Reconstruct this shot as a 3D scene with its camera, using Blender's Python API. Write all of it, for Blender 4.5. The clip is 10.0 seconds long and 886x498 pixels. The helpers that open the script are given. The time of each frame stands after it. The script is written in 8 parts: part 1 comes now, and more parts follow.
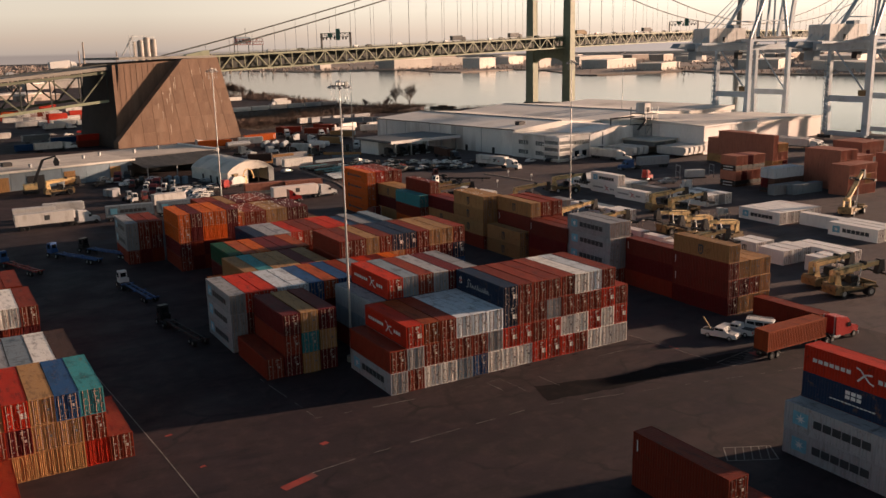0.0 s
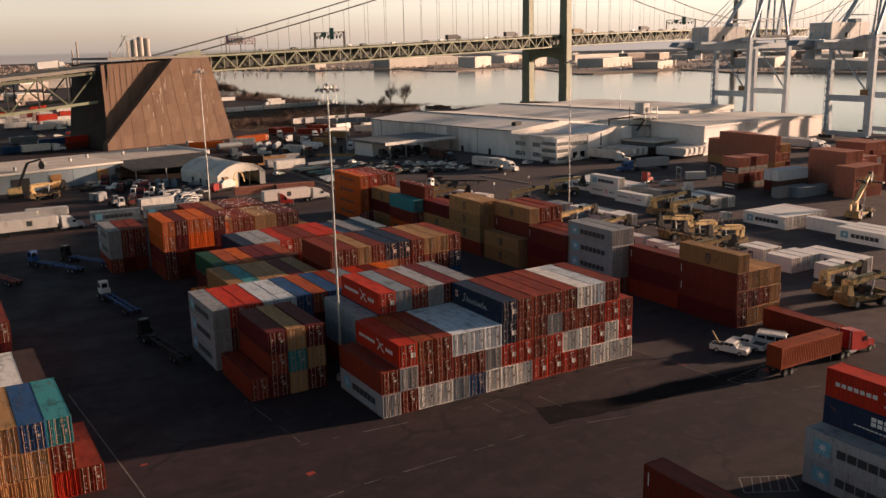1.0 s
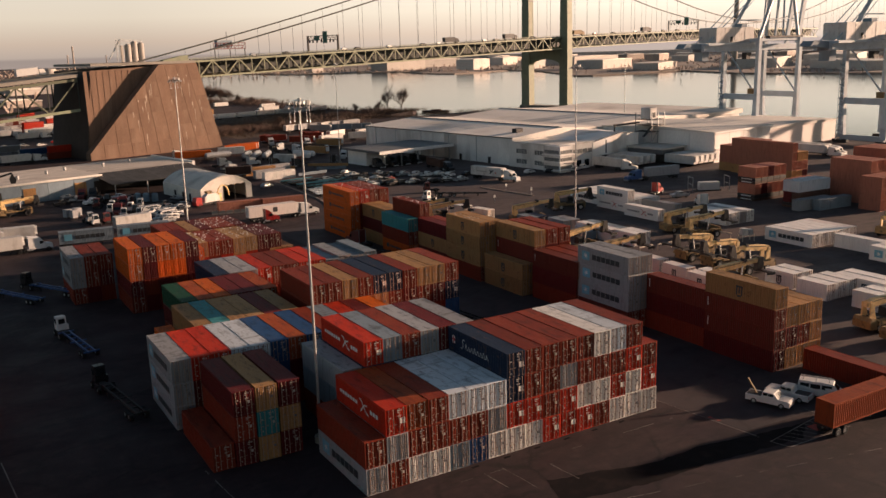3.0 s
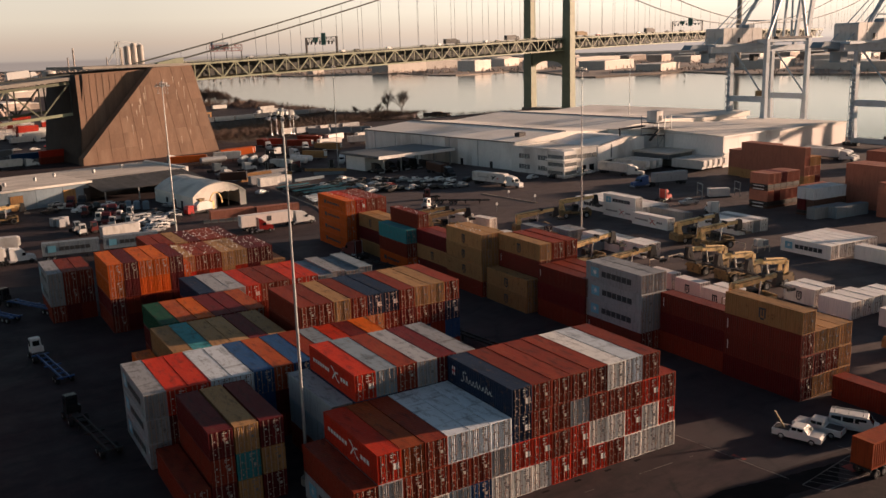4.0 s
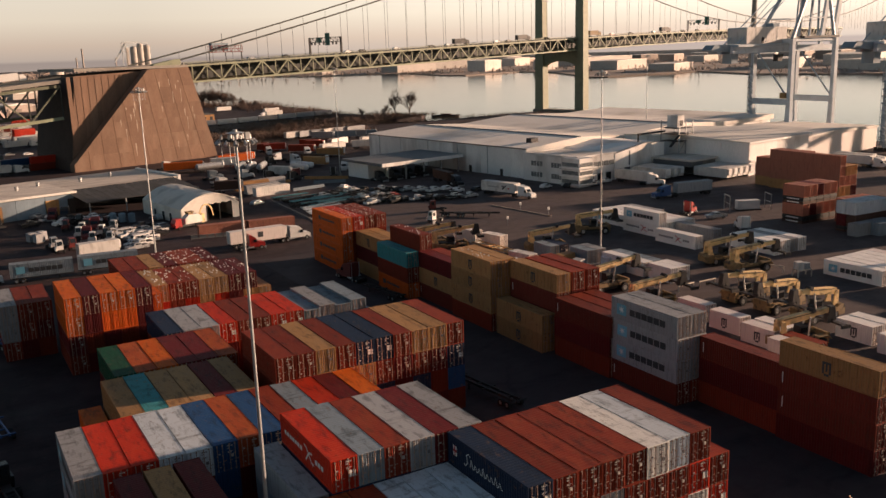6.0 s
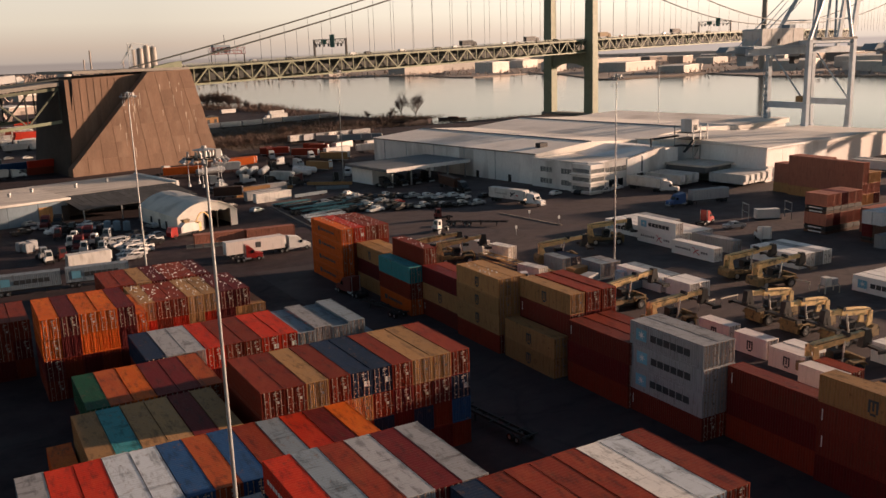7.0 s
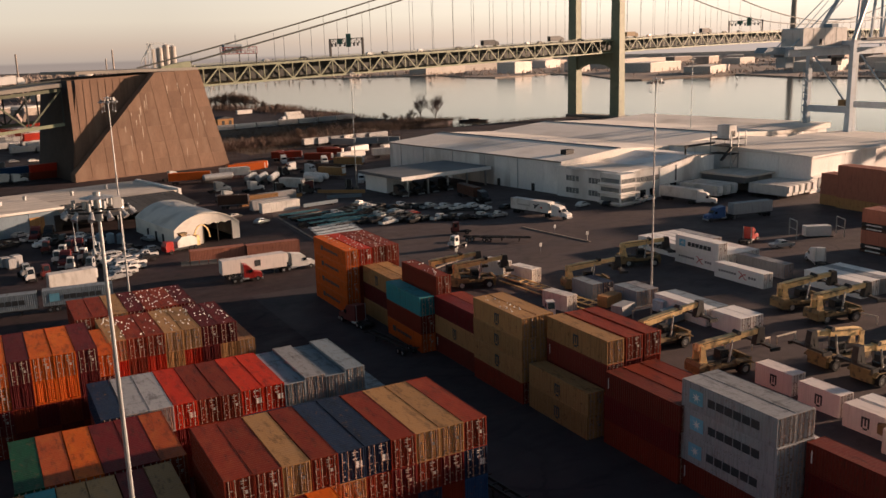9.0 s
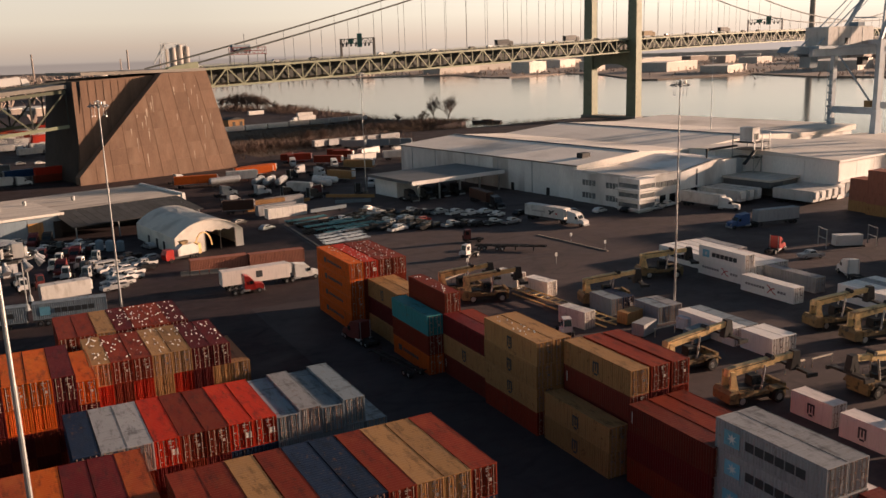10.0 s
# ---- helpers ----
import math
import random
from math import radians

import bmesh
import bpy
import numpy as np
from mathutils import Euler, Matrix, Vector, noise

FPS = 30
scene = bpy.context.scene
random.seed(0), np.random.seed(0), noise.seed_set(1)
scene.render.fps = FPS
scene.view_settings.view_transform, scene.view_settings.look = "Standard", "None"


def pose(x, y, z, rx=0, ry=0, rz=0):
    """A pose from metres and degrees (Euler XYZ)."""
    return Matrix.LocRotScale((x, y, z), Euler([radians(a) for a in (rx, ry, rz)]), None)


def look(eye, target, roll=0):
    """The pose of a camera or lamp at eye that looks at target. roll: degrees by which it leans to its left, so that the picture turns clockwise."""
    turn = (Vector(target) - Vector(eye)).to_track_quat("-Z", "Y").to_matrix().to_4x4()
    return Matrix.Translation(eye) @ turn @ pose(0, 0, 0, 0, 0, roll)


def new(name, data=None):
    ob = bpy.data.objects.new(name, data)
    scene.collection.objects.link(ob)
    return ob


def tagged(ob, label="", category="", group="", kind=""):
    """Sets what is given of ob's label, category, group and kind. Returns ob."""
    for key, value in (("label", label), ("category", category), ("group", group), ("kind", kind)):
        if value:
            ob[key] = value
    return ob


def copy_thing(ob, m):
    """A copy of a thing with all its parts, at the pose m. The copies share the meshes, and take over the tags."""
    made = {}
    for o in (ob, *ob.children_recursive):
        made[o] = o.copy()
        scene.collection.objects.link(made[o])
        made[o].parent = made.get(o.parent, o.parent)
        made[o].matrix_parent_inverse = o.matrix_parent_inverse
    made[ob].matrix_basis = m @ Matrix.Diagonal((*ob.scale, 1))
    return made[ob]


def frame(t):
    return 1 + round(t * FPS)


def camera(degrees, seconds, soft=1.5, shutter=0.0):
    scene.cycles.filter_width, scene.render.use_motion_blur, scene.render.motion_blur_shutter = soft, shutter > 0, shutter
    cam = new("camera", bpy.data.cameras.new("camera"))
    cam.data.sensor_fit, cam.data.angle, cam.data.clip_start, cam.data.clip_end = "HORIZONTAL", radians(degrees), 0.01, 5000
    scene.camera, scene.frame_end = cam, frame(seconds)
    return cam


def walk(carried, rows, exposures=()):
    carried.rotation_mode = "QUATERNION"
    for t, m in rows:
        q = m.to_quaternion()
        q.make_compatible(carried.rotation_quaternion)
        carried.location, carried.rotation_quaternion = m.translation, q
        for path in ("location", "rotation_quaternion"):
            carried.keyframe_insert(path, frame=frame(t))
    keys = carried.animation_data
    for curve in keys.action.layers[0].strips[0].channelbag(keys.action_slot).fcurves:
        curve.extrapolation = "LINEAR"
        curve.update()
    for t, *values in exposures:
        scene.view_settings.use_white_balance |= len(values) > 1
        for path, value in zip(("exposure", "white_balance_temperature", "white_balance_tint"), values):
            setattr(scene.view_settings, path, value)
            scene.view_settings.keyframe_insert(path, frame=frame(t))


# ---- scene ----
cam = camera(53.3, 10.0)
PATH = [
    (0, (-47.311, -94.804, 43.334), (-46.328, -93.121, 42.887), -1.2),
    (0.5, (-45.58, -91.937, 43.422), (-44.594, -90.256, 42.973), -1.3),
    (1, (-43.634, -88.898, 43.546), (-42.643, -87.219, 43.096), -1.3),
    (1.5, (-41.52, -85.609, 43.661), (-40.526, -83.933, 43.213), -1.4),
    (2, (-39.217, -82.087, 43.773), (-38.221, -80.411, 43.325), -1.5),
    (2.5, (-36.767, -78.351, 43.952), (-35.773, -76.674, 43.505), -1.6),
    (4, (-29.201, -66.684, 44.362), (-28.212, -65.003, 43.919), -1.8),
    (4.5, (-26.547, -62.783, 44.513), (-25.561, -61.1, 44.071), -1.8),
    (5, (-23.9, -58.829, 44.591), (-22.919, -57.144, 44.149), -1.9),
    (5.5, (-21.269, -54.963, 44.713), (-20.294, -53.273, 44.271), -1.9),
    (5.7, (-20.236, -53.404, 44.726), (-19.264, -51.714, 44.283), -1.9),
    (7, (-13.586, -43.005, 44.844), (-12.631, -41.304, 44.405), -1.9),
    (7.5, (-10.989, -38.951, 44.827), (-10.044, -37.244, 44.388), -1.9),
    (8, (-8.485, -34.932, 44.87), (-7.55, -33.22, 44.432), -1.8),
    (8.5, (-5.968, -30.891, 44.899), (-5.043, -29.173, 44.461), -1.8),
    (9, (-3.482, -26.872, 44.922), (-2.568, -25.148, 44.484), -1.8),
    (9.5, (-0.955, -22.988, 45.004), (-0.056, -21.256, 44.566), -1.9),
    (10, (1.478, -19.143, 45.066), (2.364, -17.404, 44.628), -1.9),
]
walk(cam, [(t, look(eye, target, roll)) for t, eye, target, roll in PATH])

# ---------------------------------------------------------------- light
scene.view_settings.exposure = 1.04
SUN_AZ, SUN_EL = -11.5, 9.3          # degrees from +X, degrees above the horizon
world = bpy.data.worlds.new("sky_world")
scene.world = world
world.use_nodes = True
wn = world.node_tree.nodes
sky = wn.new("ShaderNodeTexSky")
sky.sky_type = "NISHITA"
sky.sun_disc = False
sky.sun_elevation = radians(SUN_EL)
sky.sun_rotation = radians(90 - SUN_AZ)
sky.air_density, sky.dust_density, sky.ozone_density = 1.0, 0.8, 1.0
wn["Background"].inputs["Strength"].default_value = 0.043
cool = wn.new("ShaderNodeMix")
cool.data_type, cool.blend_type = "RGBA", "MULTIPLY"
cool.inputs["Factor"].default_value = 1.0
cool.inputs["B"].default_value = (1.05, 0.97, 0.93, 1)
world.node_tree.links.new(sky.outputs[0], cool.inputs["A"])
world.node_tree.links.new(cool.outputs["Result"], wn["Background"].inputs["Color"])

sun_data = bpy.data.lights.new("sun", "SUN")
sun_data.energy, sun_data.angle, sun_data.color = 4.9, radians(1.6), (1.0, 0.655, 0.455)
sun = new("sun", sun_data)
sun_way = Vector((math.cos(radians(SUN_AZ)) * math.cos(radians(SUN_EL)),
                  math.sin(radians(SUN_AZ)) * math.cos(radians(SUN_EL)), math.sin(radians(SUN_EL))))
sun.matrix_world = look((300, -60, 120), Vector((300, -60, 120)) - sun_way)
tagged(sun, "low warm evening sun", "sun")


# ---------------------------------------------------------------- materials
def shade(name, colour, rough=0.6, metal=0.0, vary=0.25, scale=1.5, fine=14.0, bump=0.15, dirt=None, dirt_amount=0.35,
          dirt_scale=0.35, stretch=(1, 1, 1), spread=0.12, spec=0.5):
    """A painted, cast or natural surface: broad and fine variation, stains, a little relief, and a difference from piece to piece."""
    m = bpy.data.materials.new(name)
    m.use_nodes = True
    nt = m.node_tree
    n, l = nt.nodes, nt.links
    b = n["Principled BSDF"]
    tc = n.new("ShaderNodeTexCoord")
    info = n.new("ShaderNodeObjectInfo")
    mp = n.new("ShaderNodeMapping")
    mp.inputs["Scale"].default_value = stretch
    off = n.new("ShaderNodeVectorMath")
    off.operation = "MULTIPLY_ADD"
    l.new(info.outputs["Random"], off.inputs[0])
    off.inputs[1].default_value = (57.0, 31.0, 13.0)
    l.new(tc.outputs["Object"], off.inputs[2])
    l.new(off.outputs[0], mp.inputs["Vector"])
    broad, grain, stain = (n.new("ShaderNodeTexNoise") for _ in range(3))
    for tex, s, d in ((broad, scale, 4), (grain, fine, 5), (stain, dirt_scale, 7)):
        tex.inputs["Scale"].default_value, tex.inputs["Detail"].default_value = s, d
        l.new(mp.outputs[0], tex.inputs["Vector"])
    mixv = n.new("ShaderNodeMath")
    mixv.operation = "ADD"
    l.new(broad.outputs["Fac"], mixv.inputs[0])
    l.new(grain.outputs["Fac"], mixv.inputs[1])
    rng = n.new("ShaderNodeMapRange")
    rng.inputs["From Min"].default_value, rng.inputs["From Max"].default_value = 0.6, 1.4
    rng.inputs["To Min"].default_value, rng.inputs["To Max"].default_value = 1 - vary, 1 + vary
    l.new(mixv.outputs[0], rng.inputs["Value"])
    rnd = n.new("ShaderNodeMapRange")
    rnd.inputs["To Min"].default_value, rnd.inputs["To Max"].default_value = 1 - spread, 1 + spread
    l.new(info.outputs["Random"], rnd.inputs["Value"])
    mul = n.new("ShaderNodeMath")
    mul.operation = "MULTIPLY"
    l.new(rng.outputs[0], mul.inputs[0])
    l.new(rnd.outputs[0], mul.inputs[1])
    tint = n.new("ShaderNodeVectorMath")
    tint.operation = "SCALE"
    tint.inputs[0].default_value = colour
    l.new(mul.outputs[0], tint.inputs["Scale"])
    ramp = n.new("ShaderNodeValToRGB")
    ramp.color_ramp.elements[0].position, ramp.color_ramp.elements[1].position = 0.52, 0.68
    l.new(stain.outputs["Fac"], ramp.inputs["Fac"])
    amt = n.new("ShaderNodeMath")
    amt.operation = "MULTIPLY"
    amt.inputs[1].default_value = dirt_amount
    l.new(ramp.outputs[0], amt.inputs[0])
    mix = n.new("ShaderNodeMix")
    mix.data_type = "RGBA"
    l.new(amt.outputs[0], mix.inputs["Factor"])
    l.new(tint.outputs[0], mix.inputs["A"])
    mix.inputs["B"].default_value = (*(dirt or [c * 0.45 for c in colour]), 1)
    l.new(mix.outputs["Result"], b.inputs["Base Color"])
    rr = n.new("ShaderNodeMapRange")
    rr.inputs["To Min"].default_value, rr.inputs["To Max"].default_value = max(rough - 0.15, 0.05), min(rough + 0.15, 1)
    l.new(grain.outputs["Fac"], rr.inputs["Value"])
    l.new(rr.outputs[0], b.inputs["Roughness"])
    b.inputs["Metallic"].default_value = metal
    b.inputs["Specular IOR Level"].default_value = spec
    if bump:
        bp = n.new("ShaderNodeBump")
        bp.inputs["Strength"].default_value, bp.inputs["Distance"].default_value = bump, 0.05
        l.new(mixv.outputs[0], bp.inputs["Height"])
        l.new(bp.outputs[0], b.inputs["Normal"])
    return m


PAINT = {
    "b": ("brick_red_paint", (0.205, 0.0295, 0.0135)), "m": ("maroon_paint", (0.112, 0.011, 0.012)),
    "r": ("red_paint", (0.44, 0.028, 0.010)), "o": ("orange_paint", (0.56, 0.105, 0.012)),
    "t": ("tan_paint", (0.37, 0.203, 0.084)), "g": ("grey_paint", (0.31, 0.315, 0.325)),
    "w": ("white_paint", (0.76, 0.73, 0.68)), "n": ("navy_paint", (0.016, 0.030, 0.064)),
    "u": ("blue_paint", (0.022, 0.070, 0.175)), "c": ("teal_paint", (0.045, 0.235, 0.255)),
    "e": ("green_paint", (0.013, 0.075, 0.038)), "s": ("slate_paint", (0.20, 0.245, 0.28)),
    "d": ("dark_brown_paint", (0.075, 0.04, 0.03)), "p": ("pink_white_paint", (0.74, 0.67, 0.63)),
    "x": ("clean_white_paint", (0.84, 0.81, 0.77)), "l": ("pale_blue_grey_paint", (0.64, 0.69, 0.73)),
    # f is brick red lightened in colour for the haze over distant stacks.
    "f": ("lightened_brick_paint", (0.34, 0.135, 0.09)), "q": ("rusty_orange_paint", (0.32, 0.062, 0.018)),
    "v": ("dull_brown_red_paint", (0.155, 0.028, 0.018)),
}
RUST = (0.10, 0.042, 0.022)


def worn_paint(name, colour, rust, rusty, clean=False):
    """Sea-worn container paint: faded and scuffed roofs, dirt runs down the sides, rust patches and specks."""
    m = bpy.data.materials.new(name)
    m.use_nodes = True
    n, l = m.node_tree.nodes, m.node_tree.links
    b = n["Principled BSDF"]

    def math_node(op, a, c):
        k = n.new("ShaderNodeMath")
        k.operation, k.use_clamp = op, op == "MULTIPLY"
        for i, v in enumerate((a, c)):
            if isinstance(v, (int, float)):
                k.inputs[i].default_value = v
            else:
                l.new(v, k.inputs[i])
        return k.outputs[0]
    tc, info, geo, off = (n.new(k) for k in ("ShaderNodeTexCoord", "ShaderNodeObjectInfo", "ShaderNodeNewGeometry", "ShaderNodeVectorMath"))
    off.operation = "MULTIPLY_ADD"
    l.new(info.outputs["Random"], off.inputs[0])
    off.inputs[1].default_value = (57.0, 131.0, 23.0)
    l.new(tc.outputs["Object"], off.inputs[2])

    def noise(scale, detail, lo, hi, stretch=(1, 1, 1), rough=0.55):
        mp, tex, rng = n.new("ShaderNodeMapping"), n.new("ShaderNodeTexNoise"), n.new("ShaderNodeMapRange")
        mp.inputs["Scale"].default_value = stretch
        l.new(off.outputs[0], mp.inputs["Vector"])
        l.new(mp.outputs[0], tex.inputs["Vector"])
        tex.inputs["Scale"].default_value, tex.inputs["Detail"].default_value = scale, detail
        tex.inputs["Roughness"].default_value = rough
        l.new(tex.outputs["Fac"], rng.inputs["Value"])
        rng.inputs["From Min"].default_value, rng.inputs["From Max"].default_value = lo, hi
        return rng.outputs[0]
    sep = n.new("ShaderNodeSeparateXYZ")
    l.new(geo.outputs["Normal"], sep.inputs[0])
    roof = n.new("ShaderNodeMapRange")
    roof.inputs["From Min"].default_value, roof.inputs["From Max"].default_value = 0.5, 0.8
    l.new(sep.outputs["Z"], roof.inputs["Value"])
    side = math_node("SUBTRACT", 1.0, roof.outputs[0])

    def blend(fac, a, colour_b):
        mx = n.new("ShaderNodeMix")
        mx.data_type = "RGBA"
        l.new(fac, mx.inputs["Factor"])
        if isinstance(a, tuple):
            mx.inputs["A"].default_value = (*a, 1)
        else:
            l.new(a, mx.inputs["A"])
        mx.inputs["B"].default_value = (*colour_b, 1)
        return mx.outputs["Result"]
    grey = sum(colour) / 3
    faded = tuple(min(0.8, 0.84 * c + 0.08 * grey + 0.006) for c in colour)
    dark = tuple((0.74 if clean else 0.42) * c + 0.006 for c in colour)
    if colour[0] > 3 * colour[1]:
        faded = (1.08 * colour[0] + .015, 1.4 * colour[1] + .006, 1.15 * colour[2] + .004)
    if clean:
        faded = tuple(0.96 * c for c in colour)
    col = blend(math_node("MULTIPLY", roof.outputs[0], noise(0.8, 7, 0.47, 0.68, (1, 0.45, 1), 0.68)), colour, faded)
    col = blend(math_node("MULTIPLY", math_node("MULTIPLY", roof.outputs[0], 0.85), noise(0.9, 8, 0.51, 0.64, (1.5, 0.4, 1), 0.7)), col, dark)
    if not clean and grey > 0.15 and colour[0] < 1.3 * colour[2]:
        soot = math_node("MULTIPLY", roof.outputs[0], noise(0.5, 7, 0.55, 0.68, (0.5, 1.9, 1), 0.66))
        col = blend(math_node("MULTIPLY", soot, 0.7), col, tuple(0.22 * c + 0.004 for c in colour))
    col = blend(math_node("MULTIPLY", math_node("MULTIPLY", side, 0.6), noise(1.0, 5, 0.50, 0.72, (4.5, 4.5, 0.35))), col, dark)
    col = blend(math_node("MULTIPLY", noise(1.7, 9, 0.57, 0.67, (1, 0.6, 0.8), 0.72), rusty), col, rust)
    col = blend(math_node("MULTIPLY", noise(16.0, 2, 0.66, 0.74), 0.55), col, tuple(min(0.75, c * 1.25 + 0.07) for c in faded))
    b.inputs["Specular IOR Level"].default_value = 0.15
    tone = n.new("ShaderNodeMapRange")
    tone.inputs["To Min"].default_value, tone.inputs["To Max"].default_value = (0.92, 1.04) if clean else (0.78, 1.18)
    l.new(info.outputs["Random"], tone.inputs["Value"])
    sc = n.new("ShaderNodeVectorMath")
    sc.operation = "SCALE"
    l.new(col, sc.inputs[0])
    l.new(tone.outputs[0], sc.inputs["Scale"])
    l.new(sc.outputs[0], b.inputs["Base Color"])
    rr = n.new("ShaderNodeMapRange")
    rr.inputs["To Min"].default_value, rr.inputs["To Max"].default_value = 0.42, 0.72
    grain = noise(9.0, 4, 0.3, 0.7)
    l.new(grain, rr.inputs["Value"])
    l.new(rr.outputs[0], b.inputs["Roughness"])
    bp = n.new("ShaderNodeBump")
    bp.inputs["Strength"].default_value, bp.inputs["Distance"].default_value = 0.12, 0.05
    l.new(grain, bp.inputs["Height"])
    l.new(bp.outputs[0], b.inputs["Normal"])
    return m


COAT = {k: worn_paint(nm, c, RUST if k in "bmrotdqv" else (0.16, 0.085, 0.05), 0.1 if k in "xp" else 0.5 if k in "gwsl" else 0.75, k in "xp") for k, (nm, c) in PAINT.items()}
STEEL = shade("galvanised_steel", (0.42, 0.43, 0.43), 0.45, 0.7, 0.15, 2, 20, 0.05)
ROD = shade("lock_rod_steel", (0.34, 0.24, 0.19), 0.55, 0.1, 0.2, 3, 20, 0.05)
DARK = shade("dark_steel", (0.019, 0.018, 0.018), 0.65, 0.0, 0.3, 2, 18, 0.1)
RUBBER = shade("tyre_rubber", (0.016, 0.016, 0.017), 0.85, 0, 0.3, 5, 40, 0.2)
WHITE = shade("white_enamel", (0.66, 0.65, 0.63), 0.4, 0, 0.08, 1.5, 12, 0.03, (0.35, 0.32, 0.28), 0.3)
CABRED = shade("red_enamel", (0.32, 0.021, 0.017), 0.3, 0, 0.1, 1.5, 12, 0.03)
CABBLUE = shade("blue_enamel", (0.03, 0.09, 0.25), 0.35, 0, 0.15, 1.5, 12, 0.03)
CABBLACK = shade("black_enamel", (0.012, 0.012, 0.014), 0.3, 0, 0.15, 1.5, 12, 0.03)
MAROON = shade("maroon_enamel", (0.12, 0.02, 0.018), 0.4, 0, 0.2, 1.5, 12, 0.03)
TEAL = shade("teal_enamel", (0.06, 0.22, 0.27), 0.45, 0, 0.2, 1.5, 12, 0.03)
SILVER = shade("silver_enamel", (0.40, 0.41, 0.42), 0.3, 0.4, 0.1, 1.5, 12, 0.03)
YELLOW = shade("machine_yellow", (0.74, 0.51, 0.23), 0.55, 0, 0.35, 0.9, 8, 0.06, (0.08, 0.055, 0.03), 0.75, 0.8)
GRIME = shade("grimy_machine_paint", (0.23, 0.15, 0.062), 0.7, 0, 0.4, 1.2, 9, 0.08, (0.022, 0.018, 0.014), 0.9, 1.2)
CREAM = shade("cream_enamel", (0.60, 0.52, 0.42), 0.6, 0, 0.2, 1.5, 12, 0.04, (0.22, 0.16, 0.11), 0.5)
BOXWHITE = shade("trailer_white", (0.58, 0.56, 0.53), 0.55, 0, 0.12, 0.6, 6, 0.02, (0.30, 0.27, 0.23), 0.5, 0.8, (1, 1, 0.4), 0.08)
GLASS = shade("tinted_glass", (0.012, 0.015, 0.018), 0.08, 0, 0.1, 1, 5, 0)
LENS = shade("lamp_lens", (0.65, 0.65, 0.62), 0.15, 0, 0.05, 2, 8, 0)
LOGO_BLUE = shade("sign_light_blue", (0.16, 0.42, 0.55), 0.5, 0, 0.1, 2, 12, 0.02)
LOGO_DARK = shade("sign_dark_grey", (0.035, 0.04, 0.045), 0.6, 0, 0.1, 2, 12, 0.02)
LOGO_WHITE = shade("sign_white", (0.70, 0.69, 0.66), 0.5, 0, 0.1, 2, 12, 0.02)
LOGO_GREY = shade("sign_mid_grey", (0.16, 0.15, 0.15), 0.6, 0, 0.1, 2, 12, 0.02)
MARK = shade("faded_door_marking", (0.44, 0.40, 0.36), 0.6, 0, 0.3, 3, 14, 0.02)
LOGO_PALE = shade("sign_pale_grey", (0.40, 0.39, 0.37), 0.6, 0, 0.1, 2, 12, 0.02)
LOGO_RED = shade("sign_red", (0.45, 0.03, 0.03), 0.5, 0, 0.1, 2, 12, 0.02)


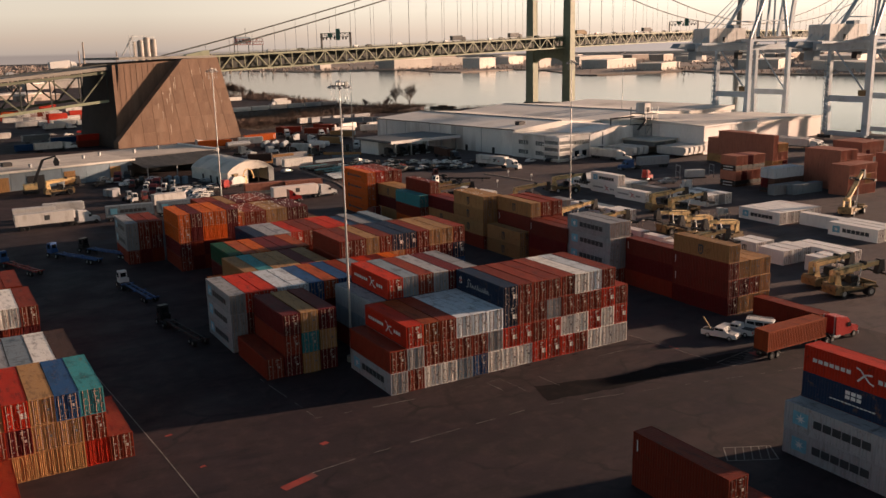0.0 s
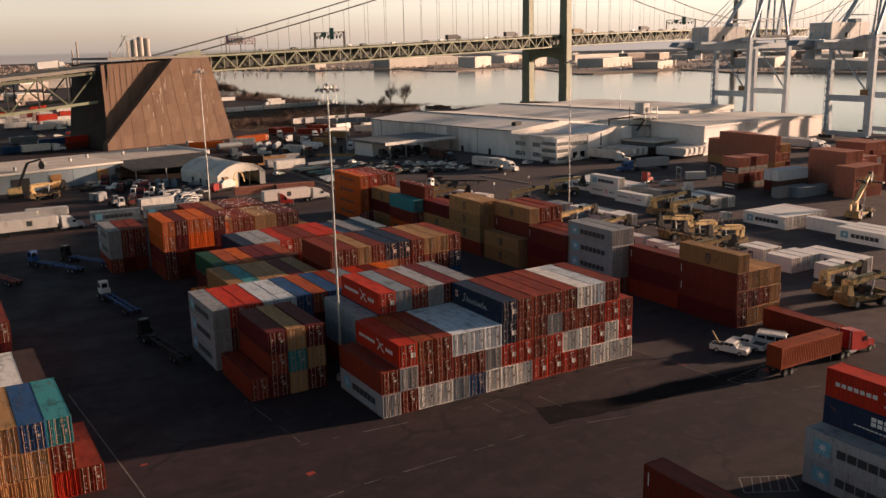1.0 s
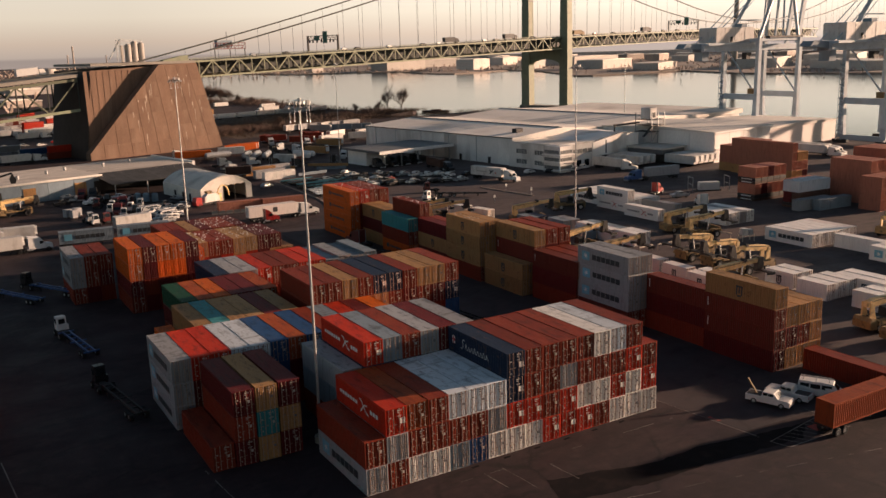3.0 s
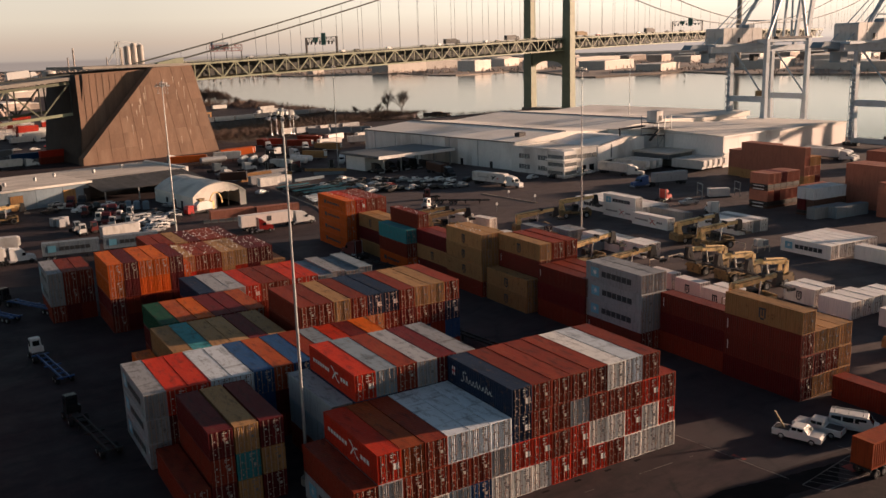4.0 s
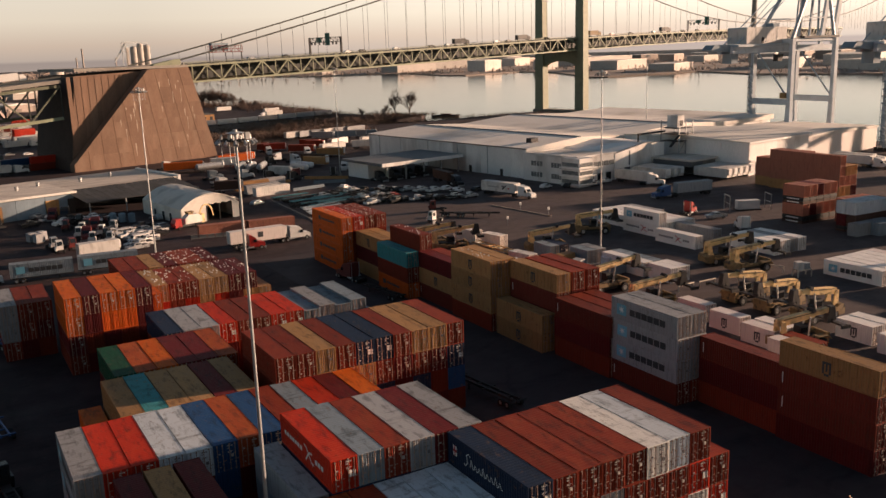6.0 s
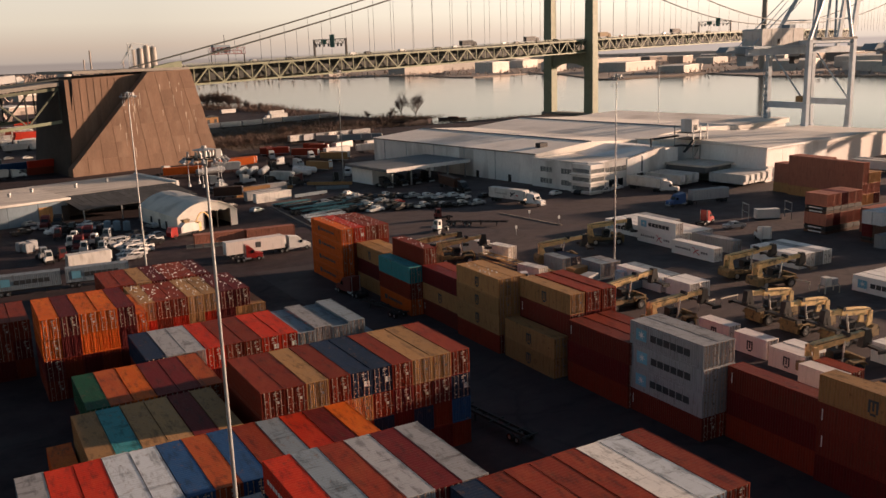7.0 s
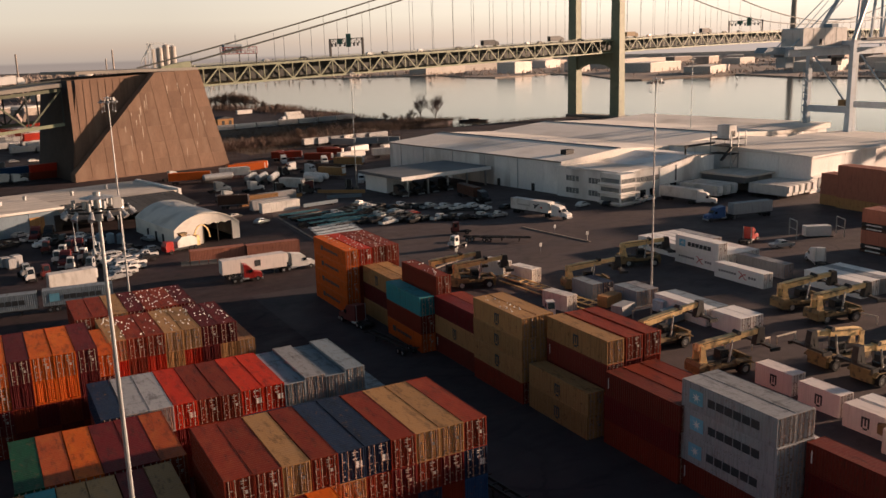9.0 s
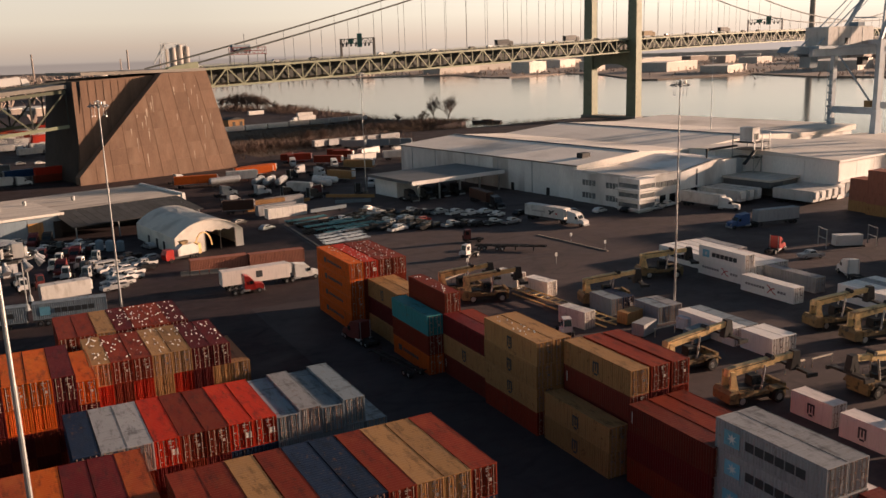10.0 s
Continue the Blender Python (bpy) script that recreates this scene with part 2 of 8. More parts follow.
def asphalt_material(name, base, worn, dust, oil, grit):
    """Old yard asphalt: resurfaced patches, cracks and seams, dusty and oily areas, drag marks."""
    m = bpy.data.materials.new(name)
    m.use_nodes = True
    n, l = m.node_tree.nodes, m.node_tree.links
    b = n["Principled BSDF"]
    tc = n.new("ShaderNodeTexCoord")

    def noise(scale, detail, lo, hi, stretch=(1, 1, 1), rough=0.55):
        mp, tex, rng = n.new("ShaderNodeMapping"), n.new("ShaderNodeTexNoise"), n.new("ShaderNodeMapRange")
        mp.inputs["Scale"].default_value = stretch
        mp.inputs["Rotation"].default_value = (0, 0, 0.12)
        l.new(tc.outputs["Object"], mp.inputs["Vector"])
        l.new(mp.outputs[0], tex.inputs["Vector"])
        tex.inputs["Scale"].default_value, tex.inputs["Detail"].default_value, tex.inputs["Roughness"].default_value = scale, detail, rough
        l.new(tex.outputs["Fac"], rng.inputs["Value"])
        rng.inputs["From Min"].default_value, rng.inputs["From Max"].default_value = lo, hi
        return tex, rng.outputs[0]

    def blend(fac, amount, a, colour_b):
        k = n.new("ShaderNodeMath")
        k.operation = "MULTIPLY"
        l.new(fac, k.inputs[0])
        k.inputs[1].default_value = amount
        mx = n.new("ShaderNodeMix")
        mx.data_type = "RGBA"
        l.new(k.outputs[0], mx.inputs["Factor"])
        if isinstance(a, tuple):
            mx.inputs["A"].default_value = (*a, 1)
        else:
            l.new(a, mx.inputs["A"])
        mx.inputs["B"].default_value = (*colour_b, 1)
        return mx.outputs["Result"]
    warp_tex, _ = noise(0.35, 4, 0.3, 0.7)
    warp = n.new("ShaderNodeVectorMath")
    warp.operation = "MULTIPLY_ADD"
    l.new(warp_tex.outputs["Color"], warp.inputs[0])
    warp.inputs[1].default_value = (3.0, 3.0, 0)
    l.new(tc.outputs["Object"], warp.inputs[2])

    def cells(scale, feature, metric="EUCLIDEAN"):
        v = n.new("ShaderNodeTexVoronoi")
        v.feature = feature
        if feature == "F1":
            v.distance = metric
        v.inputs["Scale"].default_value = scale
        l.new(warp.outputs[0] if feature != "F1" else tc.outputs["Object"], v.inputs["Vector"])
        return v
    patch = cells(0.075, "F1", "CHEBYCHEV")
    tone = n.new("ShaderNodeSeparateXYZ")
    l.new(patch.outputs["Color"], tone.inputs[0])
    pr = n.new("ShaderNodeMapRange")
    pr.inputs["From Min"].default_value, pr.inputs["From Max"].default_value = 0.55, 0.95
    l.new(tone.outputs["X"], pr.inputs["Value"])
    crack = cells(0.085, "DISTANCE_TO_EDGE")
    cm = n.new("ShaderNodeMapRange")
    cm.inputs["From Min"].default_value, cm.inputs["From Max"].default_value = 0.032, 0.008
    l.new(crack.outputs["Distance"], cm.inputs["Value"])
    broken = noise(0.09, 3, 0.46, 0.60)[1]
    cb = n.new("ShaderNodeMath")
    cb.operation = "MULTIPLY"
    l.new(cm.outputs[0], cb.inputs[0])
    l.new(broken, cb.inputs[1])
    col = blend(noise(0.03, 6, 0.42, 0.64)[1], 0.85, base, worn)
    col = blend(pr.outputs[0], 0.35, col, worn)
    col = blend(noise(0.075, 7, 0.52, 0.70, (0.45, 1.2, 1), 0.65)[1], 0.75, col, dust)
    col = blend(noise(0.35, 8, 0.51, 0.66, (0.4, 1.2, 1), 0.68)[1], 0.85, col, oil)
    col = blend(noise(0.45, 8, 0.50, 0.66, (1, 1, 1), 0.7)[1], 0.6, col, dust)
    col = blend(cb.outputs[0], 0.85, col, oil)
    grain_tex, grain = noise(5.0, 5, 0.3, 0.7)
    col = blend(grain, 0.22, col, grit)
    l.new(col, b.inputs["Base Color"])
    rr = n.new("ShaderNodeMapRange")
    rr.inputs["To Min"].default_value, rr.inputs["To Max"].default_value = 0.66, 0.90
    l.new(noise(0.12, 6, 0.35, 0.65)[1], rr.inputs["Value"])
    l.new(rr.outputs[0], b.inputs["Roughness"])
    b.inputs["Specular IOR Level"].default_value = 0.27
    bp = n.new("ShaderNodeBump")
    bp.inputs["Strength"].default_value, bp.inputs["Distance"].default_value = 0.35, 0.05
    l.new(grain_tex.outputs["Fac"], bp.inputs["Height"])
    l.new(bp.outputs[0], b.inputs["Normal"])
    return m


ASPHALT = asphalt_material("asphalt", (0.0300, 0.0178, 0.0205), (0.0185, 0.0120, 0.0148), (0.055, 0.0310, 0.0325), (0.008, 0.0062, 0.0072), (0.044, 0.032, 0.034))
# Lot asphalt with raised tones: the bright haze over it is in the colour.
HAZELOT = asphalt_material("haze_lightened_asphalt", (0.074, 0.0555, 0.0555), (0.060, 0.0455, 0.0465), (0.098, 0.0715, 0.068), (0.040, 0.032, 0.032), (0.12, 0.092, 0.086))
# Newer lane asphalt, its colour raised for the pale veil over the shaded lane.
NEWLAY = asphalt_material("lightened_newer_asphalt", (0.046, 0.036, 0.040), (0.040, 0.032, 0.036), (0.054, 0.041, 0.043), (0.026, 0.021, 0.024), (0.055, 0.046, 0.049))
DARKPATCH = shade("dark_patching", (0.0075, 0.0062, 0.0078), 0.95, 0, 0.5, 0.4, 5, 0.2, (0.020, 0.013, 0.0135), 0.7, 0.5, spec=0.1)
LINE = shade("road_paint", (0.17, 0.155, 0.145), 0.8, 0, 0.4, 1.0, 9, 0.05, (0.06, 0.055, 0.05), 0.9, 0.5)
REDMARK = shade("red_ground_paint", (0.27, 0.034, 0.024), 0.8, 0, 0.35, 0.8, 7, 0.05, (0.06, 0.05, 0.05), 0.9, 0.4)
CONCRETE = shade("concrete", (0.26, 0.24, 0.21), 0.85, 0, 0.2, 0.3, 5, 0.2, (0.10, 0.09, 0.08), 0.5, 0.15)
OLDKERB = shade("grimy_concrete", (0.27, 0.22, 0.18), 0.9, 0, 0.3, 0.5, 6, 0.2, (0.05, 0.04, 0.036), 0.7, 0.4)
PIERWALL = shade("brown_granite", (0.190, 0.114, 0.076), 0.88, 0, 0.30, 0.12, 2.2, 0.3, (0.30, 0.21, 0.15), 0.30, 0.16, (1.6, 1.6, 0.35), 0.07)
LIME = shade("lime_stain", (0.42, 0.34, 0.27), 0.9, 0, 0.3, 0.8, 6, 0.1)
# Dark granite tone that paints in the shade of the anchorage's end wall.
PIERDARK = shade("shaded_granite", (0.055, 0.040, 0.034), 0.9, 0, 0.3, 0.15, 2.5, 0.2)
SIDING = shade("white_siding", (0.77, 0.75, 0.72), 0.7, 0, 0.14, 0.12, 3, 0.06, (0.33, 0.30, 0.27), 0.65, 0.11, (1, 1, 0.3))
ROOFING = shade("pale_roofing", (0.74, 0.70, 0.64), 0.85, 0, 0.15, 0.06, 1.5, 0.1, (0.42, 0.38, 0.33), 0.55, 0.035, spec=0.2)
SHEDROOF = shade("old_felt_roofing", (0.55, 0.50, 0.44), 0.9, 0, 0.25, 0.25, 3.0, 0.2, (0.26, 0.22, 0.19), 0.7, 0.09, (0.5, 2.0, 1.0), spec=0.2)
# Blue-grey paint of small parts; also paints the bluish shade on the repair shed.
BLUEGREY = shade("blue_grey_paint_and_shade", (0.20, 0.26, 0.31), 0.7, 0, 0.2, 0.2, 3, 0.08, (0.10, 0.11, 0.12), 0.6, 0.1, (1, 1, 0.3))
DARKROOF = shade("grey_metal_roof", (0.13, 0.14, 0.15), 0.55, 0.1, 0.2, 0.2, 3, 0.1)
AWNING = shade("dull_dark_roofing", (0.060, 0.064, 0.068), 0.92, 0, 0.25, 0.2, 3, 0.1, spec=0.15)
# Darker copy of the bridge green: the approach truss's shade in its paint.
TRUSSDARK = shade("shaded_viaduct_green", (0.115, 0.125, 0.085), 0.7, 0, 0.2, 0.2, 4, 0.05)
FABRIC = shade("tent_fabric", (0.76, 0.72, 0.65), 0.75, 0, 0.12, 0.2, 4, 0.1, (0.30, 0.28, 0.25), 0.5, 0.15)
BRIDGEGREEN = shade("bridge_green", (0.215, 0.235, 0.155), 0.6, 0, 0.15, 0.2, 4, 0.05)
BRIDGEDARK = shade("bridge_dark_green", (0.03, 0.034, 0.03), 0.7, 0, 0.2, 0.2, 4, 0.05)
CRANEBLUE = shade("crane_blue_grey", (0.37, 0.44, 0.50), 0.5, 0, 0.15, 0.2, 4, 0.04)
BARK = shade("bark", (0.07, 0.05, 0.04), 0.9, 0, 0.3, 2, 20, 0.3)
TWIG = shade("bare_twigs", (0.135, 0.088, 0.068), 0.9, 0, 0.3, 2, 20, 0.1)
SCRUB = shade("winter_scrub", (0.085, 0.055, 0.035), 0.95, 0, 0.5, 0.1, 1.2, 0.4, (0.035, 0.028, 0.02), 0.7, 0.05)
# Far-side tones lightened and evened: distance haze put into the colours.
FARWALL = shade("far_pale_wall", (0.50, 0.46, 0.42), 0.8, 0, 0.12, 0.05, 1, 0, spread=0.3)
FARTWIG = shade("hazed_bare_woods", (0.42, 0.34, 0.29), 0.95, 0, 0.3, 0.05, 1, 0)
FARDARK = shade("hazed_dark_wall", (0.31, 0.26, 0.225), 0.85, 0, 0.3, 0.05, 1, 0, spread=0.4)
RIVERBED = shade("hazed_bank_soil", (0.27, 0.22, 0.185), 0.95, 0, 0.4, 0.01, 0.3, 0.2, (0.11, 0.09, 0.075), 0.7, 0.006)


def water_material():
    m = bpy.data.materials.new("river_water")
    m.use_nodes = True
    n, l = m.node_tree.nodes, m.node_tree.links
    b = n["Principled BSDF"]
    b.inputs["Base Color"].default_value = (0.055, 0.055, 0.048, 1)
    b.inputs["Roughness"].default_value = 0.12
    b.inputs["IOR"].default_value = 1.33
    tc, mp, tex, bp = (n.new(k) for k in ("ShaderNodeTexCoord", "ShaderNodeMapping", "ShaderNodeTexNoise", "ShaderNodeBump"))
    mp.inputs["Scale"].default_value = (0.25, 0.12, 1)
    tex.inputs["Scale"].default_value, tex.inputs["Detail"].default_value = 1.0, 6
    bp.inputs["Strength"].default_value, bp.inputs["Distance"].default_value = 0.25, 0.25
    l.new(tc.outputs["Object"], mp.inputs[0])
    l.new(mp.outputs[0], tex.inputs["Vector"])
    l.new(tex.outputs["Fac"], bp.inputs["Height"])
    l.new(bp.outputs[0], b.inputs["Normal"])
    return m


WATER = water_material()


# ---------------------------------------------------------------- mesh helpers
class Geo:
    """Collects corners and faces of one mesh."""

    def __init__(self):
        self.v, self.f = [], []

    def quad(self, *pts):
        i = len(self.v)
        self.v.extend(tuple(p) for p in pts)
        self.f.append(tuple(range(i, i + len(pts))))
        return self

    def box(self, x0, x1, y0, y1, z0, z1):
        i = len(self.v)
        self.v += [(x0, y0, z0), (x1, y0, z0), (x1, y1, z0), (x0, y1, z0), (x0, y0, z1), (x1, y0, z1), (x1, y1, z1), (x0, y1, z1)]
        self.f += [tuple(i + k for k in q) for q in
                   ((3, 2, 1, 0), (4, 5, 6, 7), (0, 1, 5, 4), (1, 2, 6, 5), (2, 3, 7, 6), (3, 0, 4, 7))]
        return self

    def prism(self, outline, y0, y1, inset=0.0):
        """A side outline of (x, z) points, anticlockwise seen from -y, drawn out from y0 to y1; inset narrows its upper corners."""
        i, k = len(self.v), len(outline)
        top = max(z for _, z in outline)
        low = min(z for _, z in outline)
        for y, s in ((y0, 1), (y1, -1)):
            self.v += [(x, y + s * inset * max(0, (z - low) / (top - low) - 0.5) * 2, z) for x, z in outline]
        self.f.append(tuple(range(i, i + k)))
        self.f.append(tuple(range(i + 2 * k - 1, i + k - 1, -1)))
        self.f += [(i + a, i + k + a, i + k + (a + 1) % k, i + (a + 1) % k) for a in range(k)]
        return self

    def tube(self, p, q, r0, r1=None, n=8, caps=True):
        p, q = Vector(p), Vector(q)
        r1 = r0 if r1 is None else r1
        d = (q - p).normalized()
        a = d.orthogonal().normalized()
        c = d.cross(a)
        i = len(self.v)
        for o, r in ((p, r0), (q, r1)):
            self.v += [tuple(o + r * (math.cos(2 * math.pi * k / n) * a + math.sin(2 * math.pi * k / n) * c)) for k in range(n)]
        self.f += [(i + k, i + (k + 1) % n, i + n + (k + 1) % n, i + n + k) for k in range(n)]
        if caps:
            self.f += [tuple(range(i + n - 1, i - 1, -1)), tuple(range(i + n, i + 2 * n))]
        return self

    def bar(self, p, q, w, h):
        """A straight member of square-cut section from p to q, w wide and h high."""
        p, q = Vector(p), Vector(q)
        d = (q - p).normalized()
        side = d.cross(Vector((0, 0, 1)))
        side = side.normalized() if side.length > 0.05 else Vector((1, 0, 0))
        up = side.cross(d)
        i = len(self.v)
        for o in (p, q):
            self.v += [tuple(o + a * side * w / 2 + b * up * h / 2) for a, b in ((-1, -1), (1, -1), (1, 1), (-1, 1))]
        self.f += [tuple(i + k for k in c) for c in
                   ((3, 2, 1, 0), (4, 5, 6, 7), (0, 1, 5, 4), (1, 2, 6, 5), (2, 3, 7, 6), (3, 0, 4, 7))]
        return self

    def rail(self, pts, w, h):
        """One unbroken member of square-cut section along a row of points."""
        pts = [Vector(q) for q in pts]
        i, n = len(self.v), len(pts)
        for k, o in enumerate(pts):
            d = (pts[min(k + 1, n - 1)] - pts[max(k - 1, 0)]).normalized()
            side = d.cross(Vector((0, 0, 1)))
            side = side.normalized() if side.length > 0.05 else Vector((1, 0, 0))
            up = side.cross(d)
            self.v += [tuple(o + a * side * w / 2 + b * up * h / 2) for a, b in ((-1, -1), (1, -1), (1, 1), (-1, 1))]
        for k in range(n - 1):
            a = i + 4 * k
            self.f += [(a + j, a + (j + 1) % 4, a + 4 + (j + 1) % 4, a + 4 + j) for j in range(4)]
        self.f += [(i + 3, i + 2, i + 1, i), tuple(i + 4 * n - 4 + j for j in range(4))]
        return self

    def mesh(self, name, material):
        me = bpy.data.meshes.new(name)
        me.from_pydata(self.v, [], self.f)
        me.materials.append(material)
        me.update()
        return me


def part(name, geo, material, parent, label="", at=None):
    ob = new(name, geo.mesh(name, material) if isinstance(geo, Geo) else geo)
    ob.parent = parent
    if at is not None:
        ob.matrix_basis = at
    return tagged(ob, label) if label else ob


def thing(name, m, label, category, group=""):
    ob = new(name)
    ob.empty_display_size = 0.5
    ob.matrix_basis = m
    return tagged(ob, label, category, group)


def setting(name, geo, material, label, category, m=None):
    ob = new(name, geo.mesh(name, material))
    if m is not None:
        ob.matrix_basis = m
    return tagged(ob, label, category, "", "structure")


# ---------------------------------------------------------------- land and river
WATER_Z = -2.5
SHORE = [(330, -3000), (332, 376), (378, 402), (378, 442), (330, 452), (262, 442), (222, 450), (206, 462), (214, 472), (242, 478), (276, 487),
         (284, 496), (262, 512), (246, 560), (258, 610), (250, 690), (226, 755), (186, 805), (212, 1000), (288, 1350), (366, 1700), (540, 2500), (700, 3200), (1400, 4900)]


def ground_sheet():
    g = Geo()
    rim = [(x, y, 0) for x, y in SHORE] + [(-4900, 4900, 0), (-4900, -3000, 0)]
    g.quad(*rim)
    for (x0, y0), (x1, y1) in zip(SHORE, SHORE[1:]):
        g.quad((x0, y0, 0), (x0, y0, WATER_Z - 3), (x1, y1, WATER_Z - 3), (x1, y1, 0))
    return setting("ground", g, ASPHALT, "dark worn asphalt yard reaching to the river bank", "ground")


ground_sheet()
setting("pavement", Geo().quad(*[(x, y, .006) for x, y in ((66.5, -70), (326, -70), (327, 370), (150, 318), (84, 268), (70, 214), (67, 160), (65, 126), (66.4, 96), (68.4, 60), (68.6, 30), (71.4, 10), (72.5, -9), (74, -30))]),
        HAZELOT, "worn brown asphalt of the trailer lot, lightened for haze", "pavement")
setting("lane_surface", Geo().quad(*[(x, y, .003) for x, y in ((43.1, -10.8), (52, -11.4), (60.4, -12.2), (71, -10.5), (71.5, 12), (69, 32), (69, 62), (66.6, 90), (66, 135), (40.5, 136), (40.6, 60), (40.9, 20), (41.3, 2.2))]),
        NEWLAY, "newer asphalt of the lane beside the stacks, lightened for haze", "road")
setting("water", Geo().quad((-4900, -4900, WATER_Z), (4900, -4900, WATER_Z), (4900, 4950, WATER_Z), (-4900, 4950, WATER_Z)), WATER,
        "wide calm river reflecting the pale evening sky", "water")
FAR = [(3800, -3000), (1600, -600), (1130, 250), (960, 640), (930, 760), (992, 925), (805, 912), (792, 934), (925, 1200), (930, 1300), (782, 1250),
       (772, 1300), (815, 1514), (640, 1638), (570, 2130), (900, 3500), (1500, 4940)]
fg = Geo()
fg.quad(*[(x, y, -0.8) for x, y in FAR[::-1]], (4940, -3000, -0.8), (4940, 4940, -0.8))
for (x0, y0), (x1, y1) in zip(FAR, FAR[1:]):
    fg.quad((x0, y0, -0.8), (x1, y1, -0.8), (x1, y1, -6), (x0, y0, -6))
setting("far_ground", fg, RIVERBED, "low brown river bank on the far side, lightened for haze", "ground")


# painted lines and marks on the yard
def stripe(a, b, w, z=0.012):
    a, b = Vector((*a, z)), Vector((*b, z))
    s = (b - a).cross(Vector((0, 0, 1))).normalized() * w / 2
    return (a - s, b - s, b + s, a + s)


def ground_mark(name, stripes, material, label):
    g = Geo()
    for s in stripes:
        g.quad(*stripe(*s))
    return setting(name, g, material, label, "road marking")


def broken(a, b, w, seed, keep=0.75):
    """A worn painted line: uneven dashes that wander a little and vary in width."""
    r = random.Random(seed)
    a, b = Vector(a), Vector(b)
    d = b - a
    side = Vector((-d.y, d.x)).normalized()
    out, s = [], 0.0
    while s < d.length:
        step = r.uniform(0.5, 2.6)
        if r.random() < keep:
            p, q = a + d * s / d.length, a + d * min(s + step, d.length) / d.length
            out.append((p + side * r.uniform(-.03, .03), q + side * r.uniform(-.03, .03), w * r.uniform(.5, 1.1)))
        s += step + r.uniform(0, .25)
    return out


ground_mark("lane_line", [((-31.0, 30), (-29.0, 0), 0.13), ((-29.0, 0), (-26.5, -45), 0.13), *broken((-12.2, 15), (-10.5, -4.1), 0.11, 3, .8)], LINE, "thin worn white lane line on the asphalt")
ground_mark("row_line", broken((-11.0, -1.2), (2, -2.6), 0.14, 4, .8) + broken((2, -2.6), (39, -3.4), 0.09, 5, .4), LINE, "worn pale line beside the container row")
ground_mark("joint_line", broken((-19, -14.4), (-9, -13.4), 0.17, 6, .8) + broken((-9, -13.4), (14, -13.0), 0.14, 7, .6) + broken((14, -13.0), (60, -24), 0.10, 8, .35), LINE,
            "patched pale seam across the asphalt")
ground_mark("bay_line", [q for i, x in enumerate((12.5, 14.8, 19.4)) for q in broken((x + .6, -9.0), (x, -2.6), 0.08, 20 + i, .6)], LINE, "faint parking bay lines")
ground_mark("lane_edge_line", broken((41.2, 2.2), (43.1, -12.6), 0.13, 31, .85) + broken((53.9, -10.6), (54.1, -13.6), 0.10, 32, .8), LINE, "worn pale line along the newer asphalt")
keep_clear = [((43.2, -14.2), (43.9, -16.3), .1), ((43.2, -14.2), (52.0, -12.9), .1), ((43.9, -16.3), (54.0, -16.6), .14), ((52.0, -12.9), (59.5, -12.3), .12)]
keep_clear += [((43.2 + 1.15 * k, -14.2 + .16 * k), (44.6 + 1.2 * k, -16.3 - .03 * k), .08) for k in range(1, 8)]
ground_mark("keep_clear_box", keep_clear, LINE, "worn hatched box painted on asphalt")


def ragged_sheet(name, rim, seed, label):
    """A dark patch with a ragged outline through the given corners."""
    r = random.Random(seed)
    pts = []
    for (x0, y0), (x1, y1) in zip(rim, rim[1:] + rim[:1]):
        n = max(2, int(math.hypot(x1 - x0, y1 - y0) / .7))
        pts += [(x0 + (x1 - x0) * k / n + r.uniform(-.12, .12), y0 + (y1 - y0) * k / n + r.uniform(-.16, .16), .008) for k in range(n)]
    g = Geo()
    g.quad(*(pts if sum(a[0] * b[1] - b[0] * a[1] for a, b in zip(pts, pts[1:] + pts[:1])) > 0 else pts[::-1]))
    return setting(name, g, DARKPATCH, label, "road")


ragged_sheet("tar_strip", [(17, -7.4), (15.5, -12.2), (25.8, -13.8), (33, -14.1), (40.0, -14.8), (47.0, -15.6), (50.5, -13.2), (42.8, -11.9), (36.0, -10.6), (28.8, -10.6), (23.0, -9.0)], 61,
          "dark ragged strip across the asphalt")
ground_mark("tar_spot", [((12.1 + 4.15 * k, -.75 - .05 * (k % 2)), (13.0 + 4.15 * k, -.72), .34) for k in range(6)] + [((35.5, -12.6), (36.2, -12.5), .5), ((30.4, -11.4), (31.4, -11.6), .4)], DARKPATCH,
            "small dark tar spots on the asphalt")
ground_mark("red_patch", [((-20.5, -15.8), (-16.5, -14.6), 1.1), ((-13.2, -8.3), (-12.3, -8.1), 0.7), ((-27.6, 3.6), (-26.8, 3.7), 0.4),
                          ((-26.3, -6.4), (-25.7, -6.3), 0.4), ((42.7, -5.6), (42.9, -7.2), 0.5), ((49.8, -14.6), (54.2, -15.0), 1.5), ((54.2, -14.6), (57.5, -13.6), 1.1)], REDMARK, "faded red paint patch on asphalt")
hatch = [((21.6, -35.6), (26.4, -38.2), .13), ((23.6, -33.2), (28.2, -35.6), .13), ((21.6, -35.6), (23.6, -33.2), .13), ((26.4, -38.2), (28.2, -35.6), .13)]
hatch += [((21.6 + 4.8 * k / 6, -35.6 - 2.6 * k / 6), (23.6 + 4.6 * (k + .5) / 6, -33.2 - 2.4 * (k + .5) / 6), .1) for k in range(1, 6)]
ground_mark("hatched_box", hatch, LINE, "hatched white box painted on asphalt")
ground_mark("crossing_box", [((70, -24), (86, -22), .2), ((74, -30), (90, -28), .2), ((70, -24), (74, -30), .2), ((86, -22), (90, -28), .2)], LINE,
            "pale painted box on asphalt")

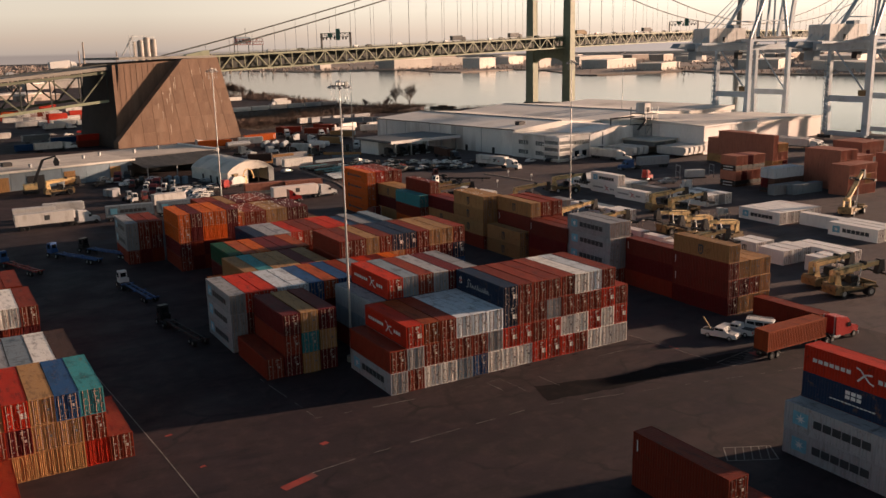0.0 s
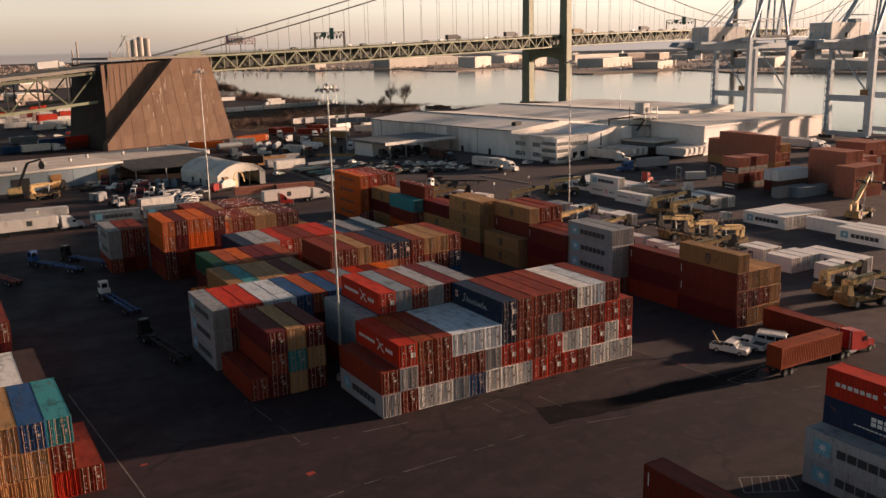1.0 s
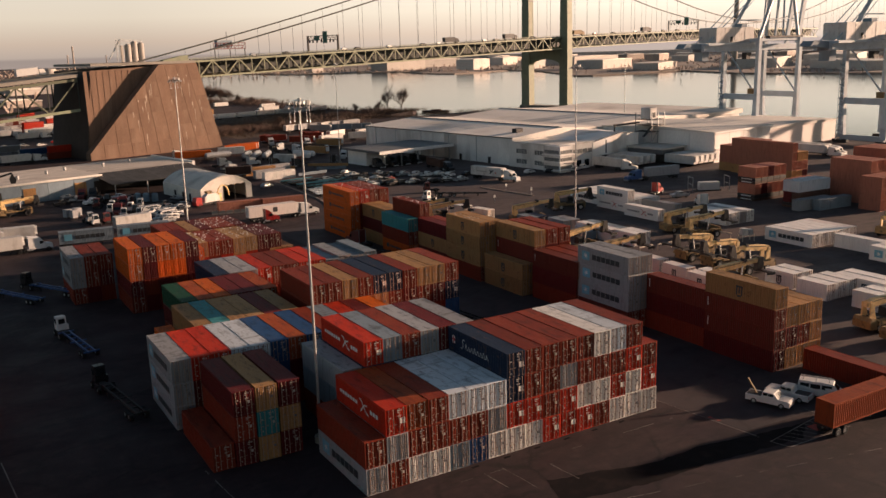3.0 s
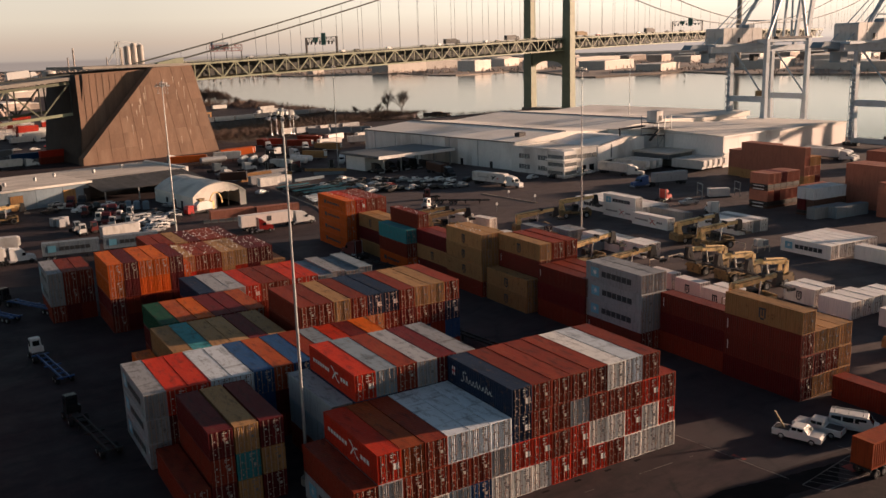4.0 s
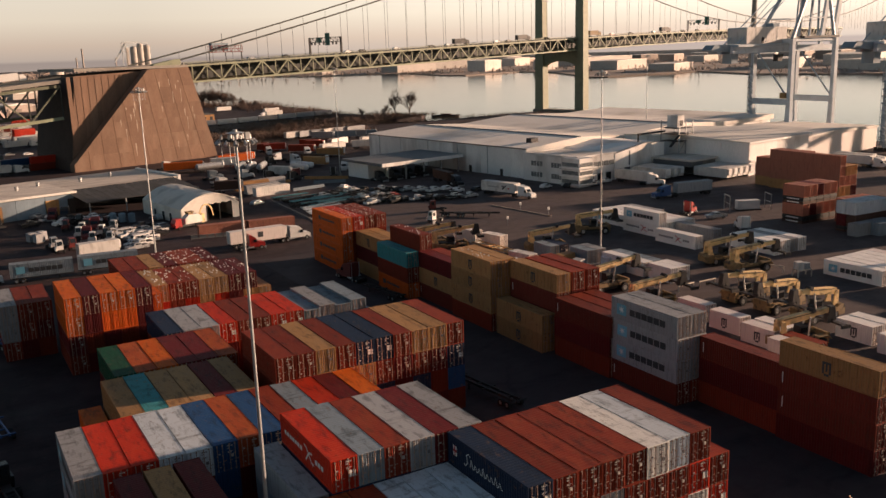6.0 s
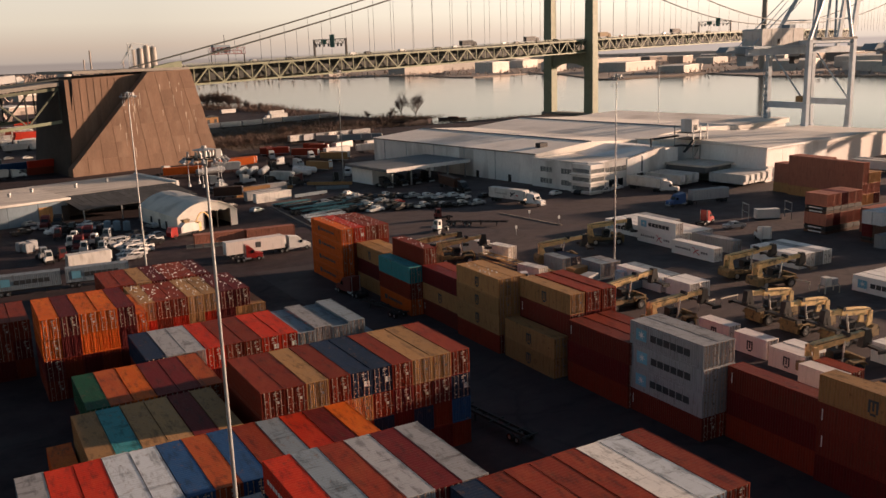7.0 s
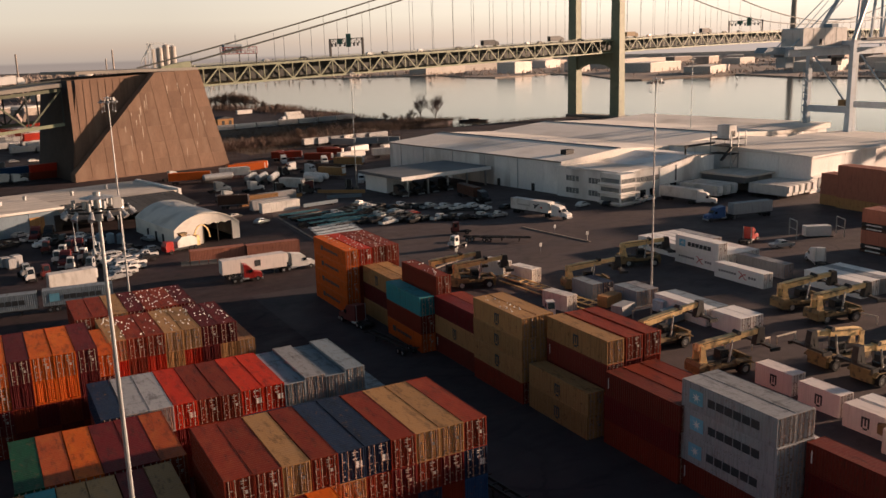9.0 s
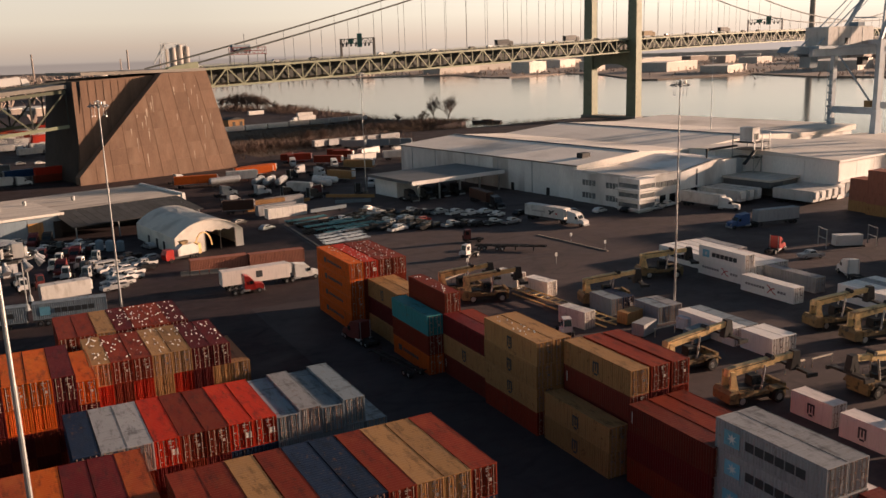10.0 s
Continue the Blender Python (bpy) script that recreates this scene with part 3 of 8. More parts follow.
# ---------------------------------------------------------------- shipping containers
CW, CH, PITCH = 2.438, 2.896, 2.47


def corrugated(lo, hi, n, depth):
    """Stations (place, depth) of a trapezoid corrugation of n waves between lo and hi."""
    out, w = [], (hi - lo) / n
    for i in range(n):
        a = lo + i * w
        out += [(a, 0), (a + 0.26 * w, 0), (a + 0.5 * w, depth), (a + 0.76 * w, depth)]
    return out + [(hi, 0)]


def container_body(length):
    g = Geo()
    w, l, h, e = CW / 2, length / 2, CH, 0.11
    for sx in (-1, 1):
        for sy in (-1, 1):
            g.box(*sorted((sx * w, sx * (w - e))), *sorted((sy * l, sy * (l - e))), 0, h)
            for z in (0, h - 0.12):
                g.box(*sorted((sx * (w + .006), sx * (w - .17))), *sorted((sy * (l + .006), sy * (l - .18))), z - .004 if z == 0 else z, z + .124)
        g.box(*sorted((sx * (w - .035), sx * (w - .085))), -l + e, l - e, h - 0.22, h)
        g.quad(*((sx * (w - k), y, h - .22) for k, y in ((.012, -l + e), (.012, l - e), (.06, l - e), (.06, -l + e))))
        g.box(*sorted((sx * w, sx * (w - .06))), -l + e, l - e, 0.0, 0.16)
        st = corrugated(-l + e, l - e, int(length / 0.34), 0.045)
        for (a, da), (b, db) in zip(st, st[1:]):
            xa, xb = sx * (w - .012 - da), sx * (w - .012 - db)
            pts = ((xa, a, .16), (xb, b, .16), (xb, b, h - .22), (xa, a, h - .22))
            g.quad(*(pts if sx > 0 else pts[::-1]))
    st = corrugated(-l + e, l - e, int(length / 0.42), 0.009)
    for (a, da), (b, db) in zip(st, st[1:]):
        g.quad((-w + .08, a, h - .012 - da), (w - .08, a, h - .012 - da), (w - .08, b, h - .012 - db), (-w + .08, b, h - .012 - db))
    st = corrugated(-w + e, w - e, 8, 0.045)
    for (a, da), (b, db) in zip(st, st[1:]):
        g.quad((b, l - .02 - db, .12), (a, l - .02 - da, .12), (a, l - .02 - da, h - .09), (b, l - .02 - db, h - .09))
    g.box(-w + e, w - e, l - .09, l, 0, .14).box(-w + e, w - e, l - .09, l, h - .1, h)
    g.box(-w + e, w - e, -l, -l + .09, 0, .13).box(-w + e, w - e, -l, -l + .09, h - .11, h)
    g.quad((-w, -l, .08), (-w, l, .08), (w, l, .08), (w, -l, .08))
    return g


def door_leaf(sx):
    g = Geo()
    x0, x1 = (0.01, CW / 2 - .115)
    st = corrugated(x0, x1, 5, 0.045)
    for (a, da), (b, db) in zip(st, st[1:]):
        p = ((sx * a, .07 + da, .14), (sx * b, .07 + db, .14), (sx * b, .07 + db, CH - .12), (sx * a, .07 + da, CH - .12))
        g.quad(*(p if sx > 0 else p[::-1]))
    g.box(*sorted((sx * x0, sx * (x0 + .05))), .04, .12, .14, CH - .12)
    return g


def rod_geo(sx, x):
    g = Geo().tube((sx * x, -.03, .08), (sx * x, -.03, CH - .06), 0.034, n=6)
    for z in (.16, 0.8, 1.7, CH - .18):
        g.box(sx * x - .06, sx * x + .06, -.05, .08, z - .05, z + .05)
    g.box(sx * x - .02, sx * x + .30, -.075, -.055, 1.10, 1.15)
    return g


ROD_MESH = {}
BODY = {}
LABEL = {"b": "brick-red", "m": "dark maroon", "r": "bright red", "q": "rusty orange", "v": "dull brown-red", "o": "orange", "t": "tan", "g": "light grey", "w": "white", "n": "navy blue",
         "u": "blue", "c": "teal", "e": "dark green", "s": "slate blue-grey", "d": "dark brown", "p": "pinkish white", "x": "clean white", "l": "pale blue-grey", "f": "lightened brick-red"}


def side_sign(kind, length):
    """Plain shapes that stand for the painted sign on the -x side: rows of name, material, geo and label."""
    x = -CW / 2 - .012
    u = length / 12.19

    def plate(y0, y1, z0, z1, lift=0.0):
        return ((x - lift, y1, z0), (x - lift, y0, z0), (x - lift, y0, z1), (x - lift, y1, z1))

    def stroke(g, pts, w):
        """A thin painted stroke through (y, z) points."""
        for (y0, z0), (y1, z1) in zip(pts, pts[1:]):
            d = math.hypot(y1 - y0, z1 - z0)
            a, b = -(z1 - z0) / d * w / 2, (y1 - y0) / d * w / 2
            g.quad((x, y0 + a, z0 + b), (x, y0 - a, z0 - b), (x, y1 - a, z1 - b), (x, y1 + a, z1 + b))
        return g

    def text(y, z, h, n, w, gap):
        """A line of n plain blocks, reading from +y to -y."""
        g = Geo()
        for i in range(n):
            a = y - i * (w + gap) * u
            g.quad(*plate(a - w * u, a, z, z + h))
        return g
    rows = []
    if kind == "k":
        rows.append(("sign_square", LOGO_BLUE, Geo().quad(*plate(3.15 * u, 5.0 * u, .72, 2.2)), "light blue square sign"))
        rim = [((.62 if k % 2 == 0 else .2) * u, math.pi * k / 7) for k in range(14)]
        rows.append(("sign_star", LOGO_WHITE, Geo().quad(*((x - .006, 4.07 * u - r * math.sin(a), 1.46 + r * math.cos(a) * .95 / u ** .5) for r, a in rim)), "pale star on the square"))
        rows.append(("sign_text", LOGO_DARK, text(2.5 * u, 1.02, .86, 6, .98, .13), "dark lettering as plain bars"))
    elif kind in "hH":
        ink = LOGO_WHITE if kind == "h" else LOGO_DARK
        g = text(5.0 * u, 1.3, .42, 7, .5, .16)
        g2 = text(-2.5 * u, 1.2, .46, 3, .5, .16)
        i = len(g.v)
        g.v += g2.v
        g.f += [tuple(i + k for k in f) for f in g2.f]
        rows.append(("sign_text", ink if kind == "h" else LOGO_GREY, g, "thin lettering as plain bars"))
        y = -1.0 * u
        wing = stroke(Geo(), [(y + .95, 2.2), (y + .45, 2.05), (y, 1.55), (y - .6, 1.0), (y - 1.1, .85)], .17)
        stroke(wing, [(y + .75, .8), (y + .2, 1.4), (y - .2, 1.75), (y - .85, 1.85)], .2)
        rows.append(("sign_mark", ink if kind == "h" else LOGO_RED, wing, "swooping two-stroke mark"))
    elif kind == "S":
        rows.append(("sign_square", LOGO_WHITE, Geo().quad(*plate(4.55, 5.15, 1.15, 2.1)), "small white square"))
        rows.append(("sign_cross", LOGO_RED, Geo().quad(*plate(4.55, 5.15, 1.5, 1.75, .005)).quad(*plate(4.75, 4.95, 1.15, 2.1, .007)), ""))
        pts = [(3.4, 1.0), (3.1, .92), (2.75, 1.3), (2.95, 1.9), (2.6, 2.15), (2.35, 1.95)]
        g = stroke(Geo(), pts, .09)
        for i in range(8):
            y, h = 2.35 - .62 * i, .5 if i % 3 else .72
            stroke(g, [(y, 1.05), (y - .16, 1.05 + h), (y - .3, 1.08 + h * .5), (y - .42, 1.02), (y - .62, 1.1)], .075)
        rows.append(("sign_text", LOGO_WHITE, g, "slanted white script as plain strokes"))
    elif kind in "MW":
        g = Geo().quad(*plate(-.55, -.3, .75, 2.1)).quad(*plate(.3, .55, .75, 2.1)).quad(*plate(-.12, .12, 1.0, 2.1))
        g.quad(*plate(-.3, -.12, 1.85, 2.1)).quad(*plate(.12, .3, 1.85, 2.1)).quad(*plate(-.3, .3, .5, .75))
        rows.append(("sign_square", LOGO_DARK, g, "dark square sign"))
    elif kind == "C":
        g = Geo()
        for z in (1.45, 1.95):
            for i in range(3):
                g.quad(*plate(.95 - .65 * i - .52, .95 - .65 * i, z, z + .4))
        rows.append(("sign_block", LOGO_WHITE, g, "white block sign"))
        rows.append(("sign_text", LOGO_WHITE, text(2.7, .9, .14, 12, .34, .1), "small white lettering as plain bars"))
    elif kind == "D":
        rows.append(("sign_mark", LOGO_DARK, Geo().quad(*plate(3.0, 4.2, 1.0, 1.9)), ""))
        rows.append(("sign_text", LOGO_DARK, text(2.6, 1.2, .5, 8, .55, .12), "dark lettering as plain bars"))
    elif kind == "L":
        rows.append(("sign_bar", LOGO_WHITE, Geo().quad(*plate(length / 2 - .72, length / 2 - .57, 1.0, 2.25)), ""))
    return rows


SIGNED = {"k": ("g", "k"), "K": ("x", "k"), "h": ("r", "h"), "H": ("x", "H"), "S": ("n", "S"), "M": ("t", "M"), "W": ("x", "M"), "C": ("n", "C"),
          "D": ("o", "D"), "L": ("v", "L"), "Y": ("b", "L"), "P": ("p", "M")}
FIRST = {}


def door_marks(length, spots):
    """Painted codes and small plates on the door end: plain bars and squares."""
    g = Geo()
    y = -length / 2
    for x0, x1, z0, z1 in ((.14, .44, 2.48, 2.58), (.52, .66, 2.48, 2.58), (.14, .34, 2.28, 2.35), (.16, .64, 1.96, 1.99), (.16, .54, 1.86, 1.89),
                           (-.74, -.56, 1.80, 1.92), (-.72, -.58, .46, .56)):
        g.box(x0, x1, y + .025, y + .082, z0, z1)
    for x, z in spots:
        g.box(x, x + .24, y - .02, y + .08, z, z + .28)
    return g


NEAR_ROWS = ("front container row", "second container row", "short container row", "third container row", "fourth container row", "tall container row",
             "sixth container row", "edge stacks", "corner stacks")


def container(code, m, length=12.192, group="stacked containers", where="in a stack"):
    paint, sign = SIGNED.get(code, (code, ""))
    fine = group in NEAR_ROWS
    key = (code, length, fine)
    if key in FIRST:
        ob = copy_thing(FIRST[key], m)
        ob["group"] = group
        return ob
    ob = FIRST[key] = thing("shipping_container", m, f"{LABEL[paint]} corrugated steel shipping container {where}", "container", group)
    if length not in BODY:
        BODY[length] = container_body(length)
    part("body", BODY[length], COAT[paint], ob)
    for sx in (-1, 1):
        geo = door_leaf(sx)
        leaf = part("door", geo, COAT[paint], ob, "", pose(0, -length / 2, 0))
        for x in (.34, .86) if fine else ():
            if (sx, x) not in ROD_MESH:
                ROD_MESH[sx, x] = rod_geo(sx, x).mesh("lock_rod", ROD)
            part("lock_rod", ROD_MESH[sx, x], None, leaf)
    if not fine:
        gear = Geo()
        for sx in (-1, 1):
            for x in (.34, .86):
                i, rod = len(gear.v), rod_geo(sx, x)
                gear.v += [(a, b - length / 2, c) for a, b, c in rod.v]
                gear.f += [tuple(i + k for k in f) for f in rod.f]
        part("lock_gear", gear, ROD, ob)["kind"] = "stuff"
    spots = ((.42, 1.40), (.74, 1.40), (.42, 1.06), (.74, 1.06)) if paint in "rn" else (((.46, 1.38),) if paint in "bmtou" else ((.5, 1.25),))
    part("door_marking", door_marks(length, spots), LOGO_GREY if paint in "gwsxlpt" else LOGO_WHITE if paint in "rn" else MARK, ob)["kind"] = "stuff"
    for nm, mt, g, lb in side_sign(sign, length) if sign else ():
        mark = part(nm, g, mt, ob, lb)
        if nm in ("sign_text", "sign_mark", "sign_block"):
            mark["kind"] = "stuff"
    return ob


STACK_RND = random.Random(7)


BURIED = {}


def bury(code, m, length):
    """Adds a plain container body to the joined mesh of those that stand hidden under and behind others."""
    paint = SIGNED.get(code, (code, ""))[0]
    g = BURIED.setdefault(paint, Geo())
    src = BODY.setdefault(length, container_body(length))
    i = len(g.v)
    g.v += [tuple(m @ Vector(v)) for v in src.v]
    g.f += [tuple(i + k for k in f) for f in src.f]
    at = m @ pose(0, -length / 2, 0)
    for sx in (-1, 1):
        for piece in (door_leaf(sx), rod_geo(sx, .34), rod_geo(sx, .86)):
            i = len(g.v)
            g.v += [tuple(at @ Vector(v)) for v in piece.v]
            g.f += [tuple(i + k for k in f) for f in piece.f]


def row(x, y, columns, pitch=PITCH, length=12.192, group="container row", heights=None, shown=9, skip=0):
    """A row of stacks side by side along +x, door ends at y; each column is spelt from the ground up.
    shown: levels from the top that stand in view as things; skip: columns at the start that do so at every level."""
    for i, col in enumerate(columns):
        for k, code in enumerate(col):
            if code == ".":
                continue
            jx, jy = STACK_RND.uniform(-.03, .03), STACK_RND.uniform(-.07, .07)
            lift = heights[i] if heights else 0
            m = pose(x + CW / 2 + i * pitch + jx, y + length / 2 + jy, k * CH + (lift if k == len(col) - 1 else 0), 0, 0, STACK_RND.uniform(-.12, .12))
            if k < len(col) - shown and i >= skip:
                bury(code, m, length)
                continue
            container(code, m, length, group, "in a stack" if len(col) > 1 else "standing on asphalt")


# main block
row(0, 0, ["kb", "bgh", "wbq", "wbb", "sbl", "ubl", "wgl", "wrnS", "wrbb", "rbbb", "rrgb", "rwbb", "bwbw", "wrbl", "wwrb", "wrb"], group="front container row")
row(3.55, 12.75, ["bsg"], group="second container row")
row(6.25, 12.45, ["nbnh", "bnns", "bmnb", "sbng", "mbnm", "bsng"], shown=1, skip=1, group="second container row")
row(-9.0, 13.7, ["mbm", "tct", "mtm"], pitch=2.62, group="short container row")
row(-11.6, 13.9, ["b"], group="short container row")
row(-12.0, 27.4, ["kkk", "bmr", "mbr", "gsl", "mbl", "nuu", "bmq", "nuu", "mbb", "bns", "mbr", "bmm", "mbo"], shown=1, skip=2, group="third container row")
row(-8.4, 39.9, ["uo"], group="fourth container row")
row(-5.7, 39.8, ["btt", "mtc", "mtt", "btt", "mbm", "btt"], shown=1, skip=1, group="fourth container row")
row(-4.0, 52.6, ["bme", "mbq", "bmo", "mbm", "bmm", "mbq"], shown=1, skip=1, group="fifth container row")
row(11.0, 39.4, ["mbbb", "bmbb", "mtbt", "bmtb", "mbtn", "mnbn", "bmmb", "mnbt", "mbmt", "bunb"], shown=2, group="tall container row")
row(4.8, 65.5, ["mbn", "bmg", "mbg", "bmr", "mbb", "bmb", "mnr", "bnr", "mss", "nsg", "nss", "mss", "ss"], shown=1, group="sixth container row",
    heights=[0, 0, 0, 0, 0, 0, 0, 0, -.3, 0.02, -.3, .05, 0])
row(-5.5, 81.6, ["bmoo", "mbmm", "bmoo", "mboo", "bmmm"], shown=1, skip=1, group="orange container row")
row(7.0, 87.5, ["bmo"], group="orange container row")
row(9.1, 92.3, ["mrt", "mbb", "mrb", "mtt", "mrt", "bmm", "mtm", "mt"], shown=1, group="seventh container row")
row(6.6, 106, ["mbb", "bmb", "mbt", "mbm", "bmb", "mmb", "mbm"], shown=1, group="eighth container row")
row(-13.3, 94.0, ["bkk", "mbb", "bmb"], shown=2, skip=1, group="grey container row")

# stacks beside the lane
row(51.4, 112.9, ["DDDD", "bbbr", "mbbb", "mbbb"], pitch=2.6, length=15.8, shown=1, skip=1, group="lane stacks")
row(54.5, 101.0, ["tmM", "mbt"], shown=2, skip=1, group="lane stacks")
row(53.2, 88.0, ["Dbc", "mmbb", "bb"], pitch=2.9, group="lane stacks")
row(55.7, 75.9, ["LMm", "bmb"], shown=2, skip=1, group="lane stacks")
row(55.1, 63.0, ["bMMM", "bttt"], shown=2, skip=1, group="lane stacks")
row(55.6, 50.0, ["MM"], group="lane stacks")
row(58.4, 50.0, ["bmLM", "mbmb", "bmbb"], pitch=2.8, shown=1, skip=1, group="lane stacks")
row(57.0, 36.6, ["bmL", "mbb", "bmb"], pitch=2.6, shown=1, skip=1, group="lane stacks")
row(57.5, 24.6, ["Lkkk", "bggg"], group="lane stacks")
row(63.2, 24.2, ["bb", "mp"], group="lane stacks")
row(61.0, 12.1, ["bmL", "mb"], group="lane stacks")
row(60.6, -.2, ["mLLM", "tmt", "tbt", "ttt"], group="lane stacks")

# stacks at the lower edge of the yard
row(-34.1 - PITCH * 5, 0.4, ["mbt", "tmr", "ttt", "ttu", "rbc", "b"], shown=2, group="edge stacks")
row(-37.2 - PITCH * 4, 12.7, ["mbt", "bmg", "mbs", "bmw", "mbd"], shown=1, group="edge stacks")
row(-38.7 - PITCH * 3, 38.9, ["mbb", "bmw", "mbw", "bmb"], shown=1, group="edge stacks")
row(-39.4 - PITCH * 3, 52.0, ["mbb", "bmb", "mbb", "bmb"], shown=0, group="edge stacks")
row(-48.6, -12.0, ["br", "b"], group="edge stacks")
row(28.4, -49.2, ["kk", "gbCh"], group="corner stacks")
row(9.6, -46.2, ["bY"], group="corner stacks")
row(12.3, -52.6, ["b"], group="corner stacks")

# white blobs on the roofs, standing in for resting gulls
GULLWHITE = shade("gull_white", (0.80, 0.78, 0.74), 0.9, 0, 0.1, 4, 20, 0)


def droppings(x0, x1, y0, y1, z, n, seed):
    r = random.Random(seed)
    g = Geo()
    for _ in range(n):
        x, y, s = r.uniform(x0, x1), r.uniform(y0, y1), r.uniform(.07, .14)
        g.tube((x, y, z - .03), (x + r.uniform(-.08, .08), y + r.uniform(-.08, .08), z + r.uniform(.05, .16)), s, s * r.uniform(.35, .7), 6)
    ob = new("droppings", g.mesh("droppings", GULLWHITE))
    tagged(ob, "small white blobs standing in for gulls on container roofs", "droppings", "", "stuff")


droppings(9.6, 26.2, 92.8, 104.2, 3 * CH, 120, 1)
droppings(14.2, 23.6, 106.6, 117.6, 3 * CH, 85, 2)
droppings(52.6, 61.4, 113.4, 128, 4 * CH, 75, 3)
droppings(56.3, 58.4, 88.4, 99.8, 4 * CH, 16, 4)
droppings(55.4, 57.9, 66, 74.8, 4 * CH, 16, 5)

# white refrigerated boxes on the far lot
LOT = "white boxes on the lot"
row(124.9, 98.4, ["HK"], group=LOT)
row(122.4, 84.6, ["H"], group=LOT)
row(127.0, 112.6, ["K", "x", "x", "x", "g"], pitch=2.7, group=LOT)
row(127.8, 99.6, ["x", "x", "x", "p"], group=LOT)
row(131.0, 87.4, ["g"], group=LOT)
row(131.1, 70.7, ["x", "x", "g", "x"], group=LOT)
row(97.6, 74.0, ["x", "s"], group=LOT)
row(98.4, 67.4, ["x", "x"], length=6.058, group=LOT)
row(95.6, 88.5, ["s", "g"], length=6.058, group=LOT)
row(92.2, 96.6, ["s", "n"], length=6.058, group=LOT)
row(126.6, 43.2, ["K"], group=LOT)
row(129.4, 43.2, ["x", "x", "x", "x", "p"], group=LOT)
row(131.6, 29.2, ["x"], group=LOT)
row(127.2, 18.2, ["K", "x", "x"], pitch=2.9, group=LOT)
row(96.6, 24.6, ["W", "x"], pitch=2.9, length=6.058, group=LOT)
row(95.0, 16.6, ["x", "x", "x"], pitch=2.9, length=6.058, group=LOT)
row(85.6, 46.6, ["P"], length=6.058, group=LOT)
row(84.8, 38.8, ["P"], length=6.058, group=LOT)
row(83.6, 31.4, ["P", "x"], pitch=2.9, length=6.058, group=LOT)
row(81.0, 24.4, ["p", "b"], pitch=2.7, length=6.058, group=LOT)
row(96.0, 6.4, ["x", "x"], pitch=2.9, length=6.058, group=LOT)
row(103.0, 9.0, ["W", "x"], pitch=2.9, group=LOT)

# brick-red stacks beyond the lot
FARST = "far stacks"


def flat_racks(m, length, h, n):
    """Folded flat racks piled on one another, with gaps between the slabs."""
    t = thing("flat_rack_pile", m, "dark pile of folded steel flat racks between containers", "flat racks", FARST)
    for k in range(n):
        z = h * k / n
        part("flat_rack", Geo().box(-CW / 2, CW / 2, -length / 2, length / 2, z, z + h / n * .72), DARK if k % 2 else COAT["d"], t)
        part("end_label", Geo().box(-CW / 2 - .02, -CW / 2, -length * .3, length * .3, z + h / n * .3, z + h / n * .6), LOGO_WHITE, t)
    for y in (-length / 2 + .3, length / 2 - .3):
        part("corner_post", Geo().box(-CW / 2 + .05, CW / 2 - .05, y - .12, y + .12, 0, h), DARK, t)


for i in range(5):
    x = 163.7 + 2.55 * i
    flat_racks(pose(x, 91.5, 0), 6.0, 1.9, 2)
    bury("fmfff"[i], pose(x, 91.5, 1.9), 6.058)
    flat_racks(pose(x, 91.5, 4.8), 6.0, 1.7, 2)
    bury("ffmff"[i], pose(x, 91.5, 6.5), 6.058)
row(171.5, 80.0, ["ff", "ff", "mf", "ff"], pitch=2.6, length=6.058, shown=0, group=FARST)
for y in (75.4, 78.0):
    flat_racks(pose(168.6, y, 0, 0, 0, 88), 12.0, 1.3, 2)
    bury("d" if y < 77 else "m", pose(168.9, y, 1.3, 0, 0, 88), 12.192)
    bury("l", pose(168.6, y, 1.3 + CH, 0, 0, 88), 12.192)
bury("g", pose(165.6, 72.6, 0, 0, 0, 88), 12.192)
bury("s", pose(170.2, 69.9, 0, 0, 0, 88), 12.192)
row(181.0, 66.6, ["ffff", "mfff", "ffff", "fff"], pitch=2.6, shown=0, group=FARST)
row(174.2, 58.8, ["fff", "ftf", "fff", "ftf", "fff"], pitch=2.5, length=6.058, shown=0, group=FARST)
row(201.5, 107.0, ["tfff", "tft", "mft"], pitch=2.6, shown=0, group=FARST)
row(201.9, 119.5, ["tfff", "ffff"], pitch=2.6, shown=0, group=FARST)
row(203.4, 132.0, ["tff", "fff"], pitch=2.6, length=6.058, shown=0, group=FARST)
row(250, 107.0, ["ff", "mf", "ff", "ff", "ff"], pitch=2.6, shown=0, group=FARST)
row(212, 84.0, ["ff", "mf", "ff", "ff"], pitch=2.6, shown=0, group=FARST)
row(206, 60.0, ["fff", "mff", "fmf"], pitch=2.6, shown=0, group=FARST)


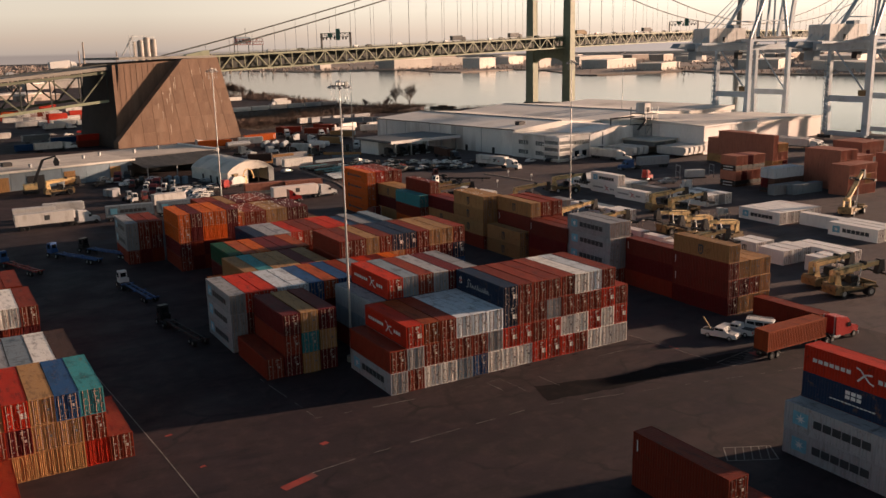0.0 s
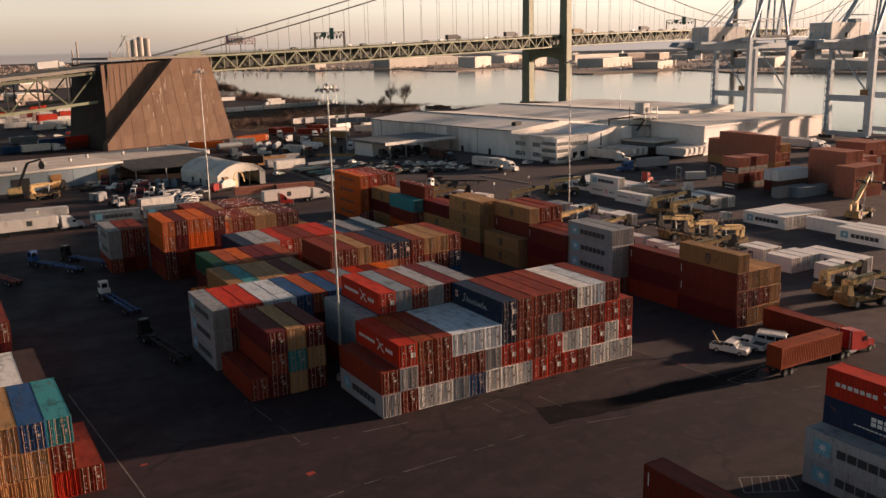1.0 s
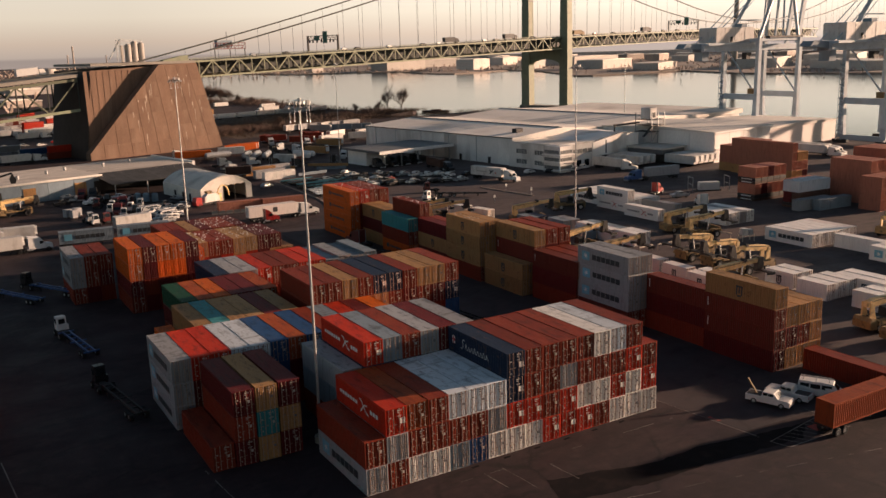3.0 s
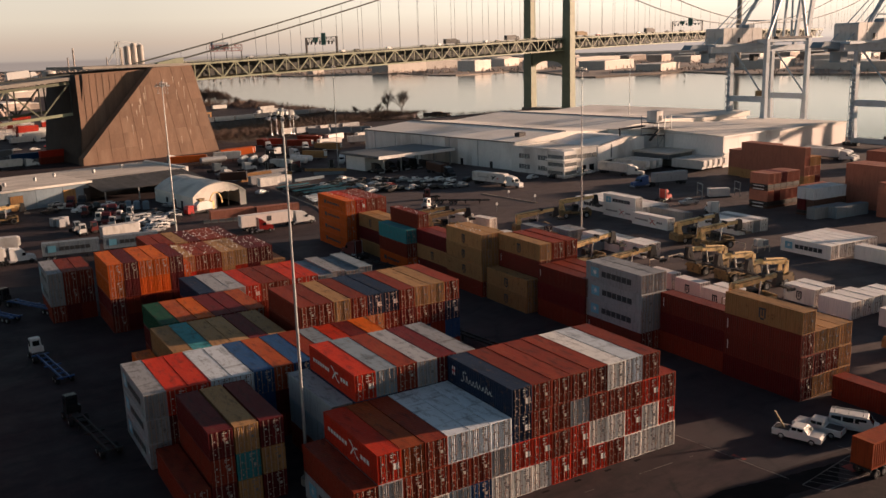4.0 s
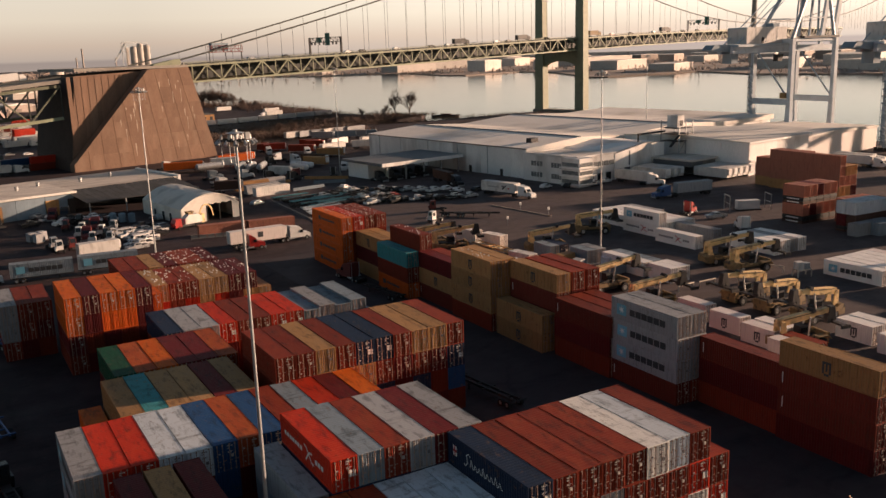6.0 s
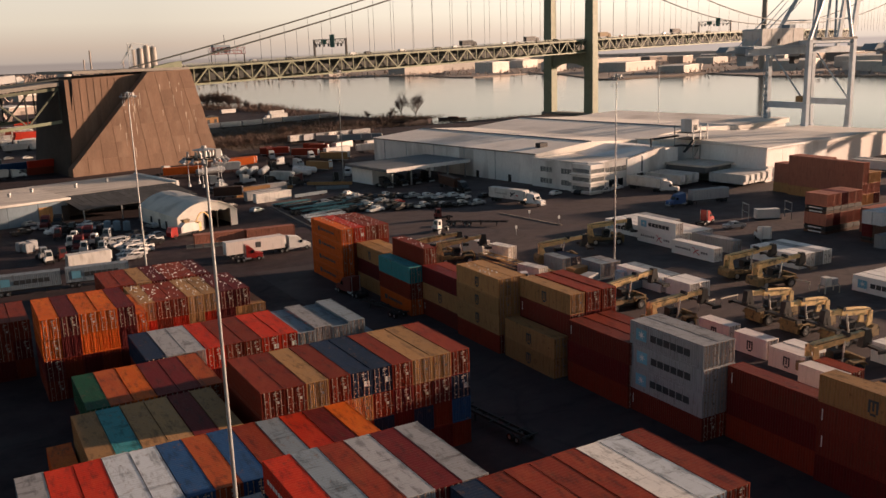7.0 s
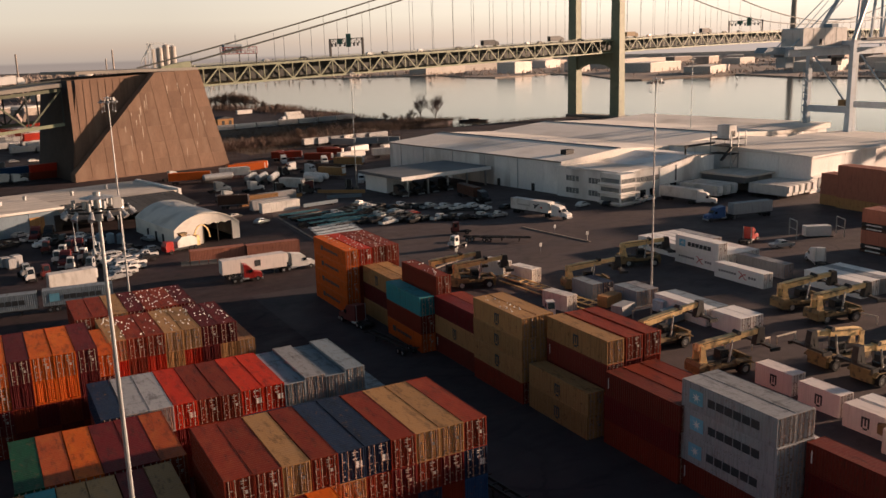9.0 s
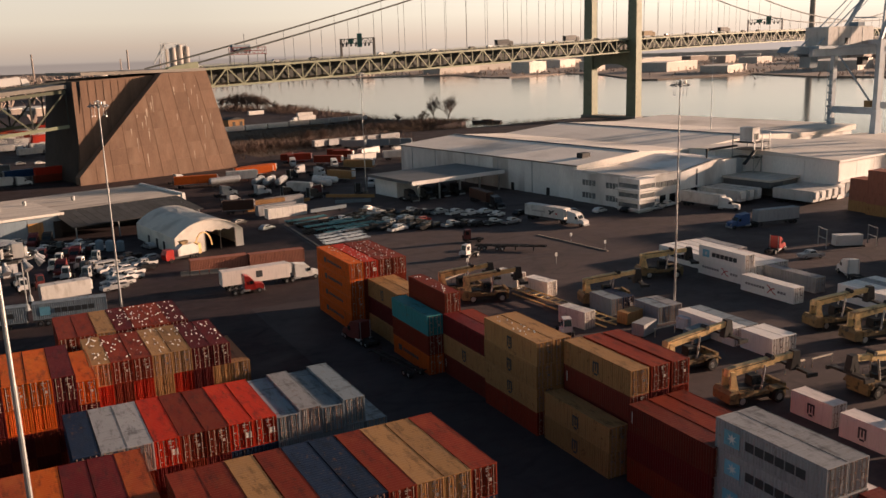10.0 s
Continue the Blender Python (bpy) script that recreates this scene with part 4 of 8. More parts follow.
# ---------------------------------------------------------------- horizon haze
def haze_backdrop():
    m = bpy.data.materials.new("horizon_haze")
    m.use_nodes = True
    n, l = m.node_tree.nodes, m.node_tree.links
    for k in list(n):
        n.remove(k)
    tc, sep, rng, ramp, em, out = (n.new(k) for k in ("ShaderNodeTexCoord", "ShaderNodeSeparateXYZ", "ShaderNodeMapRange", "ShaderNodeValToRGB",
                                                     "ShaderNodeEmission", "ShaderNodeOutputMaterial"))
    l.new(tc.outputs["Object"], sep.inputs[0])
    l.new(sep.outputs["Z"], rng.inputs["Value"])
    rng.inputs["From Min"].default_value, rng.inputs["From Max"].default_value = 0, 420
    l.new(rng.outputs[0], ramp.inputs["Fac"])
    cr = ramp.color_ramp
    cr.elements[0].position, cr.elements[0].color = 0.0, (0.36, 0.29, 0.255, 1)
    cr.elements[1].position, cr.elements[1].color = 1.0, (0.76, 0.685, 0.575, 1)
    for pos, col in ((0.085, (0.34, 0.275, 0.245, 1)), (0.115, (0.475, 0.385, 0.325, 1)), (0.27, (0.58, 0.455, 0.36, 1)), (0.55, (0.73, 0.625, 0.50, 1))):
        e = cr.elements.new(pos)
        e.color = col
    l.new(ramp.outputs[0], em.inputs["Color"])
    way = n.new("ShaderNodeVectorMath")
    way.operation = "DOT_PRODUCT"
    l.new(tc.outputs["Object"], way.inputs[0])
    way.inputs[1].default_value = (sun_way.x / 4700, sun_way.y / 4700, 0)
    glow = n.new("ShaderNodeMapRange")
    glow.inputs["From Min"].default_value, glow.inputs["From Max"].default_value = 0.0, 1.0
    glow.inputs["To Min"].default_value, glow.inputs["To Max"].default_value = 0.52, 1.02
    l.new(way.outputs["Value"], glow.inputs["Value"])
    l.new(glow.outputs[0], em.inputs["Strength"])
    l.new(em.outputs[0], out.inputs[0])
    g = Geo()
    k = 96
    for i in range(k):
        a, b = 2 * math.pi * i / k, 2 * math.pi * (i + 1) / k
        g.quad(*((4700 * math.cos(t), 4700 * math.sin(t), z) for t, z in ((b, -40), (a, -40), (a, 420), (b, 420))))
    setting("backdrop", g, m, "pale peach evening haze along the whole horizon", "backdrop")


haze_backdrop()

# ---------------------------------------------------------------- suspension bridge
BR = pose(64, 355, 0, 0, 0, 13)          # local x runs along the bridge, y across it
TOWER_S, DECK_N = 307, 30


def deck_z(s):
    if s < 0:
        return 40.2 + 0.08 * s
    if s < TOWER_S:
        return 40.2 + 0.0262 * s
    u = (s - TOWER_S) / 305
    return 48.24 + 3.6 * (1 - (1 - u) ** 2)


bridge = thing("suspension_bridge", BR, "pale green steel truss suspension bridge across the river", "bridge")
PANEL, DEPTH = 7.4, 7.4
span = [18 + PANEL * i for i in range(95)]
for nm, off, sz in (("top_chord", 0.0, (.7, .9)), ("bottom_chord", -DEPTH, (.7, .8))):
    for y in (0, DECK_N):
        part(nm, Geo().rail([(a, y, deck_z(a) + off) for a in span], *sz), BRIDGEGREEN, bridge)
rest = Geo()
for i, (a, b) in enumerate(zip(span, span[1:])):
    for y in (0, DECK_N):
        up = ((a, y, deck_z(a) - DEPTH), (b, y, deck_z(b))) if i % 2 else ((a, y, deck_z(a)), (b, y, deck_z(b) - DEPTH))
        post = ((a, y, deck_z(a) - DEPTH), (a, y, deck_z(a)))
        if y == 0 and i < 58:
            part("truss_diagonal", Geo().bar(*up, .5, .6), BRIDGEGREEN, bridge)
            part("truss_post", Geo().bar(*post, .4, .4), BRIDGEGREEN, bridge)
        else:
            rest.bar(*up, .5, .6).bar(*post, .4, .4)
    rest.bar((a, 0, deck_z(a) - DEPTH), (a, DECK_N, deck_z(a) - DEPTH), .4, .6)
tagged(part("truss_rest", rest, BRIDGEGREEN, bridge), kind="stuff")
g = Geo()
for a, b in zip(span, span[1:]):
    za, zb = deck_z(a) + .5, deck_z(b) + .5
    g.quad((a, 0.4, za), (b, 0.4, zb), (b, DECK_N - .4, zb), (a, DECK_N - .4, za))
    g.quad((a, .4, za - 1.2), (a, DECK_N - .4, za - 1.2), (b, DECK_N - .4, zb - 1.2), (b, .4, zb - 1.2))
    for y in (0.4, DECK_N - .4):
        g.quad((a, y, za - 1.2), (b, y, zb - 1.2), (b, y, zb), (a, y, za))
part("deck", g, BRIDGEDARK, bridge)
# Stringers drawn over-deep and dark to paint in the shade behind the truss.
for y in (7, 15, 23):
    part("stringer", Geo().rail([(a, y, deck_z(a) - 3.5) for a in span], .5, 5.6), BRIDGEDARK, bridge)
for y in (.2, DECK_N - .2):
    g = Geo()
    for a, b in zip(span, span[1:]):
        for h in (.9, 1.35):
            g.bar((a, y, deck_z(a) + h), (b, y, deck_z(b) + h), .12, .12)
        g.bar((a, y, deck_z(a)), (a, y, deck_z(a) + 1.4), .15, .15).bar(((a + b) / 2, y, deck_z((a + b) / 2)), ((a + b) / 2, y, deck_z((a + b) / 2) + 1.4), .12, .12)
    part("railing", g, BRIDGEGREEN, bridge)

# towers, cables and hangers
TOP_Z = 118


def cable_z(s):
    if s <= TOWER_S:
        u = (s - 10) / (TOWER_S - 10)
        return 41.5 + (TOP_Z - 41.5) * u - 4 * 3.5 * u * (1 - u)
    u = (s - TOWER_S) / 610
    return TOP_Z - 4 * 60 * u * (1 - u)


for s in (TOWER_S,):
    tower = part("tower", Geo().box(s - 4, s + 4, -6, 38, -4, 1.2), CONCRETE, bridge, "concrete tower footing")
    for y in (-1.8, 33.2):
        leg = Geo()
        for z0, z1, w0, w1 in ((1.2, 46, 3.7, 3.4), (46, TOP_Z, 3.4, 2.8)):
            i = len(leg.v)
            for z, w in ((z0, w0), (z1, w1)):
                leg.v += [(s - w * .8, y - w, z), (s + w * .8, y - w, z), (s + w * .8, y + w, z), (s - w * .8, y + w, z)]
            leg.f += [tuple(i + k for k in q) for q in ((3, 2, 1, 0), (4, 5, 6, 7), (0, 1, 5, 4), (1, 2, 6, 5), (2, 3, 7, 6), (3, 0, 4, 7))]
        part("tower_leg", leg, BRIDGEGREEN, tower, "pale green riveted steel tower leg")
    g = Geo()
    n = 12
    for i in range(n):
        y0, y1 = .9 + 29.6 * i / n, .9 + 29.6 * (i + 1) / n
        b0, b1 = (33.5 - 4.2 * abs(2 * i / n - 1) ** 3, 33.5 - 4.2 * abs(2 * (i + 1) / n - 1) ** 3)
        g.quad((s - 1.6, y0, b0), (s - 1.6, y1, b1), (s - 1.6, y1, 40.5), (s - 1.6, y0, 40.5))
        g.quad((s + 1.6, y1, b1), (s + 1.6, y0, b0), (s + 1.6, y0, 40.5), (s + 1.6, y1, 40.5))
        g.quad((s - 1.6, y1, b1), (s - 1.6, y0, b0), (s + 1.6, y0, b0), (s + 1.6, y1, b1))
    g.quad((s - 1.6, .9, 40.5), (s - 1.6, 30.5, 40.5), (s + 1.6, 30.5, 40.5), (s + 1.6, .9, 40.5))
    part("portal_strut", g, BRIDGEGREEN, tower, "arched strut under the deck")
    part("upper_strut", Geo().box(s - 1.5, s + 1.5, .5, 31, 100, 108), BRIDGEGREEN, tower)
for y in (-.8, DECK_N + 2.5):
    pts = [(s, y, cable_z(s)) for s in np.linspace(10, TOWER_S, 30)] + [(s, y, cable_z(s)) for s in np.linspace(TOWER_S, TOWER_S + 610, 50)[1:]]
    part("main_cable", Geo().rail(pts, .68, .68), BRIDGEDARK, bridge, "thick dark suspension cable")
    for i, s in enumerate(np.arange(36, 900, 14.8)):
        if abs(s - TOWER_S) > 6 and cable_z(s) > deck_z(s) + 1.5:
            part("hanger", Geo().tube((s, y, deck_z(s)), (s, y, cable_z(s)), .09, n=4, caps=False), BRIDGEDARK, bridge)

# approach truss on the land side
approach = thing("approach_viaduct", BR, "steel approach truss darkened as in shade, with a pale lit edge", "bridge")
ap = [-36 - 13 * i for i in range(18)]
for y in (-4, 26):
    for drop in (2.5, 15.5):
        # Lower chord keeps the light green as lit edge; the rest is painted shaded.
        part("chord", Geo().bar((ap[0], y, deck_z(ap[0]) - drop), (ap[-1], y, deck_z(ap[-1]) - drop), .7, 1.2), BRIDGEGREEN if drop > 9 else TRUSSDARK, approach)
    for i, (a, b) in enumerate(zip(ap, ap[1:])):
        za, zb = deck_z(a) - 2.5, deck_z(b) - 2.5
        part("truss_diagonal", Geo().bar((a, y, za - 13) if i % 2 else (a, y, za), (b, y, zb) if i % 2 else (b, y, zb - 13), .5, .6), TRUSSDARK, approach)
        part("truss_post", Geo().bar((a, y, za - 13), (a, y, za), .5, .5), BRIDGEDARK, approach)
g = Geo()
for a, b in zip(ap, ap[1:]):
    za, zb = deck_z(a), deck_z(b)
    g.quad((a, -6, za), (a, 28, za), (b, 28, zb), (b, -6, zb)).quad((a, -6, za - 1.4), (b, -6, zb - 1.4), (b, 28, zb - 1.4), (a, 28, za - 1.4))
    g.quad((a, -6, za - 1.4), (a, -6, za), (b, -6, zb), (b, -6, zb - 1.4)).quad((a, 28, za - 1.4), (b, 28, zb - 1.4), (b, 28, zb), (a, 28, za))
part("deck", g, CONCRETE, approach)
part("railing", Geo().bar((ap[0], -5.8, deck_z(ap[0]) + 1.1), (ap[-1], -5.8, deck_z(ap[-1]) + 1.1), .15, .6), BRIDGEDARK, approach)
for s in (-120, -200):
    for y in (-2, 24):
        part("support", Geo().box(s - 2, s + 2, y - 2, y + 2, 0, deck_z(s) - 15), CONCRETE, approach)


# ---------------------------------------------------------------- anchorage
def clip_left(poly):
    """Keeps what lies right of the slanted edge of the anchorage's buttress."""
    def side(p):
        return p[0] - (-37 + 35.5 * (p[1] - 3) / 37)
    out = []
    for a, b in zip(poly, poly[1:] + poly[:1]):
        da, db = side(a), side(b)
        if da >= 0:
            out.append(a)
        if da * db < 0:
            t = da / (da - db)
            out.append((a[0] + t * (b[0] - a[0]), a[1] + t * (b[1] - a[1])))
    return out


anchorage = thing("bridge_anchorage", BR, "massive brown granite bridge anchorage with a slanted buttress", "bridge pier")
part("body", Geo().prism([(-36, -.4), (29.5, -.4), (19.5, 40.2), (-31, 38.4)], -7, 34), PIERWALL, anchorage)
part("buttress", Geo().prism([(-37, -.4), (28, -.4), (17.5, 40.4), (-1.5, 40.0), (-37, 3)], -11.8, -6.9), PIERWALL, anchorage)
for i in range(12):
    s = -33.5 + 2.9 * i
    part("pilaster", Geo().box(s - .8, s + .8, -7.12, -6.95, 0, 38.2), PIERWALL, anchorage)


def lean(s, z):
    return s - 10.5 * (s + 37) / 65 * z / 40.4


zs = [0.0, 6.2, 12.6, 19, 25.5, 32.5, 40.0]
for z0, z1 in zip(zs, zs[1:]):
    for k in range(10):
        s0, s1 = -37 + 6.5 * k, -37 + 6.5 * (k + 1)
        poly = clip_left([(lean(s0, z0) + .07, z0 + .06), (lean(s1, z0) - .07, z0 + .06), (lean(s1, z1) - .07, z1 - .06), (lean(s0, z1) + .07, z1 - .06)])
        if len(poly) > 2:
            part("panel", Geo().prism(poly, -11.95, -11.7), PIERWALL, anchorage)
RLS = random.Random(17)
for k in range(26):
    z1 = RLS.uniform(8, 37)
    ln = RLS.uniform(1.5, 6.5) * (1 if k % 4 else .4)
    s = RLS.uniform(-37 + 35.5 * (z1 - 3) / 37 + 3, 24 - .22 * z1)
    w = RLS.uniform(.10, .26)
    pts = [(s - w, z1), (s + w * .9, z1 + .1), (s + w * .7 + .06, z1 - ln * .4), (s + .12, z1 - ln), (s + .02, z1 - ln), (s - w * .4, z1 - ln * .5)]
    part("lime_streak", Geo().prism(pts[::-1], -11.962, -11.92), LIME, anchorage, "pale lime streak run down from a joint")
# Dark sheet over the end wall: its shade as a colour.
part("soot_face", Geo().quad((-36.25, 33.8, 0), (-36.25, -6.8, 0), (-31.2, -6.8, 38), (-31.2, 33.8, 38)), PIERDARK, anchorage, "end wall painted dark as shade")
part("coping", Geo().box(-30.8, 19.3, -7.6, 34.4, 40.3, 41.4), CONCRETE, anchorage)
part("saddle_housing", Geo().prism([(6, 41.3), (19, 41.3), (19, 44), (15, 43.6), (6, 42)], -2, 1.2), BRIDGEGREEN, anchorage)

# gantries, traffic and signs on the deck
SIGNGREEN = shade("sign_green", (.03, .12, .09), .5)
for s, w, sign in ((111, 26, True), (486, 26, True)):
    gan = thing("sign_gantry", BR @ pose(s, 0, deck_z(s) + .5), "steel sign gantry over the bridge deck", "sign gantry", "deck gantries")
    for y in (1, DECK_N - 1):
        part("post", Geo().box(-.45, .45, y - .45, y + .45, 0, 8.9), DARK, gan)
    g = Geo()
    for z in (6.4, 8.7):
        for x in (-.6, .6):
            g.bar((x, 1, z), (x, DECK_N - 1, z), .26, .26)
    for i in range(14):
        y0, y1 = 1 + 2 * i, 3 + 2 * i
        g.bar((-.6, y0, 6.4 if i % 2 else 8.7), (-.6, y1, 8.7 if i % 2 else 6.4), .16, .16)
        g.bar((-.6, y0, 6.4), (-.6, y0, 8.7), .14, .14)
    part("beam", g, DARK, gan)
    part("sign_board", Geo().box(-1.0, -.8, 9.5, 13.5, 4.6, 11.0), SIGNGREEN, gan, "dark green sign board")
    part("sign_board", Geo().box(-1.0, -.8, 17, 21.5, 6.2, 8.6), SIGNGREEN, gan, "dark green sign board")
    for y in (4, 7, 15, 19, 23, 26):
        part("lane_signal", Geo().box(-1.0, -.55, y - .55, y + .55, 5.0, 6.5), DARK, gan)
rs = thing("work_platform", BR @ pose(44, 1.5, deck_z(44) + .5), "dark red lattice work platform hung high beside the cable", "platform")
g = Geo()
for i in range(10):
    g.bar((-9 + 2 * i, 0, 4.6), (-9 + 2 * i, 0, 7.4), .16, .16)
    if i < 9:
        g.bar((-9 + 2 * i, 0, 4.6 + 2.8 * (i % 2)), (-7 + 2 * i, 0, 7.4 - 2.8 * (i % 2)), .14, .14)
for z in (4.6, 6.0, 7.4):
    g.bar((-9, 0, z), (9, 0, z), .24, .24)
part("frame", g, MAROON, rs)
part("floor", Geo().box(-9, 9, -.2, 2.6, 4.4, 4.7), MAROON, rs)
part("cabin", Geo().box(-7, 1.5, .1, 2.4, 5.0, 8.6), BLUEGREY, rs, "dark blue-grey cabin")
for x in (-8.5, 0, 8.5):
    part("post", Geo().box(x - .15, x + .15, -.1, .2, 0, 4.6), DARK, rs)
part("mast", Geo().tube((-1, .8, 8.6), (-1, .8, 13), .12, n=6), DARK, rs)


def bridge_vehicle(s, n, kind, coat):
    z = deck_z(s) + .52
    tilt = math.degrees(math.atan(deck_z(s + 1) - deck_z(s)))
    v = thing("lorry" if kind == "lorry" else "car", BR @ pose(s, n, z, 0, -tilt, 0),
              "box lorry crossing the bridge deck" if kind == "lorry" else "car crossing the bridge deck", "lorry" if kind == "lorry" else "car", "bridge traffic")
    if kind == "lorry":
        part("box_body", Geo().box(-6.5, 2.6, -1.25, 1.25, 1.1, 4.0), coat, v)
        part("cab", Geo().prism([(3.0, .6), (5.6, .6), (5.6, 1.9), (4.9, 3.1), (3.0, 3.2)], -1.2, 1.2), coat, v)
    else:
        part("body", Geo().prism([(-2.2, .3), (2.2, .3), (2.2, .85), (1.2, .95), (.5, 1.5), (-1.4, 1.5), (-2.1, 1.0)], -.9, .9, .1), coat, v)
    for x in ((-5, 4.4) if kind == "lorry" else (-1.4, 1.4)):
        part("wheel", Geo().tube((x, -1.05 if kind == "lorry" else -.92, .42), (x, 1.05 if kind == "lorry" else .92, .42), .42, n=10), RUBBER, v)


for s, n, kind, coat in ((22, 6, "car", WHITE), (62, 9, "car", SILVER), (80, 6, "car", CABBLACK), (118, 5, "car", WHITE), (131, 9, "car", DARK), (152, 6, "car", WHITE),
                         (178, 5, "car", DARK), (205, 8, "lorry", CABBLACK), (232, 5, "car", SILVER), (258, 6, "lorry", CABBLACK), (284, 9, "car", DARK), (330, 5, "lorry", GRIME),
                         (352, 7, "car", CABRED), (372, 5, "car", DARK), (402, 6, "car", WHITE), (416, 5, "lorry", DARK), (462, 6, "car", DARK), (245, 7, "car", CABBLACK), (192, 6, "car", SILVER), (440, 5, "car", DARK), (-52, 3, "lorry", WHITE), (-75, 4, "car", SILVER), (-95, 3, "lorry", CABBLUE)):
    bridge_vehicle(s, n, kind, coat)

# ---------------------------------------------------------------- quay cranes


def quay_crane(x, y):
    c = thing("quay_crane", pose(x, y, 0), "pale blue-grey ship-to-shore container crane on the quay", "crane", "quay cranes")
    G, W, gz = 14.0, 10.0, 42.5
    for sx in (-1, 1):
        for sy in (-1, 1):
            leg = part("leg", Geo().bar((sx * G, sy * W, 18), (sx * G, sy * W, gz + 1.4), 2.0, 1.8), CRANEBLUE, c)
            part("lower_leg", Geo().prism([(sy * W - 1.0, 18), (sy * W - 1.0 - .9 * (sy > 0), 2.2), (sy * W + 1.0 + .9 * (sy < 0), 2.2), (sy * W + 1.0, 18)], -1.0, 1.0), CRANEBLUE, leg, at=pose(sx * G, 0, 0, 0, 0, 90))
            part("bogie", Geo().box(sx * G - .8, sx * G + .8, sy * W - 3.4, sy * W + 3.4, .1, 1.4), DARK, leg)
        part("sill_beam", Geo().box(sx * G - .8, sx * G + .8, -W, W, 1.4, 3.4), CRANEBLUE, c)
        part("portal_beam", Geo().box(sx * G - .7, sx * G + .7, -W + 1, W - 1, 16.2, 18.8), CRANEBLUE, c)
        part("top_beam", Geo().box(sx * G - .8, sx * G + .8, -W + 1, W - 1, gz - .2, gz + 1.5), CRANEBLUE, c)
        part("side_brace", Geo().tube((sx * G, W - .8, gz - 2.5), (sx * G, -W + .8, 18.8), .40, n=8), CRANEBLUE, c)
    for sy in (-1, 1):
        part("cross_beam", Geo().box(-G + 1, G - 1, sy * W - .5, sy * W + .5, gz + .2, gz + 1.4), CRANEBLUE, c)
        part("walkway", Geo().box(-G + 6, G + 1, sy * (W - .2) - 1.2, sy * (W - .2) + 1.2, gz + 1.5, gz + 2.4), DARK, c)
        part("girder", Geo().box(-43, 22, sy * 3.4 - .8, sy * 3.4 + .8, 38.6, 41.2), CRANEBLUE, c)
        part("girder_rail", Geo().rail([(-43, sy * 4.6, 42.4), (-37, sy * 4.6, 42.4)], .12, .12), STEEL, c)
        for x0, x1 in ((-G + .6, 8.5), (G - .4, 11.5)):
            part("mast_leg", Geo().bar((x0, sy * (W - .6), gz + 1.4), (x1, sy * 4.2, gz + 36), 1.2, 1.2), CRANEBLUE, c)
        for x in (4.5, 7.0):
            part("mast_post", Geo().bar((x, sy * (x - 1), gz + 1.4), (x + 2.5, sy * 3.6, gz + 34), .8, .8), CRANEBLUE, c)
        part("mast_brace", Geo().bar((-7.6, sy * 7.9, gz + 10), (12.9, sy * 7.9, gz + 10), .5, .5), CRANEBLUE, c)
        part("boom", Geo().bar((21, sy * 3.2, 40), (29, sy * 3.2, gz + 46), 1.2, 2.2), CRANEBLUE, c)
        part("stay", Geo().tube((9, sy * 3.6, gz + 35), (-42, sy * 3.4, 41.2), .22, n=6), CRANEBLUE, c)
        part("stay", Geo().tube((9, sy * 3.6, gz + 35), (-26, sy * 3.4, 49), .16, n=6), CRANEBLUE, c)
        part("stay", Geo().tube((11, sy * 3.6, gz + 35), (28, sy * 3.2, gz + 38), .2, n=6), CRANEBLUE, c)
    part("machinery_house", Geo().prism([(-36.5, 42.4), (-12, 42.4), (-12, 48.6), (-12.6, 49.1), (-35.9, 49.1), (-36.5, 48.6)], -5.2, 5.2), BOXWHITE, c, "pale machinery house on the girder")
    for x in (-31, -24.6, -18):
        part("house_seam", Geo().box(x - .08, x + .08, -5.28, -5.18, 42.6, 48.8), STEEL, c)
    part("house_door", Geo().box(-27.5, -26, -5.3, -5.15, 42.6, 45), DARK, c)
    part("house_unit", Geo().box(-18, -14.5, -3, 1, 49, 50.6), BLUEGREY, c)
    part("house_floor", Geo().box(-42, -9, -6, 6, 41.3, 42.3), CRANEBLUE, c)
    part("trolley_end", Geo().prism([(-54, 40.4), (-46, 39.6), (-43, 39.6), (-43, 42.0), (-52, 42.4)], -2.6, 2.6), BLUEGREY, c, "blue-grey trolley end")
    part("hook_block", Geo().box(-42, -38, -2.4, 2.4, 34.6, 38.6), BLUEGREY, c, "blue-grey hanging block")
    part("operator_cab", Geo().prism([(-12, 34.6), (-9.4, 34.6), (-8.6, 37.6), (-12, 37.6)], -1.3, 1.3), DARK, c)
    zig = []
    for i in range(12):
        z = 2.4 + 2.7 * i
        zig += [(-G - 1.7, W + .8, z), (-G - 1.7, W - 1.4, z + 1.35)]
    stair = part("stair", Geo().rail(zig, .7, .16), CRANEBLUE, c, "zigzag steel stair")
    for y in (W - 1.5, W + .9):
        part("stair_post", Geo().bar((-G - 2.0, y, 1), (-G - 2.0, y, 36), .16, .16), CRANEBLUE, stair)
    part("service_cage", Geo().box(-G - 1, -G + 1.4, -W + 1.2, -W + 4.6, 19, 21.4), GRIME, c, "rusty service platform")
    part("apex", Geo().box(6.5, 12.5, -5, 5, gz + 34.5, gz + 36.5), CRANEBLUE, c)
    return c


QC = quay_crane(315, 215)
copy_thing(QC, pose(316.5, 151.5, 0))

